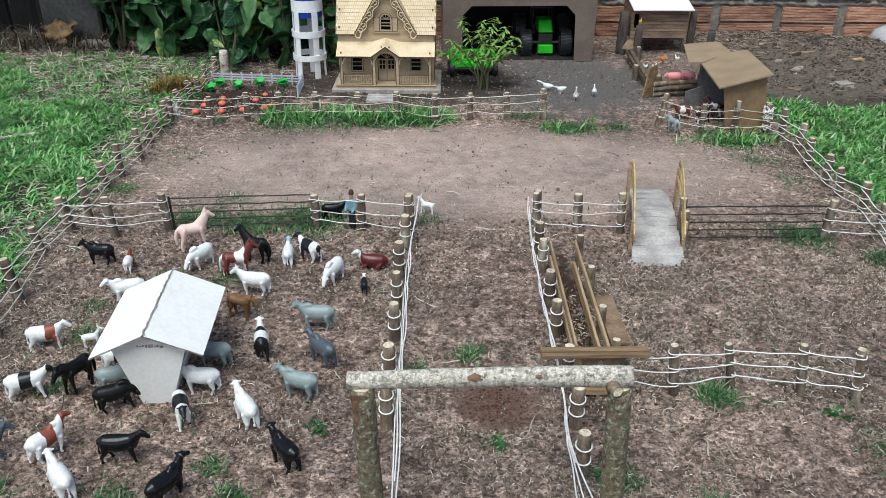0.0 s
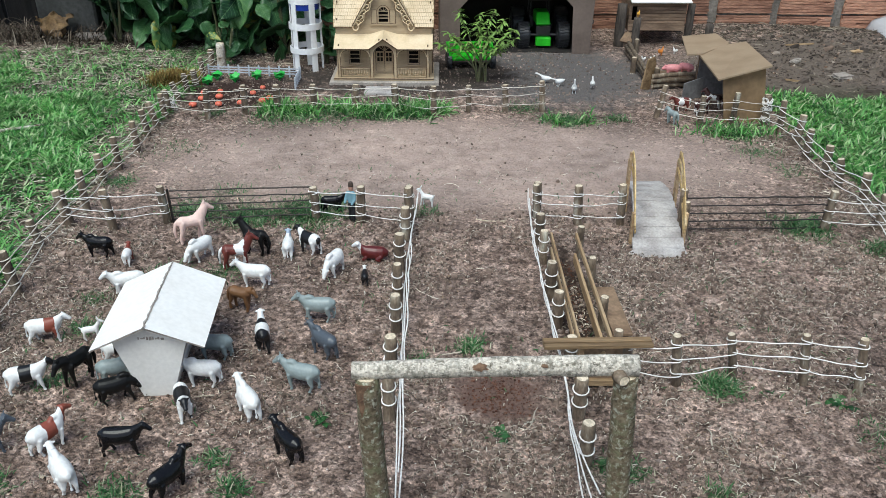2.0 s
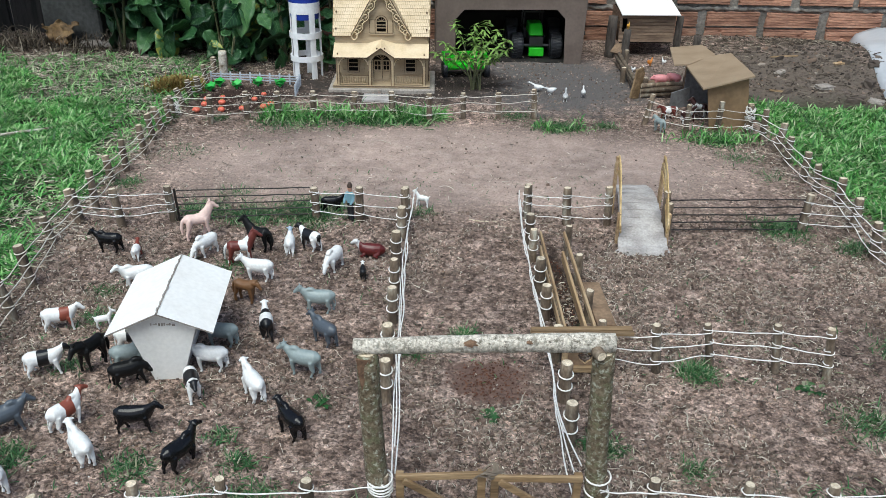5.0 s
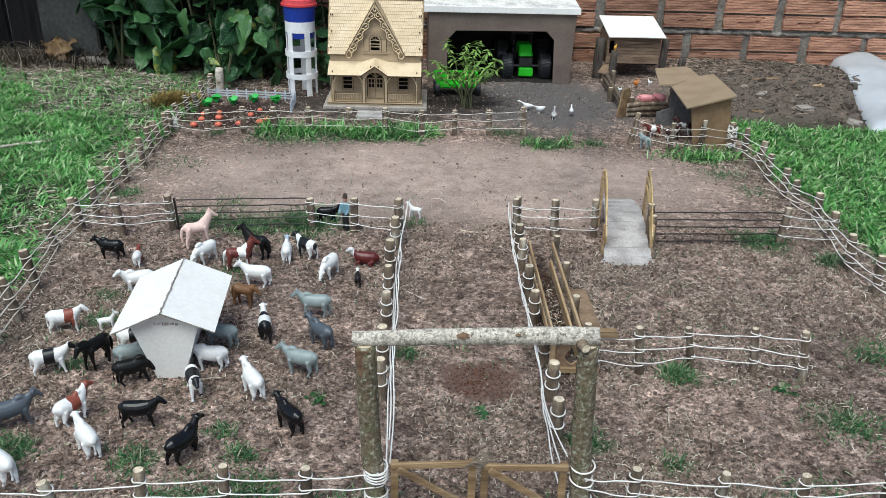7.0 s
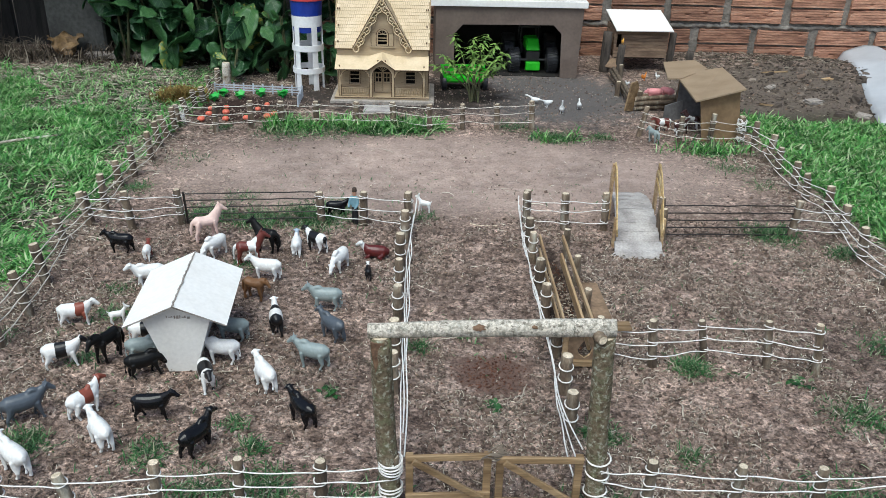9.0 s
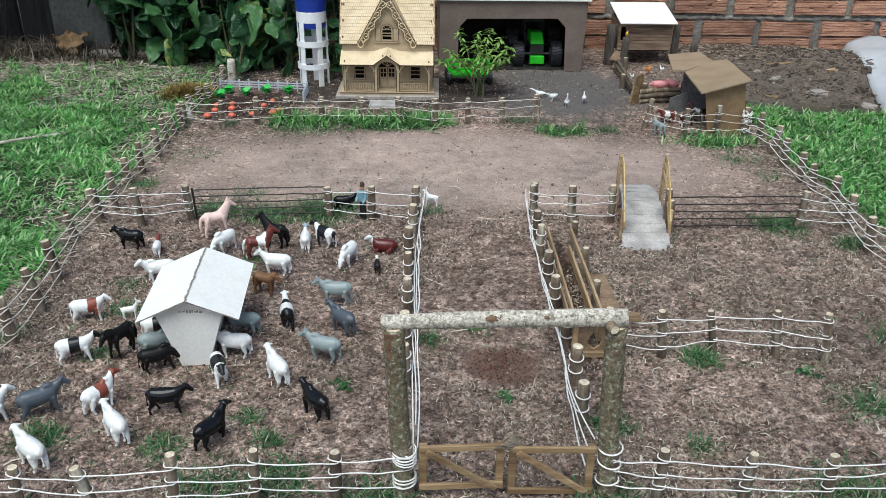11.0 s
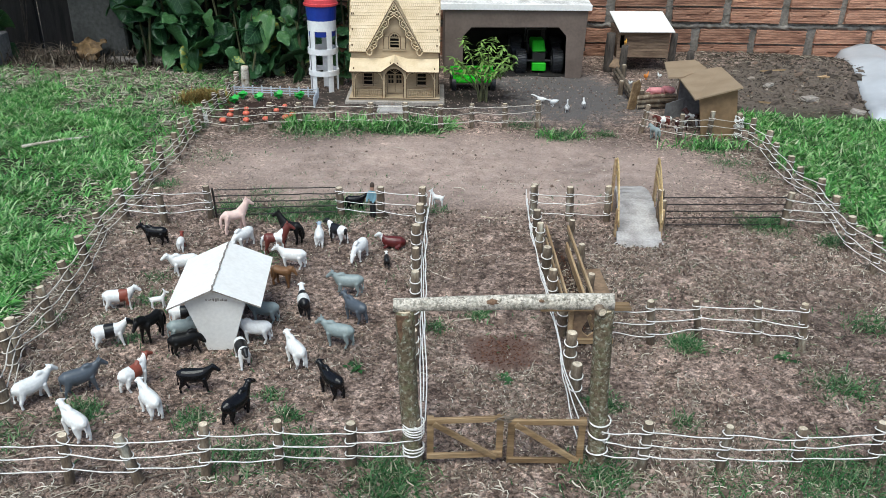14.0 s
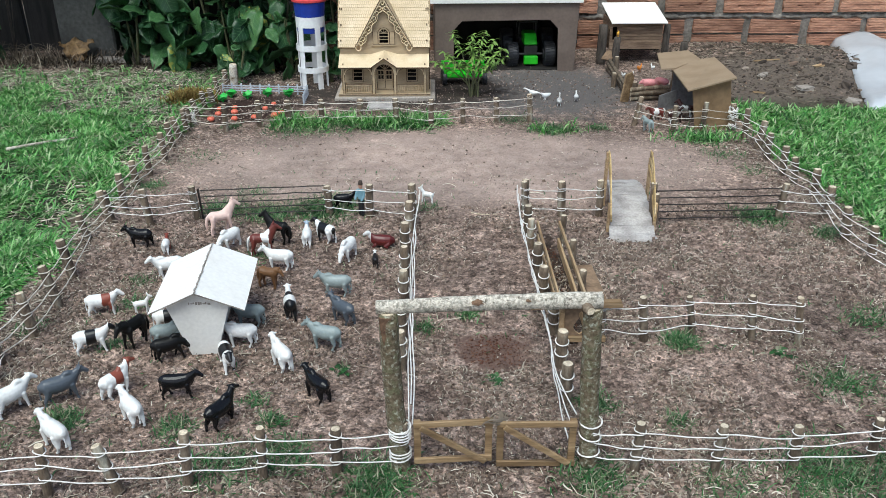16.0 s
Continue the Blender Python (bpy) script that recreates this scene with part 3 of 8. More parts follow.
def beam(bm, p, q, w, h, bevel=0.0, up=(0, 0, 1)):
    """A bar of width w and height h from p to q."""
    p, q = Vector(p), Vector(q)
    t = (q - p).normalized()
    s = t.cross(Vector(up))
    s = s.normalized() if s.length > 1e-4 else Vector((1, 0, 0))
    u = s.cross(t)
    m = Matrix((s, t, u)).transposed().to_4x4()
    m.translation = (p + q) / 2
    n = (q - p).length / 2
    return box(bm, (-w / 2, -n, -h / 2), (w / 2, n, h / 2), bevel, m)


def frames_along(pts):
    pts = [Vector(p) for p in pts]
    out, side = [], None
    for k, p in enumerate(pts):
        t = (pts[min(k + 1, len(pts) - 1)] - pts[max(k - 1, 0)])
        t = t.normalized() if t.length > 1e-9 else Vector((0, 0, 1))
        if side is None:
            side = t.cross(Vector((0, 0, 1)))
            if side.length < 0.2:
                side = t.cross(Vector((0, 1, 0)))
        side = (side - t * side.dot(t)).normalized()
        out.append((p, side, t.cross(side)))
    return out


def tube(bm, pts, radii, n=8, cap=True, cap_index=0, rough=0.0, rng=None):
    """A tube along pts; radii one number, or one number or pair for each point."""
    rings = []
    for k, (p, s, u) in enumerate(frames_along(pts)):
        r = radii if isinstance(radii, (int, float)) else radii[k]
        ra, rb = r if isinstance(r, (tuple, list)) else (r, r)
        ring = []
        for j in range(n):
            a = 2 * math.pi * j / n
            w = 1 + (rng.uniform(-rough, rough) if rng else 0)
            ring.append(bm.verts.new(p + s * ra * w * math.cos(a) + u * rb * w * math.sin(a)))
        rings.append(ring)
    fs = []
    for a, b in zip(rings, rings[1:]):
        for j in range(n):
            fs.append(bm.faces.new((a[j], a[(j + 1) % n], b[(j + 1) % n], b[j])))
    if cap:
        for ring, flip in ((rings[0], False), (rings[-1], True)):
            f = bm.faces.new(ring[::-1] if not flip else ring)
            f.material_index = cap_index
            fs.append(f)
    bmesh.ops.recalc_face_normals(bm, faces=fs)
    return rings


def log_mesh(bm, p, q, r0, r1, rng, n=10, rings=7, bow=0.0, cap_index=1, rough=0.07):
    """A cut branch from p to q, uneven round and along, with sawn ends."""
    p, q = Vector(p), Vector(q)
    t = (q - p).normalized()
    s = t.orthogonal().normalized()
    ang = rng.uniform(0, 6.3)
    s = Matrix.Rotation(ang, 3, t) @ s
    lump = [rng.uniform(-rough, rough) for _ in range(n)]
    pts, rad = [], []
    for k in range(rings):
        f = k / (rings - 1)
        pts.append(p.lerp(q, f) + s * bow * math.sin(math.pi * f) + s * rng.uniform(-1, 1) * r0 * 0.05)
        rad.append((r0 + (r1 - r0) * f) * (1 + rng.uniform(-rough, rough) * 0.6))
    all_rings = []
    for k, (c, a, b) in enumerate(frames_along(pts)):
        all_rings.append([bm.verts.new(c + (a * math.cos(2 * math.pi * j / n) + b * math.sin(2 * math.pi * j / n)) * rad[k] * (1 + lump[j] + rng.uniform(-0.02, 0.02))) for j in range(n)])
    fs = []
    for a, b in zip(all_rings, all_rings[1:]):
        for j in range(n):
            fs.append(bm.faces.new((a[j], a[(j + 1) % n], b[(j + 1) % n], b[j])))
            fs[-1].smooth = True
    # sawn ends, with the bark standing a little proud round them
    for ring, d in ((all_rings[0], -1), (all_rings[-1], 1)):
        c = sum((v.co for v in ring), Vector()) / n
        inner = [bm.verts.new(c + (v.co - c) * 0.86 + t * d * r0 * 0.04) for v in ring]
        for j in range(n):
            fs.append(bm.faces.new((ring[j], ring[(j + 1) % n], inner[(j + 1) % n], inner[j])))
        f = bm.faces.new(inner)
        f.material_index = cap_index
        fs.append(f)
    bmesh.ops.recalc_face_normals(bm, faces=fs)


def panel(bm, outlines, thick, m, edge_index=1):
    """A flat board cut to outlines (the first is the outer edge, the rest are holes), thick along its local z, laid by m."""
    made, edges = [], []
    for loop in outlines:
        vs = [bm.verts.new((x, y, 0)) for x, y in loop]
        made += vs
        edges += [bm.edges.new((vs[k], vs[(k + 1) % len(vs)])) for k in range(len(vs))]
    out = bmesh.ops.triangle_fill(bm, use_beauty=True, use_dissolve=False, edges=edges)
    faces = [g for g in out["geom"] if isinstance(g, bmesh.types.BMFace)]
    ext = bmesh.ops.extrude_face_region(bm, geom=faces)
    up = [g for g in ext["geom"] if isinstance(g, bmesh.types.BMVert)]
    for v in up:
        v.co.z += thick
    every = list(set(made) | set(up))
    fs = list({f for v in every for f in v.link_faces})
    bmesh.ops.recalc_face_normals(bm, faces=fs)
    for f in fs:
        f.normal_update()
        if abs(f.normal.z) < 0.5:
            f.material_index = edge_index
    for v in every:
        v.co = m @ v.co
    return every


UPRIGHT = Matrix(((1, 0, 0, 0), (0, 0, -1, 0), (0, 1, 0, 0), (0, 0, 0, 1)))  # board's x, y become x, z; it grows towards -y


def arc(cx, cy, r, a0, a1, n, ry=None):
    return [(cx + r * math.cos(radians(a0 + (a1 - a0) * k / n)), cy + (ry or r) * math.sin(radians(a0 + (a1 - a0) * k / n))) for k in range(n + 1)]


def quad_mesh(name, verts, faces, material, label, category, smooth=False):
    me = bpy.data.meshes.new(name)
    me.from_pydata(verts, [], faces)
    me.materials.append(material)
    if smooth:
        me.polygons.foreach_set("use_smooth", [True] * len(me.polygons))
    me.update()
    return tagged(new(name, me), label, category, kind="stuff")


# ---- ground ----
def height(x, y):
    """The ground's height: trodden earth, with a bank of rubble by the wall."""
    p = Vector((x, y, 0))
    h = 0.0045 * noise.noise(p * 4.5) + 0.0030 * noise.noise(p * 17) + 0.0014 * noise.noise(p * 55)
    calm = max(0.0, min(1.0, (y - 1.7) / 0.15)) * max(0.0, min(1.0, (2.45 - y) / 0.15)) if -0.75 < x < 0.9 else 0.0
    h *= 1 - 0.55 * calm
    h += 0.075 * math.exp(-((x - 1.62) / 0.36) ** 2 - ((y - 3.2) / 0.30) ** 2)
    h += 0.030 * math.exp(-((x - 1.2) / 0.35) ** 2 - ((y - 3.55) / 0.16) ** 2)
    return h - 0.001


def cloddy(x, y):
    """How crumbly the earth is, 0 (trodden smooth) to 1 (broken clods)."""
    c = 0.62 + 1.1 * noise.noise(Vector((x * 4.1, y * 4.1, 21))) + 0.5 * noise.noise(Vector((x * 11, y * 11, 22)))
    if 1.72 < y < 2.40:
        c = 0.16 + 0.35 * (c - 0.62)
    elif -0.62 < x < -0.10 and y < 1.6:
        c -= 0.12
    return max(0.05, min(1.0, c))


def relief(x, y):
    """Clods and crumbs standing out of the trodden earth."""
    if not (-0.95 < x < 1.15 and 0.5 < y < 2.6):
        return 0.0
    p = Vector((x, y, 0))
    warp = Vector((noise.noise(p * 60), noise.noise(p * 60 + Vector((7, 3, 0))), 0)) * 0.004
    a = noise.voronoi((p + warp) * 62)[0]
    b = noise.voronoi((p - warp) * 135 + Vector((9, 4, 0)))[0]
    big = max(0.0, 0.55 - a[0]) * max(0.0, min(1.0, 2.2 * noise.noise(p * 31 + Vector((0, 0, 5))) + 0.25))
    return cloddy(x, y) * (0.0200 * big + 0.0022 * max(0.0, 0.62 - b[0]) - 0.0024)


def top(x, y):
    return height(x, y) + relief(x, y)


def build_ground():
    xs = [-40, -20, -10, -6, -4] + list(np.arange(-3.0, -0.95, 0.05)) + list(np.arange(-0.95, 1.15, 0.0044)) + list(np.arange(1.15, 3.2, 0.035)) + [4, 6, 10, 20, 40]
    ys = [-40, -20, -8, -3, -1.2, -0.5] + list(np.arange(0, 0.5, 0.05)) + list(np.arange(0.5, 1.75, 0.0044)) + list(np.arange(1.75, 2.6, 0.0085)) + list(np.arange(2.6, 3.8, 0.03)) + [4.2, 5, 8, 20, 60]
    verts = [(float(x), float(y), top(float(x), float(y)) if abs(x) < 3.2 and 0 < y < 4 else 0.0) for y in ys for x in xs]
    w = len(xs)
    faces = [(j * w + i, j * w + i + 1, (j + 1) * w + i + 1, (j + 1) * w + i) for j in range(len(ys) - 1) for i in range(w - 1)]
    me = bpy.data.meshes.new("ground")
    me.from_pydata(verts, [], faces)
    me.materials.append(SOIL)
    me.polygons.foreach_set("use_smooth", [True] * len(faces))
    me.update()
    tagged(new("ground", me), "trodden brown earth with damp reddish and darker patches", "ground", kind="structure")


build_ground()


# ---- boundary wall of hollow clay bricks ----
WALL_Y = 3.60


def brick_mesh(seed):
    """A hollow block on its side, in two ribbed halves with a deep groove between them, the ribs chipped and uneven."""
    rng = random.Random(seed)
    bm = bmesh.new()
    h, w, cols = 0.138, 0.230, 15
    prof = [(0.0, 0.012)]
    for a, b in ((0.002, 0.066), (0.073, 0.136)):
        prof += [(a, 0.020), (a + 0.002, 0.0)]
        c = a + 0.002
        while c + 0.011 < b - 0.002:
            prof += [(c + 0.0068, 0.0), (c + 0.0082, 0.0042), (c + 0.0098, 0.0005)]
            c += 0.0112
        prof += [(b - 0.002, 0.0), (b, 0.020)]
    prof += [(h, 0.012), (h, 0.05), (0.0, 0.05)]
    cut = [rng.uniform(-0.004, 0.004) for _ in prof], [rng.uniform(-0.004, 0.004) for _ in prof]
    grid = []
    for i in range(cols + 1):
        f = i / cols
        row = []
        for j, (z, d) in enumerate(prof):
            x = (f - 0.5) * w + (cut[0][j] if i == 0 else cut[1][j] if i == cols else 0)
            wav = 0.0014 * noise.noise(Vector((f * 6 + seed * 9, z * 40, 0))) + rng.uniform(-0.0004, 0.0004)
            chip = 0.010 if rng.random() < 0.012 else 0.0
            back = d > 0.04
            row.append(bm.verts.new((x, d if back else d + wav + chip, z if back else z + 0.0016 * noise.noise(Vector((f * 5, seed * 3, z * 20))))))
        grid.append(row)
    k = len(prof)
    for a, b in zip(grid, grid[1:]):
        for j in range(k):
            bm.faces.new((a[j], b[j], b[(j + 1) % k], a[(j + 1) % k]))
    bm.faces.new(grid[0])
    bm.faces.new(grid[-1][::-1])
    bmesh.ops.recalc_face_normals(bm, faces=bm.faces)
    return finish("brick", bm, BRICK, False)


def build_wall():
    bm = bmesh.new()
    box(bm, (-0.78, WALL_Y + 0.018, -0.1), (4.2, WALL_Y + 0.14, 1.62))
    wall = solid("wall_north", bm, MORTAR, "boundary wall of grooved orange hollow bricks in grey mortar", "wall", kind="structure")
    rng = random.Random(5)
    kinds = [brick_mesh(k) for k in range(5)]
    for row in range(9):
        z = -0.004 + row * 0.165
        x = -0.78 + 0.13 + (-0.016 if row % 2 == 0 else 0.112) + 0.078
        while x < 4.1:
            b = new("brick", rng.choice(kinds))
            b.parent = wall
            b.matrix_basis = pose(x + rng.uniform(-0.006, 0.006), WALL_Y + rng.uniform(-0.003, 0.004), z + rng.uniform(-0.004, 0.004), rng.uniform(-1, 1), rng.uniform(-0.7, 0.7), rng.uniform(-0.8, 0.8))
            x += 0.2705
    # squeezed-out mortar in the beds
    bm = bmesh.new()
    for row in range(6):
        z = 0.145 + row * 0.165
        pts = [(x, WALL_Y + 0.016 + rng.uniform(-0.004, 0.006), z + rng.uniform(-0.005, 0.005)) for x in np.arange(-0.75, 3.6, 0.018)]
        tube(bm, pts, [(rng.uniform(0.005, 0.012), rng.uniform(0.006, 0.015)) for _ in pts], 7)
    part("mortar_bed", bm, MORTAR, wall, "rough grey mortar", True)
    # weathered timber fence that goes on past the bricks
    fence = thing("board_fence", "dark weathered timber boards behind the leaves", "fence")
    rng = random.Random(8)
    x = -3.4
    while x < -0.8:
        w = rng.uniform(0.12, 0.18)
        bm = bmesh.new()
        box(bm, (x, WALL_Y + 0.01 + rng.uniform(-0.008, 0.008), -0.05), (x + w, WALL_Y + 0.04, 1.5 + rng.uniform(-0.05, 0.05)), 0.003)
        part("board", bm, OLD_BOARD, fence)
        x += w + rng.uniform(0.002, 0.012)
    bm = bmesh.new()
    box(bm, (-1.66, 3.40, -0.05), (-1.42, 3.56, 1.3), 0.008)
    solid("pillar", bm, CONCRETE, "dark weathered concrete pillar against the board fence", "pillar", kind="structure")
    bm = bmesh.new()
    box(bm, (-2.20, 3.20, -0.01), (-1.93, 3.38, 0.13), 0.006)
    solid("concrete_block", bm, CARD_GREY, "old grey concrete block lying by the fence", "block")
    bm = bmesh.new()
    beam(bm, (-1.50, 3.36, 0.012), (-1.22, 3.34, 0.018), 0.05, 0.022, 0.002)
    solid("old_plank", bm, SEAM, "greyed old plank lying on the ground", "plank")


build_wall()


# ---- farmhouse of laser-cut plywood ----
def build_house():
    ply = [PLY, PLY_EDGE]
    slab = bmesh.new()
    box(slab, (-0.385, 2.715, -0.01), (-0.012, 2.985, 0.012), 0.003)
    solid("paving_slab", slab, STONE, "grey stone slab under the plywood house", "slab")
    house = thing("toy_house", "plywood toy farmhouse with scalloped trim and a porch", "toy house", at=pose(-0.2, 2.73, 0.0125))
    # local axes: x across, y to the back, z up; half width 0.16
    W = 0.162
    bm = bmesh.new()
    box(bm, (-W - 0.008, 0.0, 0.0), (W + 0.008, 0.22, 0.008))
    part("deck", bm, PLY, house)
    FY = 0.062  # the front wall stands behind the porch

    def front(y, outlines, thick=0.004):
        b = bmesh.new()
        panel(b, outlines, thick, Matrix.Translation((0, y, 0)) @ UPRIGHT)
        return b

    win_l = [(-0.118, 0.046), (-0.084, 0.046), (-0.084, 0.104), (-0.118, 0.104)]
    win_r = [(0.084, 0.046), (0.118, 0.046), (0.118, 0.104), (0.084, 0.104)]
    door = [(-0.031, 0.010), (0.031, 0.010), (0.031, 0.085)] + arc(0, 0.085, 0.031, 0, 180, 8)[1:]
    attic = [(-0.018, 0.184), (0.018, 0.184), (0.018, 0.220)] + arc(0, 0.220, 0.018, 0, 180, 8)[1:]
    wall = front(FY, [[(-W, 0.008), (W, 0.008), (W, 0.190), (0.092, 0.190), (0, 0.348), (-0.092, 0.190), (-W, 0.190)], win_l, win_r, door, attic])
    facade = part("front_wall", wall, ply, house)
    bm = bmesh.new()
    for s in (-1, 1):
        box(bm, (s * W - 0.002, FY, 0.008), (s * W + 0.002, 0.205, 0.190))
        part("side_wall", bm, ply, house)
        bm = bmesh.new()
    box(bm, (-W, 0.201, 0.008), (W, 0.205, 0.19))
    part("back_wall", bm, PLY, house)
    # near-black screens behind the openings, put in for unlit rooms
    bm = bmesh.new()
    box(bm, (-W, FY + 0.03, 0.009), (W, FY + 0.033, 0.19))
    part("shade_screen", bm, INSIDE_SHADE, house)
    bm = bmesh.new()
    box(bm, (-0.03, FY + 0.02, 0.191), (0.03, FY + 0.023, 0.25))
    part("shade_screen", bm, INSIDE_SHADE, house)
    # shutters, sashes and sills of the two lower windows
    for s in (-1, 1):
        win = part("window", front(FY - 0.0045, [[(s * 0.101 - 0.020, 0.042), (s * 0.101 + 0.020, 0.042), (s * 0.101 + 0.020, 0.108), (s * 0.101 - 0.020, 0.108)],
                                                [(s * 0.101 - 0.016, 0.047), (s * 0.101 + 0.016, 0.047), (s * 0.101 + 0.016, 0.103), (s * 0.101 - 0.016, 0.103)]], 0.003), ply, house)
        for z in (0.060, 0.074, 0.088):
            bm = bmesh.new()
            box(bm, (s * 0.101 - 0.017, FY - 0.001, z - 0.0015), (s * 0.101 + 0.017, FY + 0.001, z + 0.0015))
            part("sash_bar", bm, PLY, win)
        bm = bmesh.new()
        box(bm, (s * 0.101 - 0.022, FY - 0.011, 0.037), (s * 0.101 + 0.022, FY - 0.0005, 0.0415))
        part("sill", bm, PLY, win)
        for k in (-1, 1):
            x = s * 0.101 + k * 0.030
            part("shutter", front(FY - 0.0045, [[(x - 0.0085, 0.042), (x + 0.0085, 0.042), (x + 0.0085, 0.106), (x - 0.0085, 0.106)],
                                               [(x - 0.005, 0.050), (x + 0.005, 0.050), (x + 0.005, 0.098), (x - 0.005, 0.098)]], 0.002), ply, house)
    # attic window
    aw = part("attic_window", front(FY - 0.0045, [[(-0.021, 0.180), (0.021, 0.180), (0.021, 0.220)] + arc(0, 0.220, 0.021, 0, 180, 8)[1:],
                                                 [(-0.016, 0.186), (0.016, 0.186), (0.016, 0.219)] + arc(0, 0.219, 0.016, 0, 180, 8)[1:]], 0.003), ply, house)
    for z in (0.197, 0.207):
        bm = bmesh.new()
        box(bm, (-0.017, FY - 0.001, z - 0.0015), (0.017, FY + 0.001, z + 0.0015))
        part("sash_bar", bm, PLY, aw)
    for a in (40, 90, 140):
        bm = bmesh.new()
        beam(bm, (0, FY, 0.219), (0.017 * math.cos(radians(a)), FY, 0.219 + 0.017 * math.sin(radians(a))), 0.002, 0.0024)
        part("fan_bar", bm, PLY, aw)
    bm = bmesh.new()
    box(bm, (-0.017, FY - 0.001, 0.218), (0.017, FY + 0.002, 0.221))
    part("sash_bar", bm, PLY, aw)
    for k in (-1, 1):
        x = k * 0.031
        part("shutter", front(FY - 0.0045, [[(x - 0.009, 0.180), (x + 0.009, 0.180), (x + 0.009, 0.226), (x - 0.009, 0.226)]], 0.002), ply, house)
    bm = bmesh.new()
    box(bm, (-0.044, FY - 0.010, 0.1745), (0.044, FY - 0.0005, 0.1790))
    part("sill", bm, PLY, aw)
    # double door
    for s in (-1, 1):
        a, b = (-0.0295, -0.0008) if s < 0 else (0.0008, 0.0295)
        holes = [[(a + 0.004 + k * 0.0112, 0.050), (a + 0.0125 + k * 0.0112, 0.050), (a + 0.0125 + k * 0.0112, 0.064), (a + 0.004 + k * 0.0112, 0.064)] for k in (0, 1)]
        holes += [[(a + 0.004 + k * 0.0112, 0.067), (a + 0.0125 + k * 0.0112, 0.067), (a + 0.0125 + k * 0.0112, 0.080), (a + 0.004 + k * 0.0112, 0.080)] for k in (0, 1)]
        leaf = part("door", front(FY + 0.004, [[(a, 0.010), (b, 0.010), (b, 0.085), (a, 0.085)]] + holes, 0.003), ply, house)
        part("door_panel", front(FY + 0.0005, [[(a + 0.004, 0.016), (b - 0.004, 0.016), (b - 0.004, 0.044), (a + 0.004, 0.044)]], 0.0015), ply, leaf)
    for a in (35, 65, 90, 115, 145):
        bm = bmesh.new()
        beam(bm, (0, FY + 0.002, 0.086), (0.030 * math.cos(radians(a)), FY + 0.002, 0.086 + 0.030 * math.sin(radians(a))), 0.002, 0.002)
        part("fan_bar", bm, PLY, house)
    # porch: arch, posts, brackets, balustrade, roof
    arch_out = [(-0.045, 0.008), (-0.045, 0.106), (0, 0.138), (0.045, 0.106), (0.045, 0.008), (0.0345, 0.008), (0.0345, 0.082)] + arc(0, 0.082, 0.0345, 0, 180, 12)[1:] + [(-0.0345, 0.008)]
    part("porch_arch", front(0.012, [arch_out], 0.005), ply, house)
    for x in (-0.150, 0.150):
        bm = bmesh.new()
        box(bm, (x - 0.004, 0.008, 0.008), (x + 0.004, 0.016, 0.112), 0.0008)
        part("porch_post", bm, PLY, house)
    for x, s in ((-0.146, 1), (-0.0455, -1), (0.0455, 1), (0.146, -1)):
        o = [(x, 0.108), (x, 0.078)] + [(x + s * (0.026 - 0.026 * math.cos(t)) + s * 0.0, 0.078 + 0.027 * math.sin(t)) for t in np.linspace(0.25, 1.5, 7)] + [(x + s * 0.03, 0.108)]
        i = [(x + s * 0.0035, 0.105), (x + s * 0.0035, 0.091), (x + s * 0.010, 0.102), (x + s * 0.015, 0.1055)]
        part("bracket", front(0.0135, [o, i], 0.003), ply, house)
    for x0, x1 in ((-0.146, -0.046), (0.046, 0.146)):
        rail = bmesh.new()
        box(rail, (x0, 0.009, 0.038), (x1, 0.015, 0.0415))
        top = part("balustrade", rail, PLY, house)
        rail = bmesh.new()
        box(rail, (x0, 0.010, 0.011), (x1, 0.014, 0.014))
        part("bottom_rail", rail, PLY, top)
        n = 12
        for k in range(n):
            x = x0 + (k + 0.5) * (x1 - x0) / n
            b = bmesh.new()
            tube(b, [(x, 0.012, z) for z in (0.014, 0.018, 0.024, 0.030, 0.038)], [0.0012, 0.0022, 0.0028, 0.0016, 0.0018], 6)
            part("baluster", b, PLY, top)
    for s in (-1, 1):
        rail = bmesh.new()
        box(rail, (s * 0.150 - 0.002, 0.018, 0.012), (s * 0.150 + 0.002, FY - 0.006, 0.0415))
        part("side_rail", rail, PLY, house)
    # porch roof in two halves that rise to a small gable over the arch
    def sheet_of(polys, lift=0.004):
        bm = bmesh.new()
        cache = {}
        fs = []
        for poly in polys:
            for p in poly:
                if p not in cache:
                    cache[p] = bm.verts.new(p)
            fs.append(bm.faces.new([cache[p] for p in poly]))
        ex = bmesh.ops.extrude_face_region(bm, geom=fs)
        for g in ex["geom"]:
            if isinstance(g, bmesh.types.BMVert):
                g.co.z += lift
        bmesh.ops.recalc_face_normals(bm, faces=bm.faces)
        bm.normal_update()
        for f in bm.faces:
            f.material_index = 0 if abs(f.normal.z) > 0.4 else 1
        return bm

    for s in (-1, 1):
        pf, pb = -0.006, FY - 0.001
        i0, i1, o0, o1 = (s * 0.048, pf, 0.105), (s * 0.048, pb, 0.142), (s * 0.166, pf, 0.105), (s * 0.166, pb, 0.142)
        c0, c1 = (0.0, pf, 0.1385), (0.0, pb, 0.1560)
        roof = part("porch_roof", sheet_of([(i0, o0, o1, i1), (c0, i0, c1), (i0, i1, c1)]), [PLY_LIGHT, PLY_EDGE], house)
        for x, y, z in ((s * 0.150, 0.006, 0.1165), (s * 0.013, 0.004, 0.136)):
            peg = bmesh.new()
            box(peg, (x - 0.002, y - 0.002, z - 0.001), (x + 0.002, y + 0.002, z + 0.005))
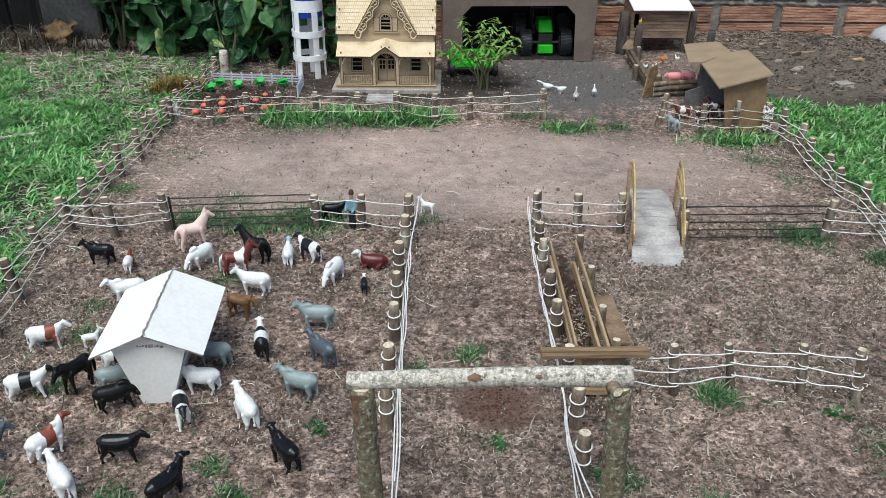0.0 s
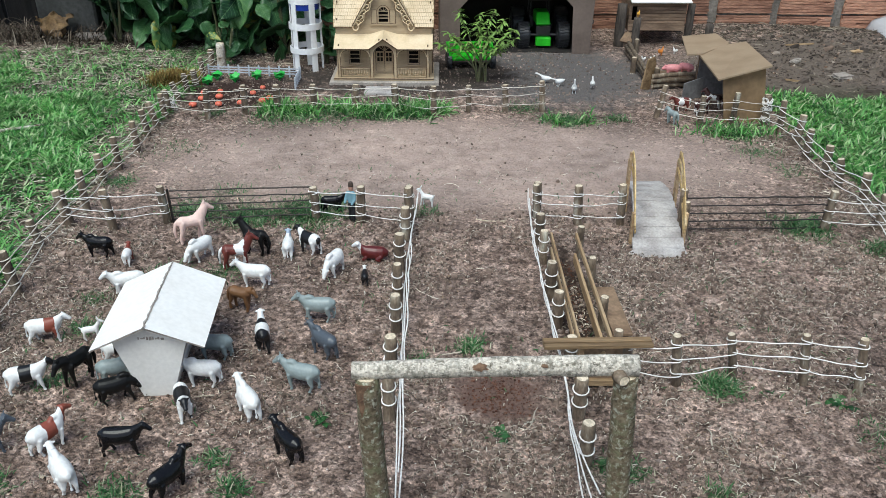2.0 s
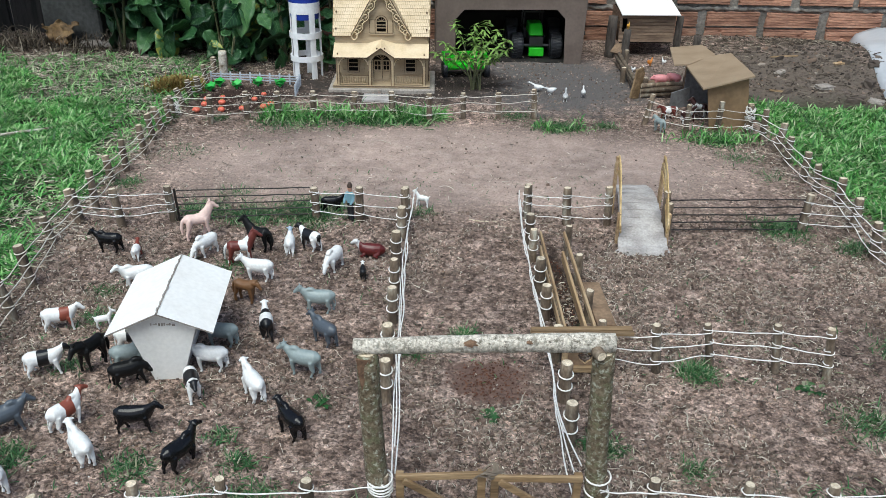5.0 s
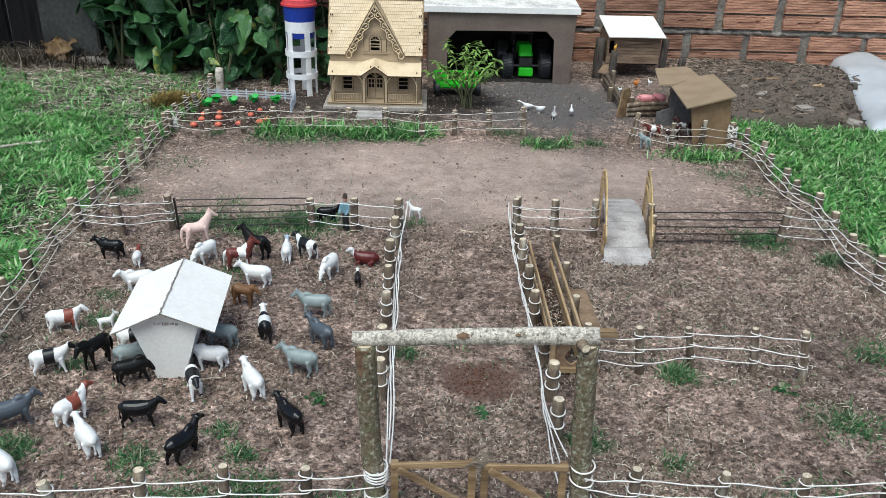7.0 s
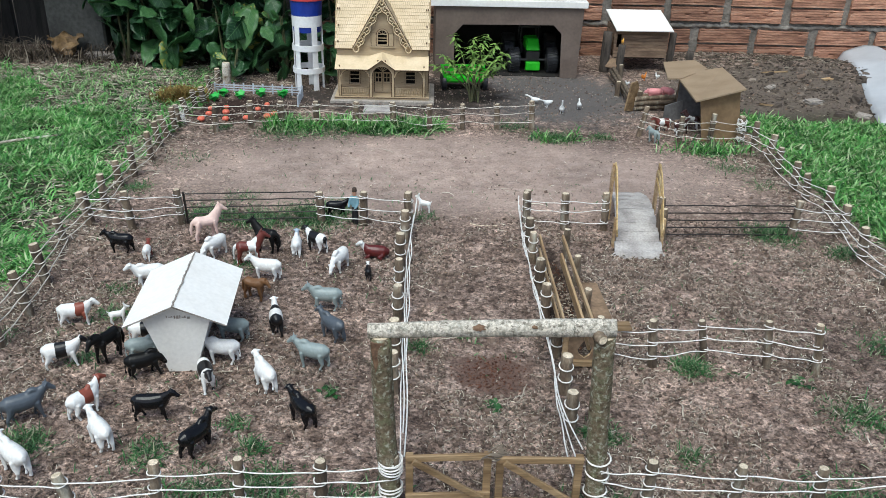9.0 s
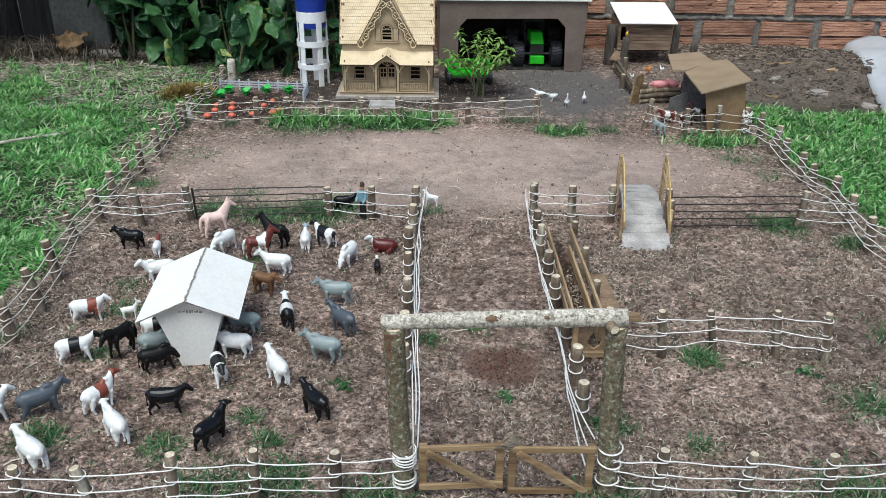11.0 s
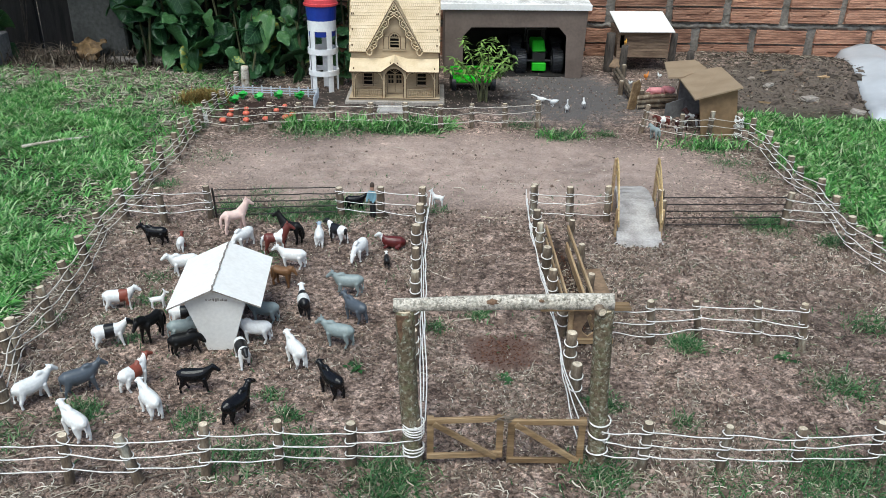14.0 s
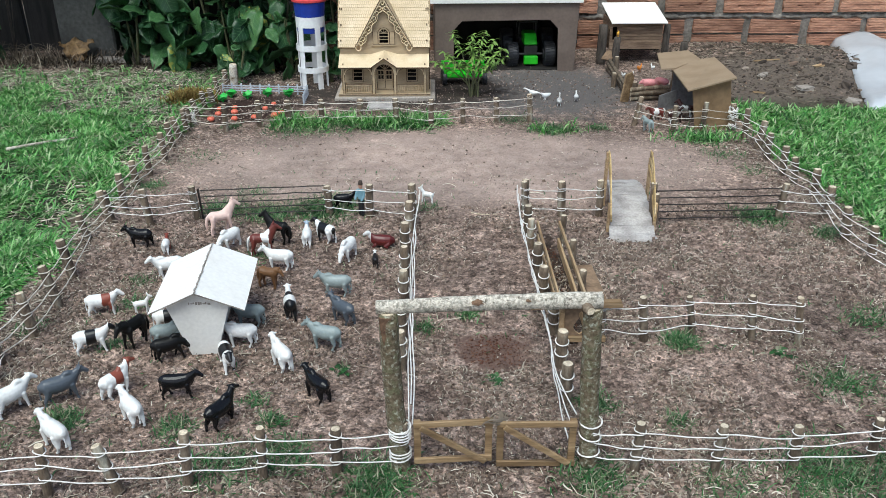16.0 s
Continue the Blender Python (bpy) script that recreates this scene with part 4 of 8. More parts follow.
            part("peg", peg, PLY_EDGE, roof)
    # main roof: scalloped shingles in rows on two slopes, open in front where the gable comes through
    EY, EZ, RY, RZ = 0.050, 0.169, 0.150, 0.343
    rng = random.Random(3)
    for s in (-1, 1):
        sheet = bmesh.new()
        y0, z0 = EY, EZ
        pts = [(s * 0.102, y0, z0), (s * 0.170, y0, z0), (s * 0.170, RY, RZ), (0.0, RY, RZ), (0.0, RY - 0.012, RZ - 0.02)]
        v = [sheet.verts.new(p) for p in pts]
        f = sheet.faces.new(v)
        ex = bmesh.ops.extrude_face_region(sheet, geom=[f])
        for g in ex["geom"]:
            if isinstance(g, bmesh.types.BMVert):
                g.co += Vector((0, -0.003, 0.0018))
        bmesh.ops.recalc_face_normals(sheet, faces=sheet.faces)
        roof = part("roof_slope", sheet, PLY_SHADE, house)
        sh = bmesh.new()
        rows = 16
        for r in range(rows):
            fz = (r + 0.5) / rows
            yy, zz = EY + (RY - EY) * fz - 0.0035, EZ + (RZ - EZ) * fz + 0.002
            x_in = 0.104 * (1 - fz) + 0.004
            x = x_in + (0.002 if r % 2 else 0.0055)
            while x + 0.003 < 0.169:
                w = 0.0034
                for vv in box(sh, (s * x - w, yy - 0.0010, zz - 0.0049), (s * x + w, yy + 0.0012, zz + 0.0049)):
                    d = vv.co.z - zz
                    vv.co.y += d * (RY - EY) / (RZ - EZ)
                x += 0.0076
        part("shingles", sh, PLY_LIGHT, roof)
        for x, fz in ((s * 0.158, 0.12), (s * 0.158, 0.42), (s * 0.163, 0.72)):
            for dx in (0.0, 0.007) if fz > 0.6 else (0.0,):
                peg = bmesh.new()
                yy, zz = EY + (RY - EY) * fz - 0.006, EZ + (RZ - EZ) * fz + 0.004
                box(peg, (x - 0.002 - s * dx, yy - 0.003, zz - 0.003), (x + 0.002 - s * dx, yy + 0.002, zz + 0.003))
                part("peg", peg, PLY_EDGE, roof)
    bm = bmesh.new()
    panel(bm, [[(-0.170, 0.0), (0.170, 0.0), (0.170, 0.185), (-0.170, 0.185)]], 0.003, Matrix.Translation((0, RY + 0.001, RZ)) @ pose(0, 0, 0, -58))
    part("back_roof", bm, ply, house)
    # ridge comb
    comb = bmesh.new()
    box(comb, (-0.168, RY - 0.002, RZ + 0.000), (0.168, RY + 0.002, RZ + 0.004))
    ridge = part("ridge", comb, PLY, house)
    for k in range(44):
        x = -0.165 + k * 0.0077
        b = bmesh.new()
        box(b, (x - 0.0018, RY - 0.0015, RZ + 0.004), (x + 0.0018, RY + 0.0015, RZ + 0.009))
        part("comb_tooth", b, PLY_EDGE, ridge)
    # gable slopes and fretwork
    ax, az, bx, bz = 0.0, 0.352, 0.101, 0.178
    for s in (-1, 1):
        bm = bmesh.new()
        beam(bm, (0, 0.088, az + 0.002), (s * bx, 0.088, bz + 0.002), 0.085, 0.004, 0, (0, 0, 1))
        for f in bm.faces:
            f.normal_update()
            if abs(f.normal.y) > 0.8:
                f.material_index = 1
        part("gable_slope", bm, ply, house)
        # bargeboard with a run of scrolls
        d = Vector((s * bx - ax, 0, bz - az))
        ln = d.length
        d.normalize()
        nrm = Vector((-d.z * s, 0, d.x * s)) * -1
        bm = bmesh.new()
        beam(bm, (ax, 0.040, az), (s * bx, 0.040, bz), 0.004, 0.0065)
        for k in range(9):
            t = (k + 0.9) / 9.6 * ln
            c = Vector((ax, 0.040, az)) + d * t + nrm * 0.0105
            r = 0.0066 if k < 8 else 0.0085
            ring = [c + d * r * math.cos(a) + nrm * r * 0.85 * math.sin(a) for a in np.linspace(0, 5.2, 12)]
            tube(bm, ring, (0.0019), 4)
        edge = [Vector((ax, 0.040, az)) + d * (0.03 + 0.165 * f) + nrm * (0.019 + 0.004 * math.sin(f * 24)) for f in np.linspace(0, 1, 30)]
        tube(bm, edge, 0.0018, 4)
        foot = Vector((s * bx, 0.040, bz)) + nrm * 0.002
        tube(bm, [foot + Vector((s * 0.004, 0, 0)) + Vector((-s * 0.010 * (1 - math.cos(a)), 0, -0.004 - 0.022 * math.sin(a) * 0.6)) for a in np.linspace(0, 6.0, 14)], 0.0022, 4)
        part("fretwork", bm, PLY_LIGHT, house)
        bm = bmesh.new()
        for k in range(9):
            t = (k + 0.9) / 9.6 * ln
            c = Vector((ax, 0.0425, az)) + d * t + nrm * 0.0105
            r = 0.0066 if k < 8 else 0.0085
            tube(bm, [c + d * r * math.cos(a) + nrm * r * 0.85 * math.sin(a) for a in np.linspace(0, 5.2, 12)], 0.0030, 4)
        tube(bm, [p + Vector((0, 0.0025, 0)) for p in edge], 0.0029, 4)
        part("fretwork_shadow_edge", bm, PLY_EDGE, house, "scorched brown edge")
    # burnt outlines left by the cutter
    def scorch(points, y, r=0.0011, closed=False):
        pts = [(x, y, z) for x, z in points]
        if closed:
            pts.append(pts[0])
        b = bmesh.new()
        tube(b, pts, r, 4)
        part("burnt_outline", b, PLY_EDGE, house)

    for s in (-1, 1):
        scorch([(0, 0.3555), (s * 0.1045, 0.1755)], 0.0375, 0.0013)
        scorch([(s * 0.045, 0.008), (s * 0.045, 0.106), (0, 0.138)], 0.0068)
        scorch([(s * 0.048, 0.1075), (s * 0.166, 0.1075)], -0.0065, 0.0013)
        scorch([(0, 0.1405), (s * 0.048, 0.1075)], -0.0065, 0.0015)
        scorch([(s * 0.0345, 0.008), (s * 0.0345, 0.082)], 0.0068)
        scorch([(s * 0.170, 0.168), (s * 0.102, 0.168)], 0.0475, 0.0011)
        scorch([(s * 0.146, 0.010), (s * 0.146, 0.104)], 0.0072, 0.0009)
        scorch([(s * 0.154, 0.010), (s * 0.154, 0.104)], 0.0072, 0.0009)
        scorch([(s * 0.046, 0.0425), (s * 0.146, 0.0425)], 0.0085, 0.0008)
        scorch([(s * 0.101 + a, b) for a, b in ((-0.020, 0.042), (0.020, 0.042), (0.020, 0.108), (-0.020, 0.108))], FY - 0.008, 0.0008, True)
        scorch([(s * 0.031 + a, b) for a, b in ((-0.009, 0.180), (0.009, 0.180), (0.009, 0.226), (-0.009, 0.226))], FY - 0.007, 0.0008, True)
        for x0, d in ((0.146, -1), (0.0455, 1)):
            q = [(s * (x0 + d * (0.026 - 0.026 * math.cos(t))), 0.074 + 0.027 * math.sin(t)) for t in np.linspace(0.1, 1.5, 8)]
            scorch(q, 0.0075, 0.0010)
            b = bmesh.new()
            tube(b, [(x, 0.0070, z + 0.003) for x, z in q], 0.0020, 5)
            part("bracket_scroll", b, PLY_LIGHT, house)
    scorch(arc(0, 0.082, 0.0345, 0, 180, 14), 0.0068)
    scorch([(-0.17, 0.0065), (0.17, 0.0065)], -0.001, 0.0016)
    scorch([(-0.021, 0.180), (0.021, 0.180), (0.021, 0.220)] + arc(0, 0.220, 0.021, 0, 180, 8)[1:], FY - 0.008, 0.0008, True)
    bm = bmesh.new()
    tube(bm, [(0, 0.040, z) for z in (0.338, 0.352, 0.358, 0.364, 0.372)], [0.003, 0.004, 0.0022, 0.0035, 0.0008], 8)
    part("finial", bm, PLY, house)
    bm = bmesh.new()
    beam(bm, (0.165, 0.072, 0.004), (0.168, 0.085, 0.17), 0.003, 0.003)
    part("corner_strip", bm, PLY_EDGE, house)
    bm = bmesh.new()
    box(bm, (-0.258, 2.602, -0.004), (-0.160, 2.680, 0.008), 0.002)
    solid("paving_stone", bm, CEMENT, "pale concrete paver set before the porch", "paver")


build_house()


# ---- water tower ----
def build_tower():
    cx, cy, R = -0.486, 2.925, 0.056
    t = thing("water_tower", "white toy water tower with a blue tank and red lid", "water tower", at=pose(cx, cy, -0.001, 0, 0, 8))

    def shell(z0, z1, r0, r1, a0=0, a1=360, n=36, th=0.004):
        bm = bmesh.new()
        full = a1 - a0 >= 360
        cols = []
        k = n if full else n + 1
        for j in range(k):
            a = radians(a0 + (a1 - a0) * j / n)
            c, s = math.cos(a), math.sin(a)
            cols.append([bm.verts.new((r * c, r * s, z)) for r, z in ((r0, z0), (r1, z1), (r1 - th, z1), (r0 - th, z0))])
        for j in range(n):
            a, b = cols[j], cols[(j + 1) % k]
            for q in range(4):
                bm.faces.new((a[q], b[q], b[(q + 1) % 4], a[(q + 1) % 4]))
        if not full:
            bm.faces.new(cols[0])
            bm.faces.new(cols[-1][::-1])
        bmesh.ops.recalc_face_normals(bm, faces=bm.faces)
        return bm

    part("collar", shell(0.236, 0.280, R - 0.001, R - 0.001), PVC, t)
    part("ring", shell(0.148, 0.170, R + 0.003, R + 0.003), PVC, t)
    part("ring", shell(0.066, 0.086, R + 0.004, R + 0.004), PVC, t)
    for k in range(5):
        a = k * 72 - 62
        part("leg", shell(0.0, 0.24, R, R, a - 11.5, a + 11.5, 6), PVC, t)
    bm = shell(0.215, 0.335, R - 0.006, R + 0.004, th=0.003)
    tank = part("tank", bm, BLUE, t)
    bm = bmesh.new()
    bmesh.ops.create_cone(bm, cap_ends=True, segments=36, radius1=R - 0.008, radius2=R - 0.008, depth=0.003, matrix=Matrix.Translation((0, 0, 0.217)))
    part("tank_floor", bm, BLUE, tank)
    bm = bmesh.new()
    prof = [(R + 0.006, 0.328), (R + 0.010, 0.330), (R + 0.010, 0.337), (R + 0.006, 0.339), (R + 0.004, 0.352), (R - 0.004, 0.358), (0.012, 0.364)]
    rings = [[bm.verts.new((r * math.cos(2 * math.pi * j / 36), r * math.sin(2 * math.pi * j / 36), z)) for j in range(36)] for r, z in prof]
    for a, b in zip(rings, rings[1:]):
        for j in range(36):
            bm.faces.new((a[j], a[(j + 1) % 36], b[(j + 1) % 36], b[j]))
    bm.faces.new(rings[-1])
    bm.faces.new(rings[0][::-1])
    part("lid", bm, RED, t)


build_tower()


# ---- barn, tractor, trailer ----
def build_barn():
    by = 3.165
    barn = thing("toy_barn", "brown painted cardboard barn with a white roof and open front", "toy barn", at=pose(0, by, 0, 0, 0, 1.2))
    o = [(-0.010, 0), (0.066, 0), (0.066, 0.172), (0.099, 0.208), (0.462, 0.211), (0.496, 0.176), (0.503, 0.0), (0.570, 0.0), (0.580, 0.284), (-0.010, 0.278)]
    bm = bmesh.new()
    panel(bm, [o], 0.008, UPRIGHT)
    part("front_wall", bm, [CARD, CARD], barn)
    for x0, x1 in ((-0.010, -0.002), (0.566, 0.574)):
        bm = bmesh.new()
        box(bm, (x0, 0.001, 0.0), (x1, 0.38, 0.278))
        part("side_wall", bm, CARD, barn)
    # back wall, inner panels and floor sheet near-black, the barn's shade put into colour
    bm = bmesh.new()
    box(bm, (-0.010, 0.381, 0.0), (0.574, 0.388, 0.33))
    part("back_wall", bm, INSIDE_SHADE, barn)
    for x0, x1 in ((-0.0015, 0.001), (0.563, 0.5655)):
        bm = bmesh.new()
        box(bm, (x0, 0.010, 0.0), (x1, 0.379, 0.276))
        part("shade_lining", bm, INSIDE_SHADE, barn, "near-black inner panel, shade put into its colour")
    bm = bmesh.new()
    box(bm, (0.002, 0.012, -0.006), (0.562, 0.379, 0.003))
    part("floor_shade", bm, INSIDE_SHADE, barn, "near-black sheet for the shade on the barn's floor")
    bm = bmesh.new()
    box(bm, (-0.03, -0.022, 0.280), (0.592, -0.014, 0.304), 0.001)
    part("fascia", bm, WHITE_BOARD, barn)
    bm = bmesh.new()
    beam(bm, (0.281, -0.013, 0.299), (0.281, 0.40, 0.350), 0.620, 0.006)
    part("roof", bm, WEATHERED_WHITE, barn, "weathered white painted sheet")
    bm = bmesh.new()
    box(bm, (0.575, 0.01, 0.11), (0.582, 0.016, 0.125))
    part("hinge", bm, BLACK_PLASTIC, barn)
    return barn


def wheel(parent, x, y, z, r, w, rim, lugs=18):
    bm = bmesh.new()
    prof = [(-w / 2, r * 0.55), (-w / 2, r * 0.92), (-w * 0.36, r), (w * 0.36, r), (w / 2, r * 0.92), (w / 2, r * 0.55)]
    n = 28
    rings = [[bm.verts.new((px, pr * math.cos(2 * math.pi * j / n), pr * math.sin(2 * math.pi * j / n))) for j in range(n)] for px, pr in prof]
    for a, b in zip(rings, rings[1:]):
        for j in range(n):
            bm.faces.new((a[j], a[(j + 1) % n], b[(j + 1) % n], b[j]))
    bm.faces.new(rings[0])
    bm.faces.new(rings[-1])
    bmesh.ops.recalc_face_normals(bm, faces=bm.faces)
    for k in range(lugs):
        a = 2 * math.pi * k / lugs
        for s in (-1, 1):
            c = Vector((s * w * 0.24, math.cos(a + s * 0.08) * r * 1.02, math.sin(a + s * 0.08) * r * 1.02))
            beam(bm, c * 0.985 - Vector((s * w * 0.2, 0, 0)), c * 0.985 + Vector((s * w * 0.2, 0, 0)), r * 0.07, r * 0.07)
    wh = part("wheel", bm, RUBBER, parent)
    wh.matrix_basis = Matrix.Translation((x, y, z))
    for s in (-1, 1):
        b = bmesh.new()
        bmesh.ops.create_cone(b, cap_ends=True, segments=20, radius1=r * 0.5, radius2=r * 0.42, depth=w * 0.12, matrix=Matrix.Translation((s * w * 0.54, 0, 0)) @ pose(0, 0, 0, 0, 90 * s, 0))
        hub = part("rim", b, rim, wh)
        hub.matrix_parent_inverse = Matrix()
    return wh


def build_tractor():
    t = thing("toy_tractor", "bright green toy tractor with black tyres inside the barn", "toy tractor", at=pose(0.396, 3.275, 0.003, 0, 0, 2))
    bm = bmesh.new()
    box(bm, (-0.026, -0.010, 0.046), (0.026, 0.10, 0.090), 0.004)
    part("bonnet", bm, BLACK_PLASTIC, t)
    bm = bmesh.new()
    box(bm, (-0.030, -0.045, 0.010), (0.030, -0.018, 0.044), 0.003)
    part("front_weight", bm, LIME, t)
    bm = bmesh.new()
    box(bm, (-0.0285, -0.024, 0.046), (0.0285, -0.0125, 0.084), 0.002)
    part("grille", bm, BLACK_PLASTIC, t)
    bm = bmesh.new()
    vs = box(bm, (-0.029, -0.022, 0.086), (0.029, 0.09, 0.132), 0.005)
    for v in vs:
        if v.co.z > 0.11 and v.co.y < 0.02:
            v.co.y += 0.026
            v.co.x *= 0.88
    part("hood", bm, LIME, t)
    bm = bmesh.new()
    box(bm, (-0.040, 0.095, 0.055), (0.040, 0.165, 0.10), 0.003)
    part("seat_box", bm, BLACK_PLASTIC, t)
    cab = bmesh.new()
    for x in (-0.040, 0.040):
        for y in (0.095, 0.165):
            beam(cab, (x, y, 0.09), (x * 0.9, y, 0.162), 0.005, 0.005)
    box(cab, (-0.044, 0.085, 0.160), (0.044, 0.175, 0.170), 0.003)
    part("cab", cab, BLACK_PLASTIC, t)
    bm = bmesh.new()
    tube(bm, [(-0.085, -0.018, 0.050), (0.085, -0.018, 0.050)], 0.006, 8)
    part("axle", bm, BLACK_PLASTIC, t)
    bm = bmesh.new()
    tube(bm, [(-0.09, 0.13, 0.055), (0.09, 0.13, 0.055)], 0.008, 8)
    part("axle", bm, BLACK_PLASTIC, t)
    for s in (-1, 1):
        wheel(t, s * 0.079, -0.018, 0.050, 0.049, 0.046, BLACK_PLASTIC, 26)
        wheel(t, s * 0.088, 0.13, 0.062, 0.060, 0.048, BLACK_PLASTIC)
        bm = bmesh.new()
        pts = [(s * 0.088, 0.13 + 0.068 * math.cos(a), 0.062 + 0.068 * math.sin(a)) for a in np.linspace(0.5, 2.4, 8)]
        tube(bm, pts, [(0.026, 0.003)] * 8, 6)
        part("mudguard", bm, BLACK_PLASTIC, t)


def build_trailer():
    t = thing("toy_trailer", "bright green toy trailer with slatted sides on black wheels", "toy trailer", at=pose(0.102, 2.968, 0.002, 0, 0, 4))
    bm = bmesh.new()
    box(bm, (-0.078, -0.035, 0.028), (0.078, 0.045, 0.036), 0.002)
    part("bed", bm, LIME, t)
    for y in (-0.037, 0.047):
        o = [(-0.078, 0.036), (0.078, 0.036), (0.088, 0.080), (-0.088, 0.080)]
        holes = [[(-0.070 + k * 0.030, 0.046), (-0.050 + k * 0.030, 0.046), (-0.049 + k * 0.031, 0.058), (-0.072 + k * 0.031, 0.058)] for k in range(5)]
        holes += [[(-0.073 + k * 0.030, 0.064), (-0.050 + k * 0.030, 0.064), (-0.050 + k * 0.031, 0.074), (-0.075 + k * 0.031, 0.074)] for k in range(5)]
        bm = bmesh.new()
        panel(bm, [o] + holes, 0.004, Matrix.Translation((0, y, 0)) @ UPRIGHT)
        part("side_panel", bm, [LIME, LIME], t)
    for s in (-1, 1):
        bm = bmesh.new()
        beam(bm, (s * 0.079, -0.036, 0.056), (s * 0.079, 0.044, 0.056), 0.004, 0.042)
        part("end_panel", bm, LIME, t)
        for x in (-0.068, 0.068):
            wheel(t, x * 1.16, s * 0.028 + 0.004, 0.026, 0.027, 0.018, BLACK_PLASTIC, 12)
    bm = bmesh.new()
    tube(bm, [(-0.09, 0.004, 0.026), (0.09, 0.004, 0.026)], 0.005, 6)
    part("axle", bm, BLACK_PLASTIC, t)


build_barn()
build_tractor()
build_trailer()


# ---- hen coop, pig pen, cattle shed ----
def build_coop():
    coop = thing("hen_coop", "small slatted wooden hen coop with a white roof on posts", "hen coop", at=pose(0.858, 3.30, 0))
    rng = random.Random(11)
    n = 9
    for k in range(n):
        z0 = 0.062 + k * 0.0135
        x0 = -0.088 if 3 <= k <= 6 else -0.118
        bm = bmesh.new()
        box(bm, (x0, 0.0 + rng.uniform(-0.0015, 0.0015), z0), (0.108, 0.008, z0 + 0.0128), 0.001)
        part("slat", bm, LOG_SLAT, coop)
        if 3 <= k <= 6:
            bm = bmesh.new()
            box(bm, (-0.118, 0.0, z0), (-0.106, 0.008, z0 + 0.0128), 0.001)
            part("slat", bm, LOG_SLAT, coop)
        for x in (-0.118, 0.100):
            bm = bmesh.new()
            box(bm, (x, 0.009, z0), (x + 0.008, 0.17, z0 + 0.0128), 0.001)
            part("slat", bm, LOG_SLAT, coop)
    # near-black floor and back, for the shade inside the coop
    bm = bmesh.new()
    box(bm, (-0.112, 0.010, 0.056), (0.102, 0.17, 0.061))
    part("floor_board", bm, INSIDE_SHADE, coop)
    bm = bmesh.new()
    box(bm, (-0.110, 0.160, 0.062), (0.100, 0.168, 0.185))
    part("back_panel", bm, INSIDE_SHADE, coop)
    bm = bmesh.new()
    beam(bm, (0.0, -0.034, 0.177), (-0.006, 0.195, 0.226), 0.240, 0.005, 0.001)
    part("roof", bm, WHITE_BOARD, coop, "flat white sheet roof")
    for x, y, r, h in ((-0.150, 0.0, 0.022, 0.165), (0.128, 0.012, 0.016, 0.165)):
        bm = bmesh.new()
        log_mesh(bm, (x, y, -0.01), (x + 0.003, y, h), r, r * 0.9, rng, 10)
        part("post", bm, [OLD_BARK, OLD_BARK], coop)
    # ladder of small rungs
    ramp = bmesh.new()
    for x in (-0.118, -0.092):
        beam(ramp, (x, -0.100, 0.004), (x, -0.004, 0.066), 0.004, 0.005)
    ladder = part("ladder", ramp, LOG_SLAT, coop)
    for k in range(7):
        f = (k + 0.5) / 7
        b = bmesh.new()
        box(b, (-0.120, -0.100 + 0.096 * f - 0.004, 0.006 + 0.062 * f), (-0.090, -0.100 + 0.096 * f + 0.004, 0.012 + 0.062 * f))
        part("rung", b, LOG_SLAT, ladder)
    # chicken wire below and beside the coop
    net = bmesh.new()
    s = 0.0085
    for i in range(26):
        for j in range(7):
            cx, cz = -0.06 + i * s * 0.866 * 1.0, 0.004 + j * s * 1.5 * 0.62
            if i % 2:
                cz += s * 0.46
            tube(net, [(cx - s * 0.58, -0.006, cz), (cx - s * 0.25, -0.006, cz + s * 0.46), (cx + s * 0.25, -0.006, cz + s * 0.46), (cx + s * 0.58, -0.006, cz)], 0.0004, 3, False)
    part("wire_mesh", net, WIRE, coop, "hexagonal chicken wire")
    # pole with a lookout
    bm = bmesh.new()
    log_mesh(bm, (-0.118, -0.135, -0.01), (-0.112, -0.135, 0.140), 0.016, 0.015, rng, 10)
    part("perch_post", bm, [OLD_BARK, OLD_BARK], coop)
    bm = bmesh.new()
    log_mesh(bm, (0.175, -0.10, -0.01), (0.178, -0.10, 0.110), 0.017, 0.015, rng, 10)
    part("post", bm, [OLD_BARK, OLD_BARK], coop)
    bm = bmesh.new()
    beam(bm, (-0.152, -0.13, 0.045), (-0.128, -0.11, 0.075), 0.05, 0.006)
    part("leaning_board", bm, BROWN_BOARD, coop)


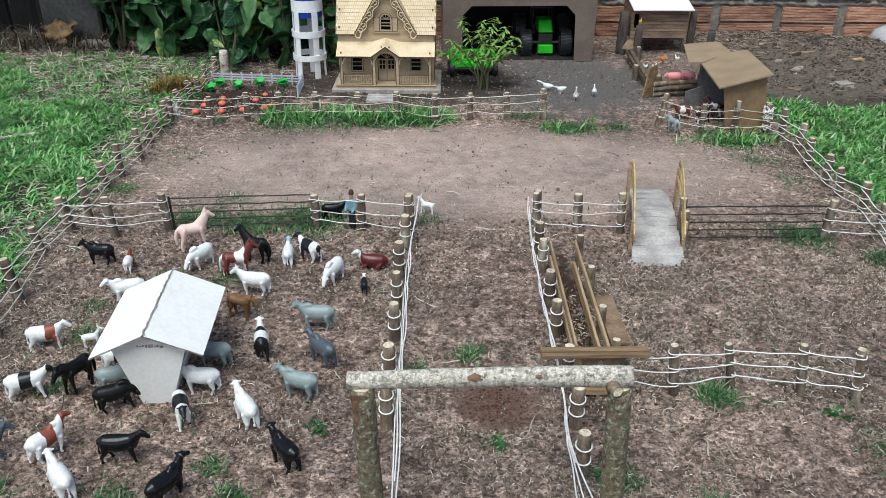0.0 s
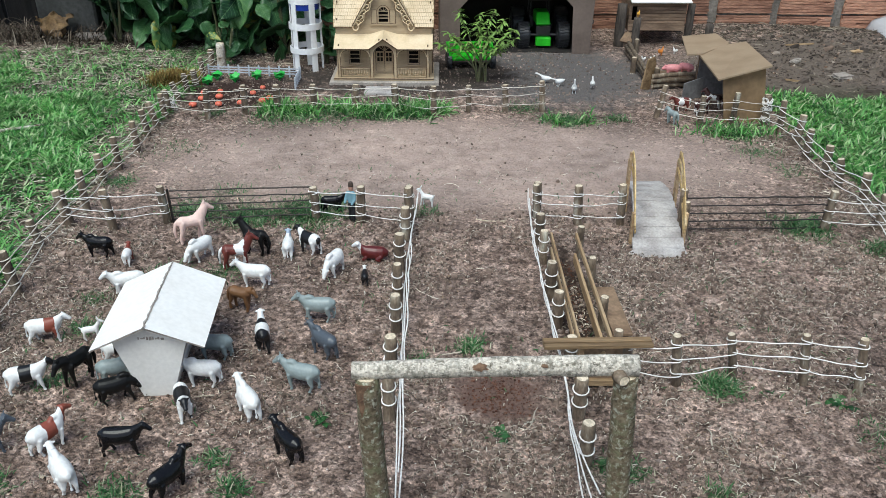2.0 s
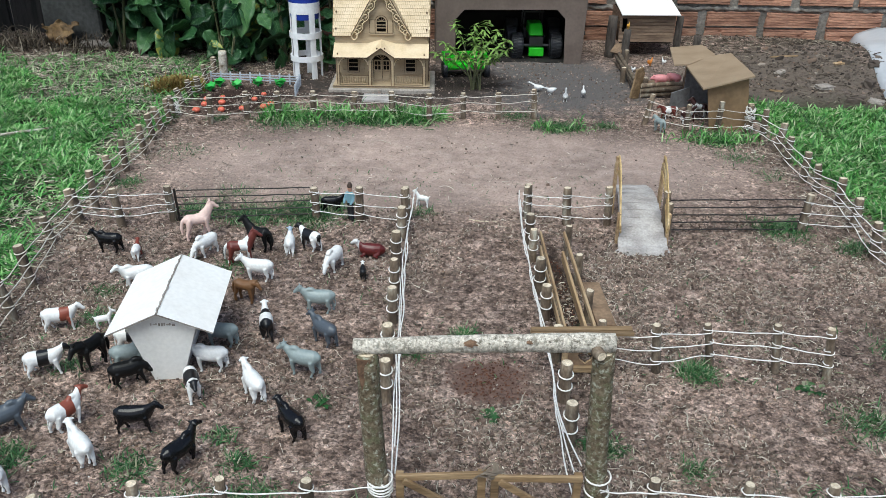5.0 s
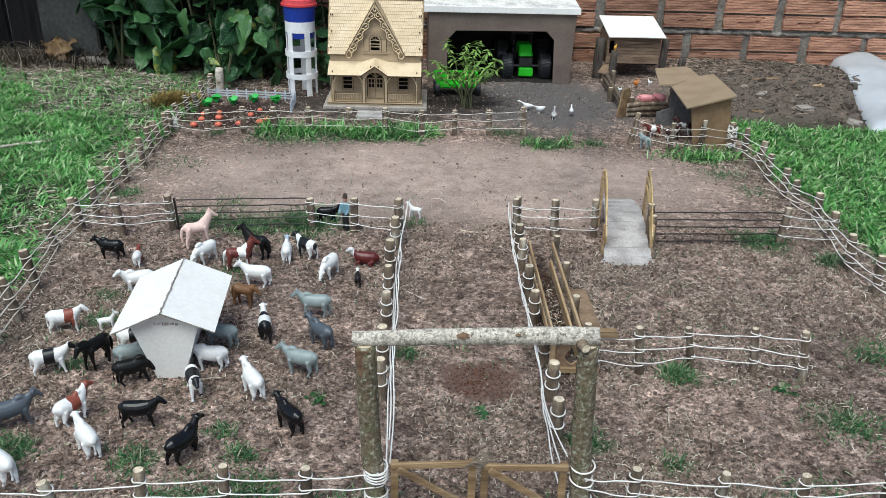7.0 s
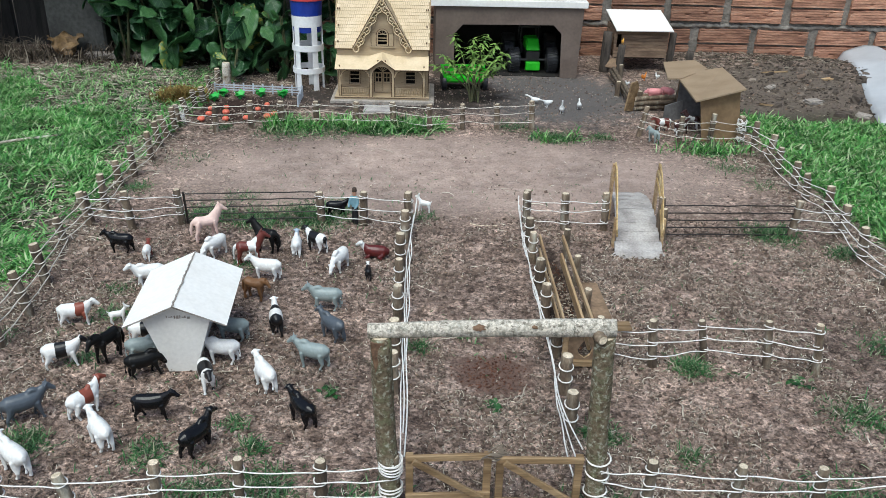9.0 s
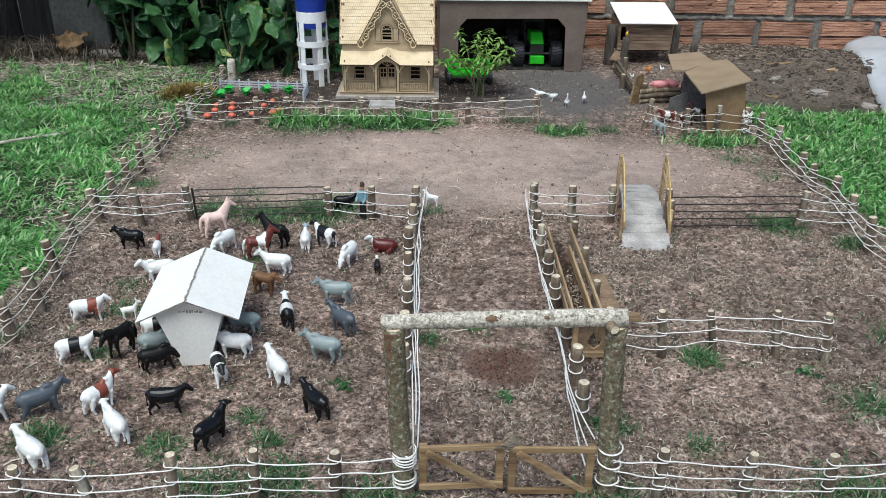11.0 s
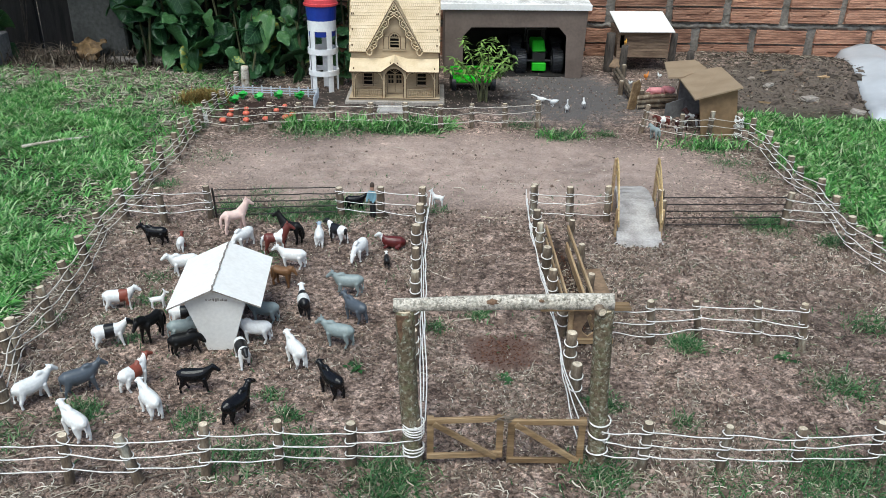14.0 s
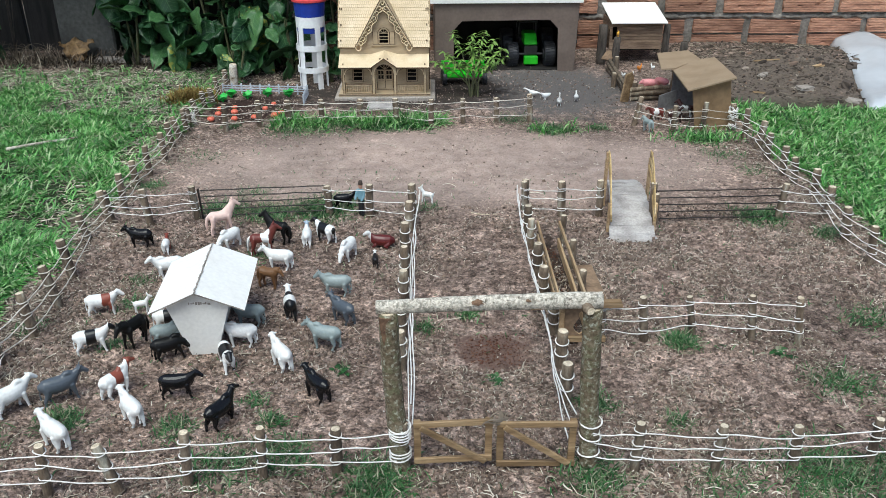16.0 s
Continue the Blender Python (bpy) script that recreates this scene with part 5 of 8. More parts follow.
def build_pen():
    rng = random.Random(12)
    pen = thing("pig_pen", "pen of stacked split branches for the toy pigs", "pen")
    for k in range(3):
        for a, b, bow in (((0.708, 2.690), (0.885, 2.712), 0.004), ((0.702, 2.76), (0.718, 3.16), 0.004)):
            if k > 2 and a[1] > 2.75:
                continue
            bm = bmesh.new()
            z = 0.010 + k * 0.017
            log_mesh(bm, (a[0] + rng.uniform(-0.006, 0.006), a[1], z), (b[0] + rng.uniform(-0.006, 0.006), b[1] + rng.uniform(-0.008, 0.008), z + rng.uniform(-0.003, 0.004)), 0.0085, 0.0075, rng, 8, 7, bow)
            part("rail", bm, [BARK, CUT_WOOD], pen)
    for x, y, h in ((0.722, 2.706, 0.068), (0.868, 2.728, 0.070), (0.725, 3.05, 0.085), (0.686, 2.90, 0.055), (0.735, 2.84, 0.055)):
        bm = bmesh.new()
        log_mesh(bm, (x, y, -0.01), (x, y, h), 0.010, 0.0095, rng, 10)
        part("post", bm, [BARK, CUT_WOOD], pen)
    bm = bmesh.new()
    o = [(-0.024, 0.0), (0.020, 0.0), (0.024, 0.088), (0.006, 0.110), (-0.022, 0.098)]
    panel(bm, [o], 0.006, pose(0.682, 2.690, 0.0, 0, 12, 38) @ UPRIGHT)
    part("gate_board", bm, [PLANK, PLANK], pen, "orange-brown plank gate standing ajar")


def build_shed():
    shed = thing("cattle_shed", "tan cardboard cattle shed with a lean-to roof and open side", "toy shed")

    def sheet(name, pts, mats, up, label=""):
        bm = bmesh.new()
        f = bm.faces.new([bm.verts.new(p) for p in pts])
        ex = bmesh.ops.extrude_face_region(bm, geom=[f])
        for g in ex["geom"]:
            if isinstance(g, bmesh.types.BMVert):
                g.co += Vector(up)
        bmesh.ops.recalc_face_normals(bm, faces=bm.faces)
        part(name, bm, mats, shed, label)

    sheet("front_wall", [(0.846, 2.345, -0.003), (0.968, 2.352, -0.003), (0.945, 2.352, 0.168), (0.822, 2.345, 0.134)], CARD_BROWN, (0, 0.005, 0))
    sheet("side_wall", [(0.966, 2.357, -0.003), (0.985, 2.64, -0.003), (0.975, 2.64, 0.160), (0.943, 2.357, 0.166)], CARD_BROWN, (-0.005, 0, 0))
    sheet("back_wall", [(0.842, 2.645, -0.003), (0.985, 2.645, -0.003), (0.975, 2.645, 0.158), (0.842, 2.645, 0.140)], CARD_GREY, (0, 0.005, 0))
    sheet("low_wall", [(0.780, 2.575, -0.003), (0.850, 2.605, -0.003), (0.850, 2.605, 0.066), (0.780, 2.575, 0.052)], CARD_GREY, (0, 0.005, 0), "low grey card wall")
    sheet("roof", [(0.800, 2.318, 0.134), (0.952, 2.325, 0.174), (0.990, 2.672, 0.162), (0.826, 2.66, 0.138)], CARD_TAN, (0, 0, 0.005), "tan card roof")
    sheet("lean_to_roof", [(0.776, 2.575, 0.143), (0.828, 2.585, 0.143), (0.945, 2.690, 0.152), (0.950, 2.860, 0.146), (0.828, 2.840, 0.140)], CARD_TAN, (0, 0, 0.005), "tan card roof")
    for x, y in ((0.846, 2.66), (0.94, 2.84)):
        bm = bmesh.new()
        box(bm, (x - 0.004, y - 0.004, -0.003), (x + 0.004, y + 0.004, 0.1415))
        part("prop", bm, BROWN_BOARD, shed)


build_coop()
build_pen()
build_shed()


# ---- fences of branches and twine ----
def strand_path(posts, level, side, rng, sag=0.003, wrap=True):
    """A line of twine along posts (x, y, lean x, height, radius), wound once round each one."""
    pts = []
    n = len(posts)
    for k, (x, y, lx, h, r) in enumerate(posts):
        z = max(0.006, h * level + rng.uniform(-0.003, 0.003))
        c = Vector((x + lx * level, y, z))
        nxt = Vector(posts[min(k + 1, n - 1)][:2]) - Vector(posts[max(k - 1, 0)][:2])
        along = Vector((nxt.x, nxt.y, 0)).normalized()
        out = Vector((along.y, -along.x, 0)) * side
        rr = r + 0.0013
        if pts:
            a, b = pts[-1], c + out * rr - along * 0.004
            d = rng.uniform(-1, 1)
            for f in (0.2, 0.4, 0.6, 0.8):
                pts.append(a.lerp(b, f) + Vector((0, 0, -sag * 4 * f * (1 - f) + 0.0025 * d * math.sin(6.3 * f))) + out * rng.uniform(-0.001, 0.001))
        if wrap:
            for j in range(10):
                a = 2 * math.pi * j / 9
                pts.append(c + out * rr * math.cos(a) + along * rr * math.sin(a) + Vector((0, 0, -0.003 + 0.006 * j / 9 * rng.uniform(0.6, 1.2))))
        else:
            pts.append(c + out * rr)
    return pts


def smooth_path(pts, n=2):
    """Rounds a line of points off."""
    pts = [Vector(p) for p in pts]
    for _ in range(n):
        pts = [pts[0]] + [q for a, b in zip(pts, pts[1:]) for q in (a.lerp(b, 0.25), a.lerp(b, 0.75))] + [pts[-1]]
    return pts


def branch_post(parent, x, y, lx, h, r, rng, ly=0.0, name="post"):
    bm = bmesh.new()
    g = height(x, y)
    log_mesh(bm, (x - lx * 0.12, y - ly * 0.12, g - 0.012), (x + lx, y + ly, g + h), r * 1.04, r * 0.96, rng, 11, 7, rng.uniform(-0.002, 0.002))
    return part(name, bm, [BARK, CUT_WOOD], parent)


def fence(posts, levels, side, label, seed, twine=None, sag=0.003, r_twine=0.0010, rad=(0.0084, 0.0106)):
    rng = random.Random(seed)
    f = thing("branch_fence", label, "fence", "fences round the paddocks")
    full = []
    for x, y, lx, h in posts:
        r = rng.uniform(*rad)
        branch_post(f, x, y, lx, h, r, rng)
        full.append((x, y, lx, h, r))
    for lv in levels:
        bm = bmesh.new()
        tube(bm, smooth_path(strand_path(full, lv, side, rng, sag), 1), r_twine, 5)
        part("twine", bm, twine or TWINE, f, "", True)
    return f, full


FL = "fence of short cut branches strung with white twine"
fence([(-0.80, 0.640, 0.0, 0.085), (-0.685, 0.646, 0.0, 0.085), (-0.571, 0.652, 0.003, 0.087), (-0.470, 0.653, -0.020, 0.084), (-0.375, 0.662, 0.006, 0.095), (-0.269, 0.679, 0.003, 0.089), (-0.163, 0.688, 0.002, 0.081), (-0.0655, 0.700, 0.0, 0.082)],
      (0.30, 0.58, 0.84), 1, FL, 21, rad=(0.0066, 0.0082))
fence([(0.213, 0.700, 0.0, 0.082), (0.277, 0.690, 0.002, 0.085), (0.395, 0.689, 0.004, 0.082), (0.514, 0.696, -0.002, 0.073), (0.632, 0.702, 0.0, 0.080), (0.745, 0.71, 0.0, 0.08)],
      (0.28, 0.55, 0.82), 1, FL, 22, rad=(0.0066, 0.0082))
fence([(-0.745, 0.82, -0.006, 0.085), (-0.780, 0.93, -0.008, 0.085), (-0.798, 0.985, -0.004, 0.076), (-0.775, 1.075, -0.009, 0.094), (-0.780, 1.196, -0.017, 0.090), (-0.798, 1.318, -0.012, 0.088), (-0.837, 1.505, -0.012, 0.060),
       (-0.823, 1.615, -0.014, 0.084), (-0.815, 1.695, -0.002, 0.098), (-0.837, 1.862, -0.006, 0.072), (-0.826, 1.942, -0.004, 0.086), (-0.820, 2.062, -0.003, 0.088), (-0.833, 2.192, -0.010, 0.078), (-0.834, 2.278, -0.018, 0.072), (-0.832, 2.356, -0.008, 0.077)],
      (0.25, 0.52, 0.80), 1, FL, 23, OLD_TWINE, r_twine=0.0012)
fence([(-0.842, 2.440, -0.014, 0.062), (-0.842, 2.531, -0.018, 0.060), (-0.840, 2.624, -0.008, 0.064), (-0.826, 2.677, -0.006, 0.060), (-0.830, 2.794, -0.008, 0.068), (-0.822, 2.878, 0.0, 0.078)],
      (0.30, 0.55, 0.85), 1, FL, 24, OLD_TWINE)
fence([(-0.838, 2.405, -0.004, 0.075), (-0.707, 2.361, 0.002, 0.089), (-0.602, 2.396, 0.001, 0.090), (-0.512, 2.440, 0.0, 0.080), (-0.399, 2.450, 0.0, 0.080), (-0.270, 2.442, 0.004, 0.082), (-0.146, 2.450, -0.003, 0.080), (-0.027, 2.392, 0.0, 0.092),
       (0.082, 2.440, -0.002, 0.084), (0.196, 2.440, -0.004, 0.086), (0.311, 2.447, -0.006, 0.096)],
      (0.28, 0.60, 0.88), 1, "fence of thin branches and old twine before the farmhouse", 25, OLD_TWINE)
fence([(-0.823, 1.622, -0.010, 0.080), (-0.718, 1.598, -0.010, 0.092), (-0.612, 1.635, -0.006, 0.086)], (0.30, 0.55, 0.82), 1, FL, 26)
fence([(-0.284, 1.660, -0.003, 0.074), (-0.180, 1.641, 0.001, 0.084), (-0.071, 1.604, -0.003, 0.098)], (0.25, 0.55, 0.85), 1, FL, 27)
fence([(0.214, 1.664, -0.005, 0.080), (0.303, 1.637, -0.004, 0.090), (0.398, 1.639, -0.002, 0.094)], (0.22, 0.56, 0.80), 1, FL, 28)
fence([(0.843, 1.612, 0.006, 0.092), (0.972, 1.622, -0.003, 0.078)], (0.22, 0.52, 0.80), 1, FL, 29)
fence([(0.294, 1.060, 0.0, 0.070), (0.374, 1.048, -0.010, 0.092), (0.474, 1.073, -0.016, 0.080), (0.580, 1.054, -0.012, 0.092), (0.659, 1.034, -0.012, 0.098)], (0.25, 0.55, 0.86), 1, FL, 30, sag=0.003, rad=(0.0066, 0.0080))
fence([(0.985, 1.235, 0.0, 0.088), (0.952, 1.358, -0.008, 0.092), (0.948, 1.474, -0.010, 0.088), (0.976, 1.628, -0.006, 0.074), (0.989, 1.748, -0.004, 0.078), (0.974, 1.845, -0.008, 0.077), (0.970, 1.919, 0.0, 0.083), (0.978, 2.055, 0.0, 0.082),
       (0.988, 2.166, 0.013, 0.083), (0.978, 2.256, 0.0, 0.096), (0.962, 2.331, -0.004, 0.090)], (0.25, 0.52, 0.80), -1, FL, 31, r_twine=0.0012)
fence([(0.655, 2.400, 0.018, 0.098), (0.770, 2.330, 0.0, 0.085), (0.862, 2.322, 0.004, 0.098), (0.958, 2.325, 0.0, 0.088)], (0.26, 0.52, 0.78), 1, "branch fence with old twine round the cattle shed", 32, OLD_TWINE)


stump = bmesh.new()
log_mesh(stump, (-0.803, 2.935, -0.012), (-0.800, 2.935, 0.088), 0.0155, 0.0150, random.Random(33), 12, 8, 0.001)
solid("stump", stump, [PALE_BARK, CUT_WOOD], "stout pale stump at the corner of the bed", "stump", smooth=False)


def lane(posts, side, seed, ends):
    """The lane's fence: stout posts with three slack lines of twine on the lane's side."""
    rng = random.Random(seed)
    f = thing("lane_fence", "row of thick branch posts with slack white twine along the lane", "fence", "fences of the lane")
    full = []
    for x, y, h in posts:
        r = rng.uniform(0.0086, 0.0104)
        branch_post(f, x, y, 0.0, h, r, rng)
        full.append((x, y, 0, h, r))
    for k, lv in enumerate((0.30, 0.58, 0.86)):
        pts = [Vector((x + side * (r + 0.003 + 0.004 * k), y, h * lv + rng.uniform(-0.004, 0.004))) for x, y, _, h, r in full]
        pts.append(Vector(ends[k]))
        mid = []
        for a, b in zip(pts, pts[1:]):
            mid += [a, a.lerp(b, 0.5) + Vector((side * rng.uniform(0.0, 0.006), 0, rng.uniform(-0.007, 0.002)))]
        mid.append(pts[-1])
        bm = bmesh.new()
        tube(bm, smooth_path(mid, 2), 0.0012, 5)
        part("twine", bm, TWINE, f, "", True)
    # short ties round each post
    for x, y, _, h, r in full:
        for lv in (0.40, 0.72):
            bm = bmesh.new()
            tube(bm, [(x + (r + 0.0015) * math.cos(a), y + (r + 0.0015) * math.sin(a), h * lv + 0.003 * math.sin(a)) for a in np.linspace(0, 6.283, 13)], 0.0012, 5)
            part("tie", bm, TWINE, f, "", True)


lane([(-0.073, 1.655, 0.080), (-0.078, 1.560, 0.074), (-0.084, 1.430, 0.076), (-0.082, 1.304, 0.074), (-0.080, 1.195, 0.074), (-0.081, 1.068, 0.076), (-0.078, 0.962, 0.078)], 1, 41,
     [(-0.058, 0.742, 0.016), (-0.056, 0.80, 0.040), (-0.052, 0.735, 0.050)])
lane([(0.214, 1.680, 0.078), (0.206, 1.540, 0.070), (0.205, 1.455, 0.072), (0.204, 1.318, 0.072), (0.204, 1.213, 0.072), (0.207, 1.074, 0.070), (0.206, 0.965, 0.070), (0.199, 0.858, 0.074)], -1, 42,
     [(0.186, 0.722, 0.018), (0.190, 0.730, 0.042), (0.194, 0.735, 0.066)])


def hurdle(x0, y0, x1, y1, z_top, seed):
    """A panel of five thin dark rods between two uprights."""
    rng = random.Random(seed)
    f = thing("rod_hurdle", "fence panel of five thin dark metal rods", "fence panel", "rod panels")
    for x, y in ((x0, y0),):
        bm = bmesh.new()
        beam(bm, (x, y, -0.005), (x - 0.004, y, z_top + 0.004), 0.005, 0.004)
        part("upright", bm, WIRE, f)
    for k in range(5):
        z = z_top * (k + 0.35) / 4.35
        bm = bmesh.new()
        pts = [Vector((x0, y0, z)).lerp(Vector((x1, y1, z + rng.uniform(-0.002, 0.002))), t) + Vector((0, 0, rng.uniform(-0.0002, 0.0002))) for t in np.linspace(0, 1, 9)]
        tube(bm, pts, 0.0016, 5)
        part("rod", bm, WIRE, f)


hurdle(-0.598, 1.634, -0.290, 1.664, 0.074, 3)
hurdle(0.520, 1.598, 0.838, 1.610, 0.080, 4)


# ---- gateway ----
def build_gateway():
    rng = random.Random(51)
    g = thing("gateway", "rustic gateway of three thick lichen-covered logs", "gateway")
    bm = bmesh.new()
    log_mesh(bm, (-0.067, 0.700, -0.02), (-0.081, 0.703, 0.263), 0.0140, 0.0130, rng, 14, 14, 0.003, 1, 0.05)
    left = part("post", bm, [POST_BARK, CUT_WOOD], g)
    bm = bmesh.new()
    log_mesh(bm, (0.211, 0.700, -0.02), (0.197, 0.703, 0.268), 0.0142, 0.0135, rng, 14, 14, -0.003, 1, 0.05)
    right = part("post", bm, [POST_BARK, CUT_WOOD], g)
    bm = bmesh.new()
    log_mesh(bm, (-0.096, 0.704, 0.2705), (0.209, 0.704, 0.2800), 0.0098, 0.0119, rng, 16, 18, 0.0025, 1, 0.06)
    cross = part("crossbeam", bm, [BEAM_BARK, CUT_WOOD], g, "pale peeling log")
    for x, dz, rx, rz in ((0.040, 0.000, 0.0085, 0.0042), (0.108, 0.000, 0.0042, 0.0024)):
        z = 0.2705 + (x + 0.096) / 0.305 * 0.0095 + dz
        b = bmesh.new()
        bmesh.ops.create_icosphere(b, subdivisions=3, radius=1.0)
        for v in b.verts:
            w = 0.85 + 0.6 * noise.noise(v.co * 2.6 + Vector((x * 50, 0, 0)))
            q = Matrix.Rotation(radians(-38), 3, "X") @ Vector((v.co.x * rx * w, v.co.y * 0.0016 - 0.0102 - 0.002 * (x + 0.096), v.co.z * rz * w))
            v.co = Vector((x + q.x, 0.704 + q.y, z + q.z))
        part("knot", b, BARE_WOOD, cross, "brown bare knot")
    bm = bmesh.new()
    log_mesh(bm, (0.186, 0.695, 0.274), (0.1905, 0.683, 0.2735), 0.007, 0.0065, rng, 9, 4)
    part("branch_stub", bm, [BARK, CUT_WOOD], g)
    bm = bmesh.new()
    panel(bm, [[(-0.0925, 0.2605), (-0.0755, 0.2605), (-0.0800, 0.245), (-0.0865, 0.216), (-0.0905, 0.240)]], 0.004, Matrix.Translation((0, 0.6945, 0)) @ UPRIGHT, 0)
    part("split_face", bm, BARE_WOOD, g, "bare brown split in the post")
    for zs, cx, parent in (((0.020, 0.026, 0.031, 0.058, 0.063, 0.068, 0.074), -0.0690, left), ((0.026, 0.056, 0.080), 0.2085, right)):
        for z in zs:
            b = bmesh.new()
            tube(b, [(cx + 0.0158 * math.cos(a), 0.7005 + 0.0158 * math.sin(a), z + 0.002 * math.sin(a + z * 90)) for a in np.linspace(0, 6.283, 17)], 0.0012, 5)
            part("twine_coil", b, TWINE, parent, "white twine")
    # two braced leaves
    for x0, x1, lift, flip in ((-0.049, 0.0655, 0.010, 1), (0.0725, 0.1885, 0.004, -1)):
        leaf = thing("gate_leaf", "small braced wooden gate leaf, shut", "gate", "gate leaves")
        y = 0.703
        for x in (x0 + 0.005, x1 - 0.005):
            dz = 0.004 if (x > 0.03 and flip > 0) else 0
            b = bmesh.new()
            box(b, (x - 0.0052, y - 0.003, lift - 0.006 + dz), (x + 0.0052, y + 0.003, 0.082 + dz), 0.0006)
            part("stile", b, PLANK, leaf)
        s = 0.006 if flip > 0 else 0.0
        for z in (lift + 0.003, 0.078):
            b = bmesh.new()
            beam(b, (x0, y - 0.0058, z), (x1, y - 0.0058, z + s), 0.005, 0.0095, 0.0006)
            part("rail", b, PLANK, leaf)
        b = bmesh.new()
        beam(b, (x0 + 0.010, y - 0.0115, 0.0775), (x1 - 0.010, y - 0.0115, lift + 0.006), 0.005, 0.0085, 0.0006)
        part("brace", b, PLANK, leaf)
    tie = bmesh.new()
    wound = []
    for k in range(16):
        a = rng.uniform(0, 6.3)
        wound += [Vector((0.069, 0.700, 0.086)) + Vector((0.016 * math.cos(a + t * 3) * (0.3 + t), 0.011 * math.sin(a + t * 4), 0.006 * math.sin(a * 2 + t * 5))) for t in np.linspace(0, 1, 7)]
    tube(tie, wound, 0.0009, 4)
    solid("straw_tie", tie, STRAW, "knot of dry straw tying the gate leaves", "tie")


build_gateway()


# ---- covered trough ----
def build_trough():
    t = thing("covered_trough", "white covered feed trough with a gabled roof", "feed trough", at=pose(-0.4445, 1.095, 0.0, 0, 0, 4.6))
    white = [WHITE_BOARD, SEAM]
    face = [(-0.0225, 0.0), (0.0225, 0.0), (0.055, 0.101), (0.0, 0.128), (-0.055, 0.101)]
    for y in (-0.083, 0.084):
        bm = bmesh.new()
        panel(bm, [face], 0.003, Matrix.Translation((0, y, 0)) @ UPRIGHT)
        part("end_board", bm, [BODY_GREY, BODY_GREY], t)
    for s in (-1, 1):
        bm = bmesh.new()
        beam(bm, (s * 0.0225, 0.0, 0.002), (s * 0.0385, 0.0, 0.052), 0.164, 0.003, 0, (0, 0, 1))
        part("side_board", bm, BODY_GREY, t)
        bm = bmesh.new()
        beam(bm, (s * 0.0008, 0.0, 0.1335), (s * 0.0835, 0.0, 0.0965), 0.205, 0.0026, 0.0, (0, 0, 1))
        for f in bm.faces:
            if abs(f.normal.z) < 0.6:
                f.material_index = 1
        part("roof_board", bm, white, t, "glossy white roof board")
    bm = bmesh.new()
    rng = random.Random(2)
    pts = [(rng.uniform(-0.0012, 0.0012), y, 0.1358) for y in np.linspace(-0.102, 0.102, 40)]
    tube(bm, pts, [(rng.uniform(0.0008, 0.002), 0.0007) for _ in pts], 5)
    part("ridge_seam", bm, SEAM, t, "dark ragged seam")
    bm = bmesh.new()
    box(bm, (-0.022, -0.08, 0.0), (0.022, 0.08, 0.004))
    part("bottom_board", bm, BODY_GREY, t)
    bm = bmesh.new()
    for k in range(9):
        x = -0.016 + k * 0.0042
        box(bm, (x, -0.0868, 0.1045 + rng.uniform(-0.002, 0.002)), (x + rng.uniform(0.002, 0.005), -0.0862, 0.1065 + rng.uniform(0, 0.003)))
    part("faded_mark", bm, SEAM, t, "faded unreadable dark mark")


build_trough()


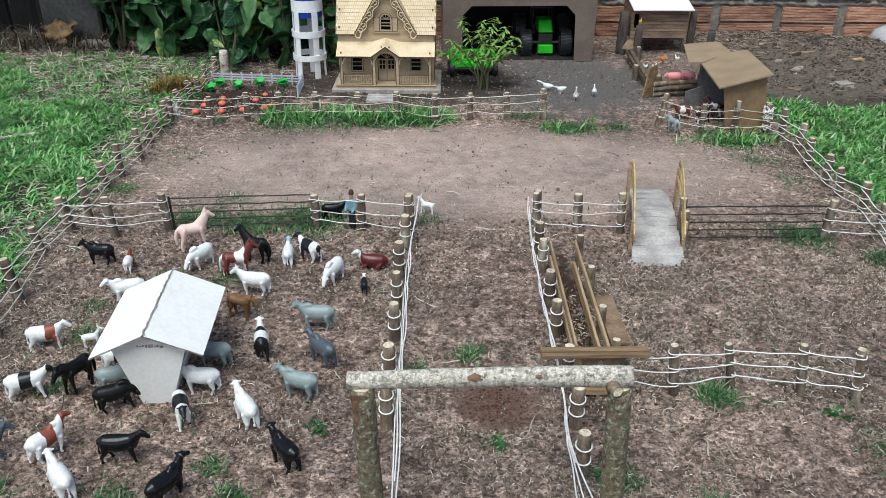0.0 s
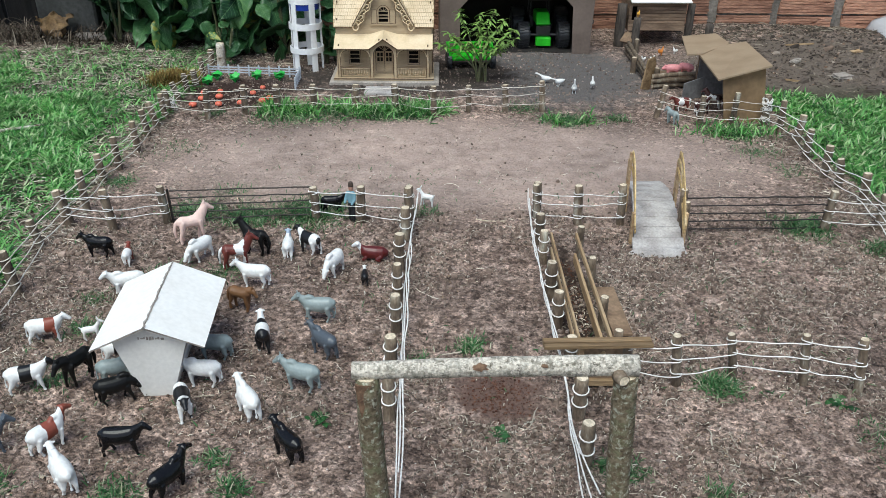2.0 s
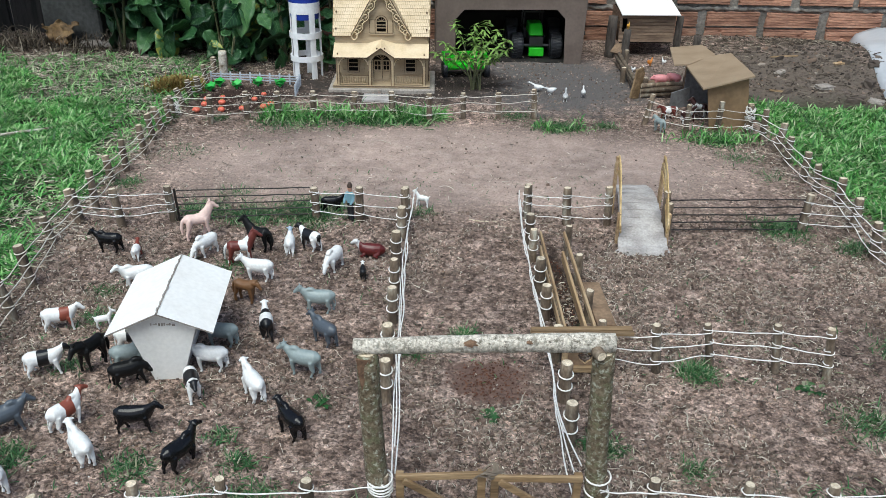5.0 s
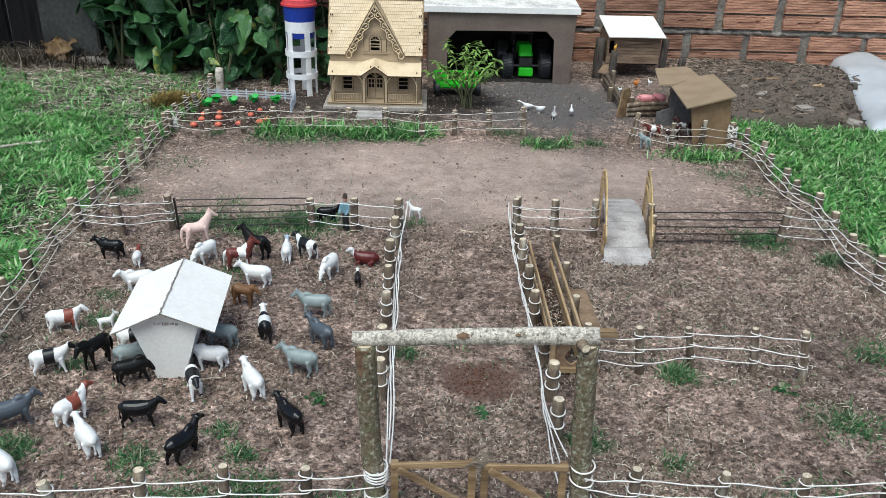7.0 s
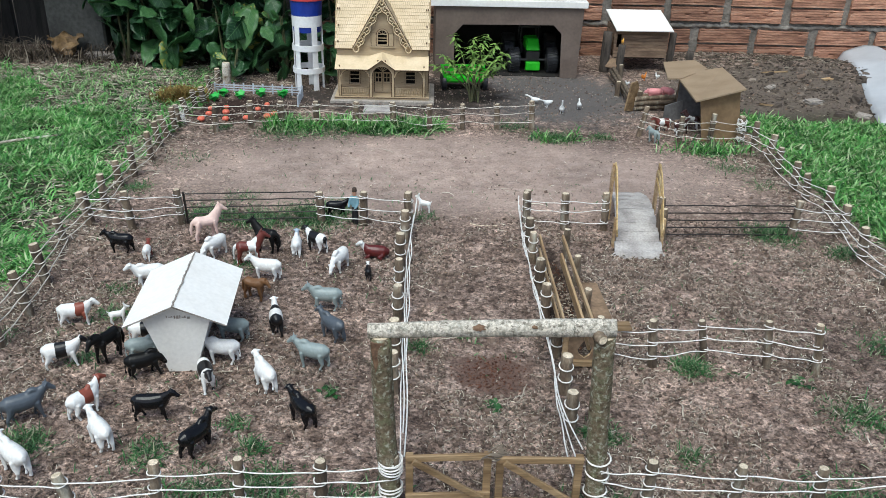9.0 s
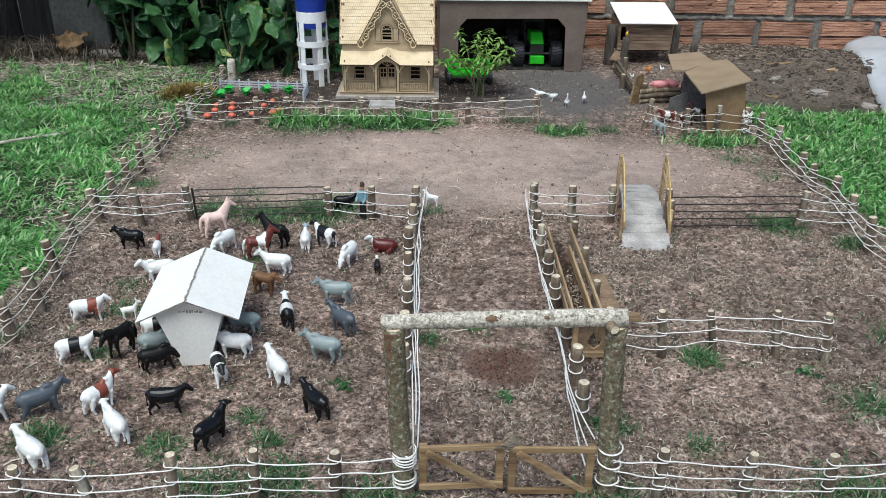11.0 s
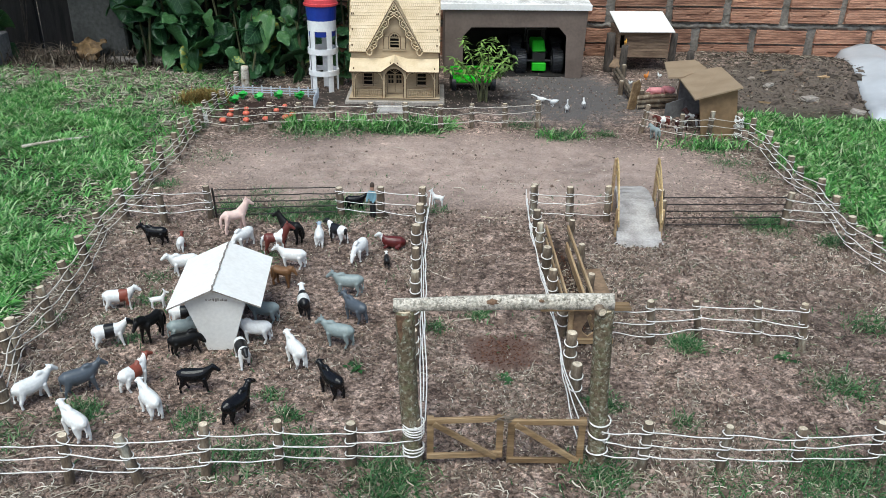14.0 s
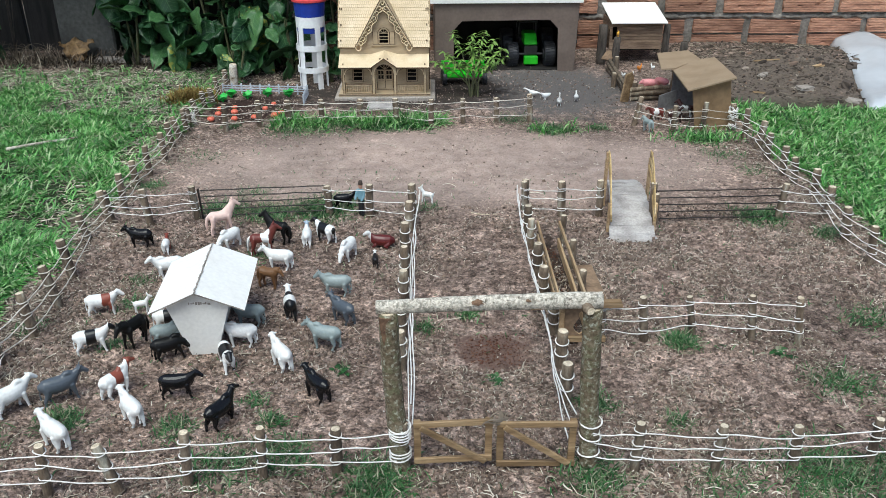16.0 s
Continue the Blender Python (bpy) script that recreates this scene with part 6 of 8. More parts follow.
# ---- long feeder beside the lane ----
def build_feeder():
    rng = random.Random(61)
    f = thing("long_feeder", "long wooden feeder of slats and stakes beside the lane fence", "feeder")
    for (x0, y0, z0), (x1, y1, z1), w, h in (((0.2215, 1.475, 0.052), (0.2210, 1.090, 0.055), 0.004, 0.012), ((0.2715, 1.470, 0.054), (0.2725, 1.080, 0.056), 0.005, 0.011), ((0.2650, 1.430, 0.028), (0.2655, 1.085, 0.030), 0.005, 0.012),
                                             ((0.2225, 1.47, 0.020), (0.2225, 1.09, 0.022), 0.004, 0.014), ((0.2690, 1.45, 0.008), (0.2690, 1.09, 0.009), 0.005, 0.014)):
        bm = bmesh.new()
        beam(bm, (x0, y0, z0), (x1, y1, z1), w, h, 0.0008)
        part("slat", bm, SLAT_WOOD, f)
    for x, y, h in ((0.283, 1.481, 0.072), (0.2845, 1.347, 0.068), (0.2825, 1.205, 0.066), (0.286, 1.098, 0.070)):
        branch_post(f, x, y, 0.0, h, 0.0075, rng, name="stake")
    bm = bmesh.new()
    beam(bm, (0.305, 1.315, 0.020), (0.307, 1.150, 0.024), 0.034, 0.006, 0.001)
    part("side_board", bm, BROWN_BOARD, f)
    bm = bmesh.new()
    beam(bm, (0.156, 1.040, 0.0815), (0.324, 1.046, 0.0815), 0.012, 0.010, 0.0008)
    part("cross_plank", bm, PLANK, f)
    bm = bmesh.new()
    beam(bm, (0.156, 1.026, 0.0835), (0.324, 1.032, 0.0835), 0.008, 0.007, 0.0008)
    part("cross_plank", bm, PLANK, f)
    hole = [(0.0, 0.014), (0.010, 0.022), (0.013, 0.032), (0.008, 0.042), (0.004, 0.048), (0.004, 0.060), (0.0, 0.064), (-0.004, 0.060), (-0.004, 0.048), (-0.008, 0.042), (-0.013, 0.032), (-0.010, 0.022)]
    bm = bmesh.new()
    panel(bm, [[(-0.030, 0.0), (0.030, 0.0), (0.030, 0.074), (-0.030, 0.074)], hole], 0.005, Matrix.Translation((0.252, 1.050, 0.0)) @ UPRIGHT)
    part("end_board", bm, [BROWN_BOARD, SLAT_WOOD], f, "brown end board with a cut-out")
    bm = bmesh.new()
    box(bm, (0.212, 1.040, -0.004), (0.2215, 1.049, 0.0755), 0.001)
    part("leg", bm, SLAT_WOOD, f)
    bm = bmesh.new()
    box(bm, (0.222, 1.036, 0.002), (0.300, 1.044, 0.013), 0.001)
    part("bottom_rail", bm, PLANK, f)


build_feeder()


# ---- arched footbridge ----
def build_bridge():
    b = thing("footbridge", "arched grey cement footbridge with bent wooden railings", "footbridge")
    y0, y1, crest = 1.508, 1.875, 0.036

    def rise(y):
        f = (y - y0) / (y1 - y0)
        return crest * math.sin(math.pi * max(0, min(1, f)))

    def cx(y):
        return 0.454 + (y - y0) * 0.13

    rng = random.Random(71)
    core = bmesh.new()
    cols = []
    for k in range(25):
        y = y0 + 0.01 + (y1 - y0 - 0.02) * k / 24
        w = 0.046 - 0.012 * k / 24
        cols.append([core.verts.new((cx(y) + sx, y, z)) for sx, z in ((-w, -0.01), (-w, rise(y) - 0.003), (w, rise(y) - 0.003), (w, -0.01))])
    for p, q in zip(cols, cols[1:]):
        for j in range(3):
            core.faces.new((p[j], q[j], q[j + 1], p[j + 1]))
    bmesh.ops.recalc_face_normals(core, faces=core.faces)
    part("deck_core", core, BROWN_BOARD, b)
    n = 11
    for k in range(n):
        ya, yb = y0 + (y1 - y0) * k / n, y0 + (y1 - y0) * (k + 1) / n - 0.0013
        wa = 0.0515 - 0.012 * k / n if k else 0.054
        bm = bmesh.new()
        rows = []
        for i in range(5):
            y = ya + (yb - ya) * i / 4
            row = []
            for j in range(9):
                sx = -1 + j / 4
                jit = rng.uniform(-0.0009, 0.0009) if i in (0, 4) else 0.0
                row.append(bm.verts.new((cx(y) + sx * wa + rng.uniform(-0.0008, 0.0008), y + jit, rise(y) + 0.005 + rng.uniform(-0.0007, 0.0007) - (0.0006 if i in (0, 4) else 0))))
            rows.append(row)
        for p, q in zip(rows, rows[1:]):
            for j in range(8):
                bm.faces.new((p[j], p[j + 1], q[j + 1], q[j]))
        ex = bmesh.ops.extrude_edge_only(bm, edges=[e for e in bm.edges if e.is_boundary])
        for g in ex["geom"]:
            if isinstance(g, bmesh.types.BMVert):
                g.co.z -= 0.012
        bmesh.ops.recalc_face_normals(bm, faces=bm.faces)
        part("slab", bm, CEMENT, b, "" if k else "grey cement slab")
    spill = bmesh.new()
    rim = []
    for k in range(40):
        a = 2 * math.pi * k / 40
        q = 1 + 0.30 * noise.noise(Vector((math.cos(a) * 2.2, math.sin(a) * 2.2, 4))) + rng.uniform(-0.06, 0.06)
        rim.append((cx(y0) + 0.004 + 0.061 * q * math.cos(a), y0 - 0.001 + 0.026 * q * math.sin(a)))
    mid = spill.verts.new((cx(y0), y0, 0.0068))
    inner = [spill.verts.new((cx(y0) + (x - cx(y0)) * 0.75, y0 + (y - y0) * 0.75, 0.0058 + rng.uniform(-0.0008, 0.0008))) for x, y in rim]
    outer_rim = [spill.verts.new((x, y, height(x, y) - 0.003)) for x, y in rim]
    for k in range(40):
        j = (k + 1) % 40
        spill.faces.new((mid, inner[k], inner[j]))
        spill.faces.new((inner[k], outer_rim[k], outer_rim[j], inner[j]))
    bmesh.ops.recalc_face_normals(spill, faces=spill.faces)
    part("cement_spill", spill, CEMENT, b, "ragged foot of spilt cement", True)
    for s, out in ((-1, -0.052), (1, 0.050)):
        for k, (lift, x_off) in enumerate(((0.066, 0.0), (0.086, 0.001), (0.104, 0.002))):
            bm = bmesh.new()
            pts = []
            for f in np.linspace(0.04, 0.54, 16):
                y = y0 + (y1 - y0) * f
                pts.append((cx(y) + out + s * x_off, y, 0.012 + (rise(y) + lift - 0.008) * math.sin(math.pi * (0.06 + 0.88 * f)) ** 0.85))
            tube(bm, pts, [(0.0022, 0.0052)] * len(pts), 6)
            part("railing", bm, BAMBOO, b)
        for f, h in ((0.10, 0.070), (0.55, 0.142), (0.59, 0.120)):
            y = y0 + (y1 - y0) * f
            bm = bmesh.new()
            box(bm, (cx(y) + out + s * 0.005 - 0.003, y - 0.005, -0.01), (cx(y) + out + s * 0.005 + 0.003, y + 0.005, h), 0.0006)
            part("railing_post", bm, SLAT_WOOD, b)
    rng = random.Random(72)
    for x, y, h in ((0.520, 1.590, 0.104), (0.524, 1.572, 0.084)):
        branch_post(b, x, y, -0.004, h, 0.008, rng)


build_bridge()


# ---- kitchen garden ----
def build_garden():
    f = thing("picket_fence", "low grey plastic toy fence round the vegetable bed", "fence")

    def run(p, q, n):
        p, q = Vector(p), Vector(q)
        for k in range(n + 1):
            c = p.lerp(q, k / n)
            b = bmesh.new()
            box(b, (c.x - 0.0028, c.y - 0.002, height(c.x, c.y) - 0.006), (c.x + 0.0028, c.y + 0.002, 0.040), 0.0004)
            part("picket", b, GREY_PLASTIC, f)
        for z in (0.014, 0.023, 0.032):
            b = bmesh.new()
            beam(b, (p.x, p.y - 0.003, z), (q.x, q.y - 0.003, z), 0.002, 0.004)
            part("rail", b, GREY_PLASTIC, f)

    run((-0.822, 2.83, 0), (-0.498, 2.80, 0), 9)
    run((-0.495, 2.795, 0), (-0.492, 2.665, 0), 5)
    rng = random.Random(81)

    def cabbage(x, y, n):
        c = thing("toy_vegetable", "bright green plastic toy vegetable in dark soil", "toy vegetable", "toy vegetables", at=pose(x, y, height(x, y)))
        for k in range(n):
            b = bmesh.new()
            a = 6.283 * k / n
            r = 0.012
            m = pose(r * 0.6 * math.cos(a), r * 0.6 * math.sin(a), 0.013 + 0.007 * (k % 2), rng.uniform(20, 50) * math.sin(a), rng.uniform(20, 50) * -math.cos(a), 0)
            o = [(0.014 * math.cos(t) * (1 + 0.18 * math.sin(5 * t)), 0.014 * math.sin(t) * (1 + 0.18 * math.sin(5 * t))) for t in np.linspace(0, 5.98, 20)]
            panel(b, [o], 0.002, m, 0)
            part("leaf", b, VEG_GREEN, c)
        b = bmesh.new()
        tube(b, [(0, 0, -0.004), (0, 0, 0.006), (0.001, 0, 0.014)], [0.004, 0.003, 0.003], 7)
        part("stalk", b, VEG_GREEN, c)

    for x, y, n in ((-0.798, 2.715, 5), (-0.777, 2.765, 4), (-0.712, 2.745, 5), (-0.643, 2.775, 5), (-0.562, 2.765, 6)):
        cabbage(x, y, n)

    def pumpkin(x, y, r):
        p = thing("toy_pumpkin", "small orange plastic toy pumpkin on dark soil", "toy pumpkin", "toy pumpkins", at=pose(x, y, height(x, y) - 0.001))
        b = bmesh.new()
        n, m = 24, 9
        rings = []
        for i in range(1, m):
            a = math.pi * i / m
            rings.append([b.verts.new((r * math.sin(a) * (1 + 0.09 * abs(math.sin(4 * t))) * math.cos(t), r * math.sin(a) * (1 + 0.09 * abs(math.sin(4 * t))) * math.sin(t), r * 0.78 * (1 - math.cos(a)))) for t in [2 * math.pi * j / n for j in range(n)]])
        for u, v in zip(rings, rings[1:]):
            for j in range(n):
                b.faces.new((u[j], u[(j + 1) % n], v[(j + 1) % n], v[j]))
        b.faces.new(rings[0][::-1])
        b.faces.new(rings[-1])
        part("flesh", b, ORANGE, p, "", True)
        b = bmesh.new()
        tube(b, [(0, 0, r * 1.46), (r * 0.1, 0, r * 1.8)], [r * 0.16, r * 0.1], 6)
        part("stalk", b, VEG_GREEN, p)

    for x, y, r in ((-0.785, 2.48, 0.012), (-0.705, 2.485, 0.011), (-0.722, 2.565, 0.012), (-0.638, 2.493, 0.011), (-0.571, 2.508, 0.012), (-0.553, 2.540, 0.012), (-0.775, 2.545, 0.011), (-0.783, 2.605, 0.010), (-0.620, 2.60, 0.010), (-0.60, 2.66, 0.009), (-0.735, 2.63, 0.009)):
        pumpkin(x, y, r)


build_garden()


# ---- toy animals: each one moulded piece ----
def limb(bm, pts, n=12):
    """A rounded limb through points (x, y, z, half width, half height), in millimetres."""
    pts = [p if len(p) == 5 else (*p, p[3]) for p in pts]
    a, b = pts[0], pts[-1]
    d0 = (Vector(a[:3]) - Vector(pts[1][:3])).normalized() * min(a[3], a[4]) * 0.6
    d1 = (Vector(b[:3]) - Vector(pts[-2][:3])).normalized() * min(b[3], b[4]) * 0.6
    full = [(*(Vector(a[:3]) + d0), a[3] * 0.55, a[4] * 0.55)] + pts + [(*(Vector(b[:3]) + d1), b[3] * 0.55, b[4] * 0.55)]
    tube(bm, [Vector(p[:3]) * 0.001 for p in full], [(p[3] * 0.001, p[4] * 0.001) for p in full], n)


def fused(name, bm, voxel=0.0013, rounds=4, stocky=False):
    """One skin over the overlapping limbs."""
    me = finish(name, bm, P_WHITE)
    ob = new(name, me)
    r = ob.modifiers.new("fuse", "REMESH")
    r.mode, r.voxel_size, r.use_smooth_shade = "VOXEL", voxel, True
    s = ob.modifiers.new("soften", "SMOOTH")
    s.factor, s.iterations = 0.5, rounds
    dg = bpy.context.evaluated_depsgraph_get()
    out = bpy.data.meshes.new_from_object(ob.evaluated_get(dg))
    out.name = name
    bpy.data.objects.remove(ob)
    if stocky:
        for v in out.vertices:
            z = v.co.z
            v.co.z = z * 0.74 if z < 0.024 else z - 0.00624
            v.co.y *= 1.10
    out.polygons.foreach_set("use_smooth", [True] * len(out.polygons))
    return out


def cow_head(bm, hx, hz, dx, dz, horns=False, side=0.0):
    """Brow, muzzle, jaw and ears; dx, dz: the way the face points."""
    d = Vector((dx, side, dz)).normalized()
    up = Vector((-d.z, 0, d.x))
    c = Vector((hx, 0, hz))

    def at(f, u, y=0.0):
        p = c + d * f + up * u
        return (p.x, p.y + y, p.z)

    limb(bm, [(*at(-1, 0.5), 4.8, 5.2), (*at(3.5, 0.6), 4.8, 5.2), (*at(8.5, -0.4), 3.7, 4.2), (*at(13, -1.2), 3.2, 3.4), (*at(15, -1.4), 3.4, 3.2)])
    limb(bm, [(*at(1, -3.2), 2.6, 2.4), (*at(8, -3.4), 2.2, 2.0)], 8)
    for s in (-1, 1):
        limb(bm, [(*at(0.2, 2.0, s * 3.8), 1.4, 1.7), (*at(-1.2, 1.6, s * 6.0), 1.4, 1.9), (*at(-2.2, 0.6, s * 7.6), 0.9, 1.2)], 8)
        limb(bm, [(*at(5, 2.2, s * 3.4), 1.0), (*at(6, 2.0, s * 3.5), 0.9)], 8)
        if horns:
            limb(bm, [(*at(0, 4, s * 2.8), 1.5), (*at(-0.6, 7.5, s * 5.4), 1.2), (*at(0.6, 10.5, s * 5.8), 0.8)], 8)


def cow_mesh(head="up", hump=True, horns=False, stride=(2, -2, -2, 2)):
    bm = bmesh.new()
    limb(bm, [(-31.5, 0, 43, 5.6, 7), (-27, 0, 42, 9.4, 11.2), (-17, 0, 39.8, 11.4, 13.4), (-4, 0, 38.4, 11.8, 14.4), (9, 0, 39.6, 10.2, 13.6), (18, 0, 42, 7.6, 11.4)], 16)
    if hump:
        limb(bm, [(3, 0, 50.5, 3.8, 3.0), (8.5, 0, 54.0, 4.6, 4.2), (13.5, 0, 54.5, 4.4, 4.2), (19.5, 0, 51, 4.4, 4.4)])
    if head == "up":
        limb(bm, [(16, 0, 43.5, 7.2, 10.5), (24, 0, 49.5, 5.4, 7.6), (30, 0, 54, 4.4, 5.6)])
        cow_head(bm, 30.5, 56, 12.5, -7, horns)
    elif head == "high":
        limb(bm, [(15, 0, 45, 7.4, 10.5), (21.5, 0, 53, 5.4, 7.4), (25.5, 0, 60, 4.6, 5.6)])
        cow_head(bm, 26, 62, 13, -3.5, horns)
    else:
        limb(bm, [(17, 0, 41, 7.4, 9.5), (26, 0, 37.5, 5.4, 7.4), (31, 0, 31, 4.6, 5.8)])
        cow_head(bm, 31, 30.5, 8.5, -11, horns)
    # dewlap
    if head != "down":
        limb(bm, [(17, 0, 30, 2.4, 4.5), (22, 0, 38, 2.2, 4.5), (26, 0, 45, 1.8, 3.5)], 8)
    for s, d in ((-1, stride[0]), (1, stride[1])):
        limb(bm, [(14, s * 5.6, 35, 4.8, 6), (15 + d * 0.6, s * 6.4, 23, 3.3, 3.8), (15 + d * 1.1, s * 6.8, 15, 2.8, 3.0), (14.6 + d * 1.6, s * 7.0, 8, 2.1, 2.1), (14.6 + d * 1.8, s * 7.1, 4.2, 2.2, 2.2), (15.4 + d * 1.8, s * 7.2, 1.8, 2.9, 3.1)], 9)
    for s, d in ((-1, stride[2]), (1, stride[3])):
        limb(bm, [(-20.5, s * 5.4, 37, 5.8, 8), (-22.5 + d * 0.5, s * 6.4, 25, 4.3, 5.2), (-26 + d * 1.0, s * 6.8, 15.5, 2.6, 3.1), (-24.5 + d * 1.5, s * 6.9, 8, 2.1, 2.2), (-24 + d * 1.8, s * 7.0, 4.2, 2.2, 2.2), (-23 + d * 1.8, s * 7.0, 1.8, 2.9, 3.1)], 9)
    limb(bm, [(-30, 0, 47, 1.7), (-33, 0, 41, 1.4), (-34, 0, 26, 1.3), (-33.5, 0, 18, 2.2)], 8)
    limb(bm, [(-13, 0, 25, 4.2, 3), (-8, 0, 24, 3.8, 3)], 8)
    return fused("toy_cow", bm, 0.0012, 3, stocky=True)


def lying_cow_mesh():
    bm = bmesh.new()
    limb(bm, [(-28, 0, 14, 8, 9), (-22, 0, 15, 12, 13), (-8, 0, 15.5, 14, 14.5), (8, 0, 17, 12.5, 14), (18, 0, 19, 8.5, 11)])
    limb(bm, [(16, 0, 22, 7, 9), (24, -2, 29, 5, 7), (29, -3, 34, 4.6, 5.4)])
    cow_head(bm, 28, 36, 12, -6, False, -6)
    for s in (-1, 1):
        limb(bm, [(12, s * 9, 9, 4, 4), (20, s * 10, 4, 2.8, 2.8), (12, s * 11, 2.5, 2.4, 2.4)], 8)
        limb(bm, [(-18, s * 10, 10, 6, 6), (-8, s * 14, 4, 3.2, 3.2), (-16, s * 15, 2.5, 2.5, 2.5)], 8)
    return fused("toy_cow", bm)


def horse_mesh(head="up", stride=(3, -3, -3, 3), heavy=1.0):
    bm = bmesh.new()
    k = heavy
    limb(bm, [(-25, 0, 47, 6, 8), (-21, 0, 48, 9 * k, 10.5), (-8, 0, 46, 9.2 * k, 10.5), (8, 0, 46.5, 9.6 * k, 11.5), (16, 0, 49, 7.5 * k, 10.5)])
    if head == "up":
        limb(bm, [(12, 0, 52, 7.4, 11.5), (19, 0, 61, 5.6, 9.2), (24.5, 0, 70, 4.4, 6.6)])
        hx, hz, dx, dz = 24, 73.5, 15, -10
        limb(bm, [(12, 0, 60, 1.4, 3), (18, 0, 69, 1.5, 3), (22, 0, 77, 1.5, 3)], 8)
    else:
        limb(bm, [(13, 0, 52, 7, 9), (22, 0, 55, 5.5, 7.5), (29, 0, 54, 4.4, 5.6)])
        hx, hz, dx, dz = 28, 56, 9, -13
        limb(bm, [(12, 0, 58, 1.6, 3), (20, 0, 62, 1.6, 3), (28, 0, 61, 1.6, 3)], 8)
    limb(bm, [(hx, 0, hz, 4.2, 5.4), (hx + dx * 0.3, 0, hz + dz * 0.3, 4.0, 5.4), (hx + dx * 0.65, 0, hz + dz * 0.65, 2.9, 3.5), (hx + dx, 0, hz + dz, 2.8, 3.1)])
    for s in (-1, 1):
        limb(bm, [(hx - 0.5, s * 2.2, hz + 3.5, 1.5), (hx - 0.2, s * 2.6, hz + 6.5, 1.4), (hx + 0.3, s * 2.5, hz + 9.5, 0.7)], 8)
        limb(bm, [(11, s * 6.2, 48, 3, 5), (11, s * 6.6, 40, 3, 4)], 8)
        limb(bm, [(-19, s * 6.4, 49, 3.6, 5), (-20, s * 6.6, 41, 3.6, 4.6)], 8)
    for s, d in ((-1, stride[0]), (1, stride[1])):
        limb(bm, [(12, s * 5, 44, 5, 5.5), (12.5 + d * 0.4, s * 5.4, 28, 3.3 * k, 3.3 * k), (12.5 + d, s * 5.4, 14, 2.2 * k, 2.2 * k), (12 + d, s * 5.4, 3, 2.9 * k, 2.9 * k)], 9)
    for s, d in ((-1, stride[2]), (1, stride[3])):
        limb(bm, [(-19, s * 5, 44, 5.5, 7), (-21 + d * 0.3, s * 5.4, 30, 3.8, 4.4), (-24 + d * 0.8, s * 5.4, 18, 2.3 * k, 2.4 * k), (-22 + d, s * 5.4, 3, 2.9 * k, 2.9 * k)], 9)
    limb(bm, [(-26, 0, 53, 2.2), (-31, 0, 47, 3.2), (-34, 0, 33, 3.2), (-33, 0, 20, 1.6)], 9)
    return fused("toy_horse", bm, 0.00125, 2, stocky=True)


def goat_mesh():
    bm = bmesh.new()
    limb(bm, [(-14, 0, 22, 4, 5), (-9, 0, 22, 5.5, 6), (3, 0, 22, 5.8, 6.5), (10, 0, 23, 4.4, 6)])
    limb(bm, [(9, 0, 26, 3.4, 4.4), (14, 0, 33, 2.7, 3.4), (15, 0, 37, 2.6, 2.8)])
    limb(bm, [(14, 0, 38, 2.8, 3), (22, 0, 35, 2, 2.2)])
    for s in (-1, 1):
        limb(bm, [(14, s * 2, 40, 1.2), (12, s * 3, 45, 0.9)], 8)
        limb(bm, [(9, s * 3.2, 20, 2.6), (10 + s, s * 3.4, 10, 1.6), (10 + s * 2, s * 3.4, 2, 1.8)], 8)
        limb(bm, [(-11, s * 3.2, 20, 3), (-13 - s, s * 3.4, 10, 1.7), (-12 - s * 2, s * 3.4, 2, 1.8)], 8)
    limb(bm, [(-15, 0, 25, 1.3), (-19, 0, 29, 1.0)], 8)
    return fused("toy_goat", bm, 0.0009, 2)


def pig_mesh():
    bm = bmesh.new()
    limb(bm, [(-22, 0, 17, 6, 7), (-16, 0, 18, 10, 10.5), (0, 0, 17.5, 11, 11.5), (12, 0, 18, 9.5, 10)])
    limb(bm, [(12, 0, 19, 8, 8), (20, 0, 18, 6, 6), (26, 0, 15, 3.2, 3.2)])
    for s in (-1, 1):
        limb(bm, [(16, s * 5, 25, 2.2, 1.4), (20, s * 6, 25, 1.6, 1.2)], 8)
        limb(bm, [(9, s * 5, 12, 4), (10, s * 5, 2.4, 2.6)], 8)
        limb(bm, [(-13, s * 5, 12, 4.2), (-14, s * 5, 2.4, 2.6)], 8)
    limb(bm, [(-23, 0, 21, 1.2), (-26, 1, 23, 1.0), (-25, -1, 26, 0.8)], 8)
    return fused("toy_pig", bm)


def goose_mesh(fwd=False):
    bm = bmesh.new()
    limb(bm, [(-15, 0, 16, 1.6, 1.6), (-9, 0, 14, 5, 5), (0, 0, 12.5, 6.5, 6.8), (7, 0, 14, 4.6, 5.2)])
    if fwd:
        limb(bm, [(6, 0, 16, 3.4, 3.4), (14, 0, 19, 2, 2), (20, 0, 21, 1.8, 1.8), (24, 0, 22, 2.3, 2.3), (29, 0, 21, 1.1, 1.0)])
    else:
        limb(bm, [(6, 0, 16, 3.4, 3.4), (9, 0, 24, 2.1, 2.1), (8.5, 0, 31, 1.9, 1.9), (10, 0, 34, 2.3, 2.3), (15, 0, 33, 1.1, 1.0)])
    for s in (-1, 1):
        limb(bm, [(1, s * 3, 8, 1.3), (1, s * 3, 2, 1.1), (5, s * 3.5, 1.2, 1.6, 0.9)], 8)
    return fused("toy_goose", bm, 0.0009, 2)


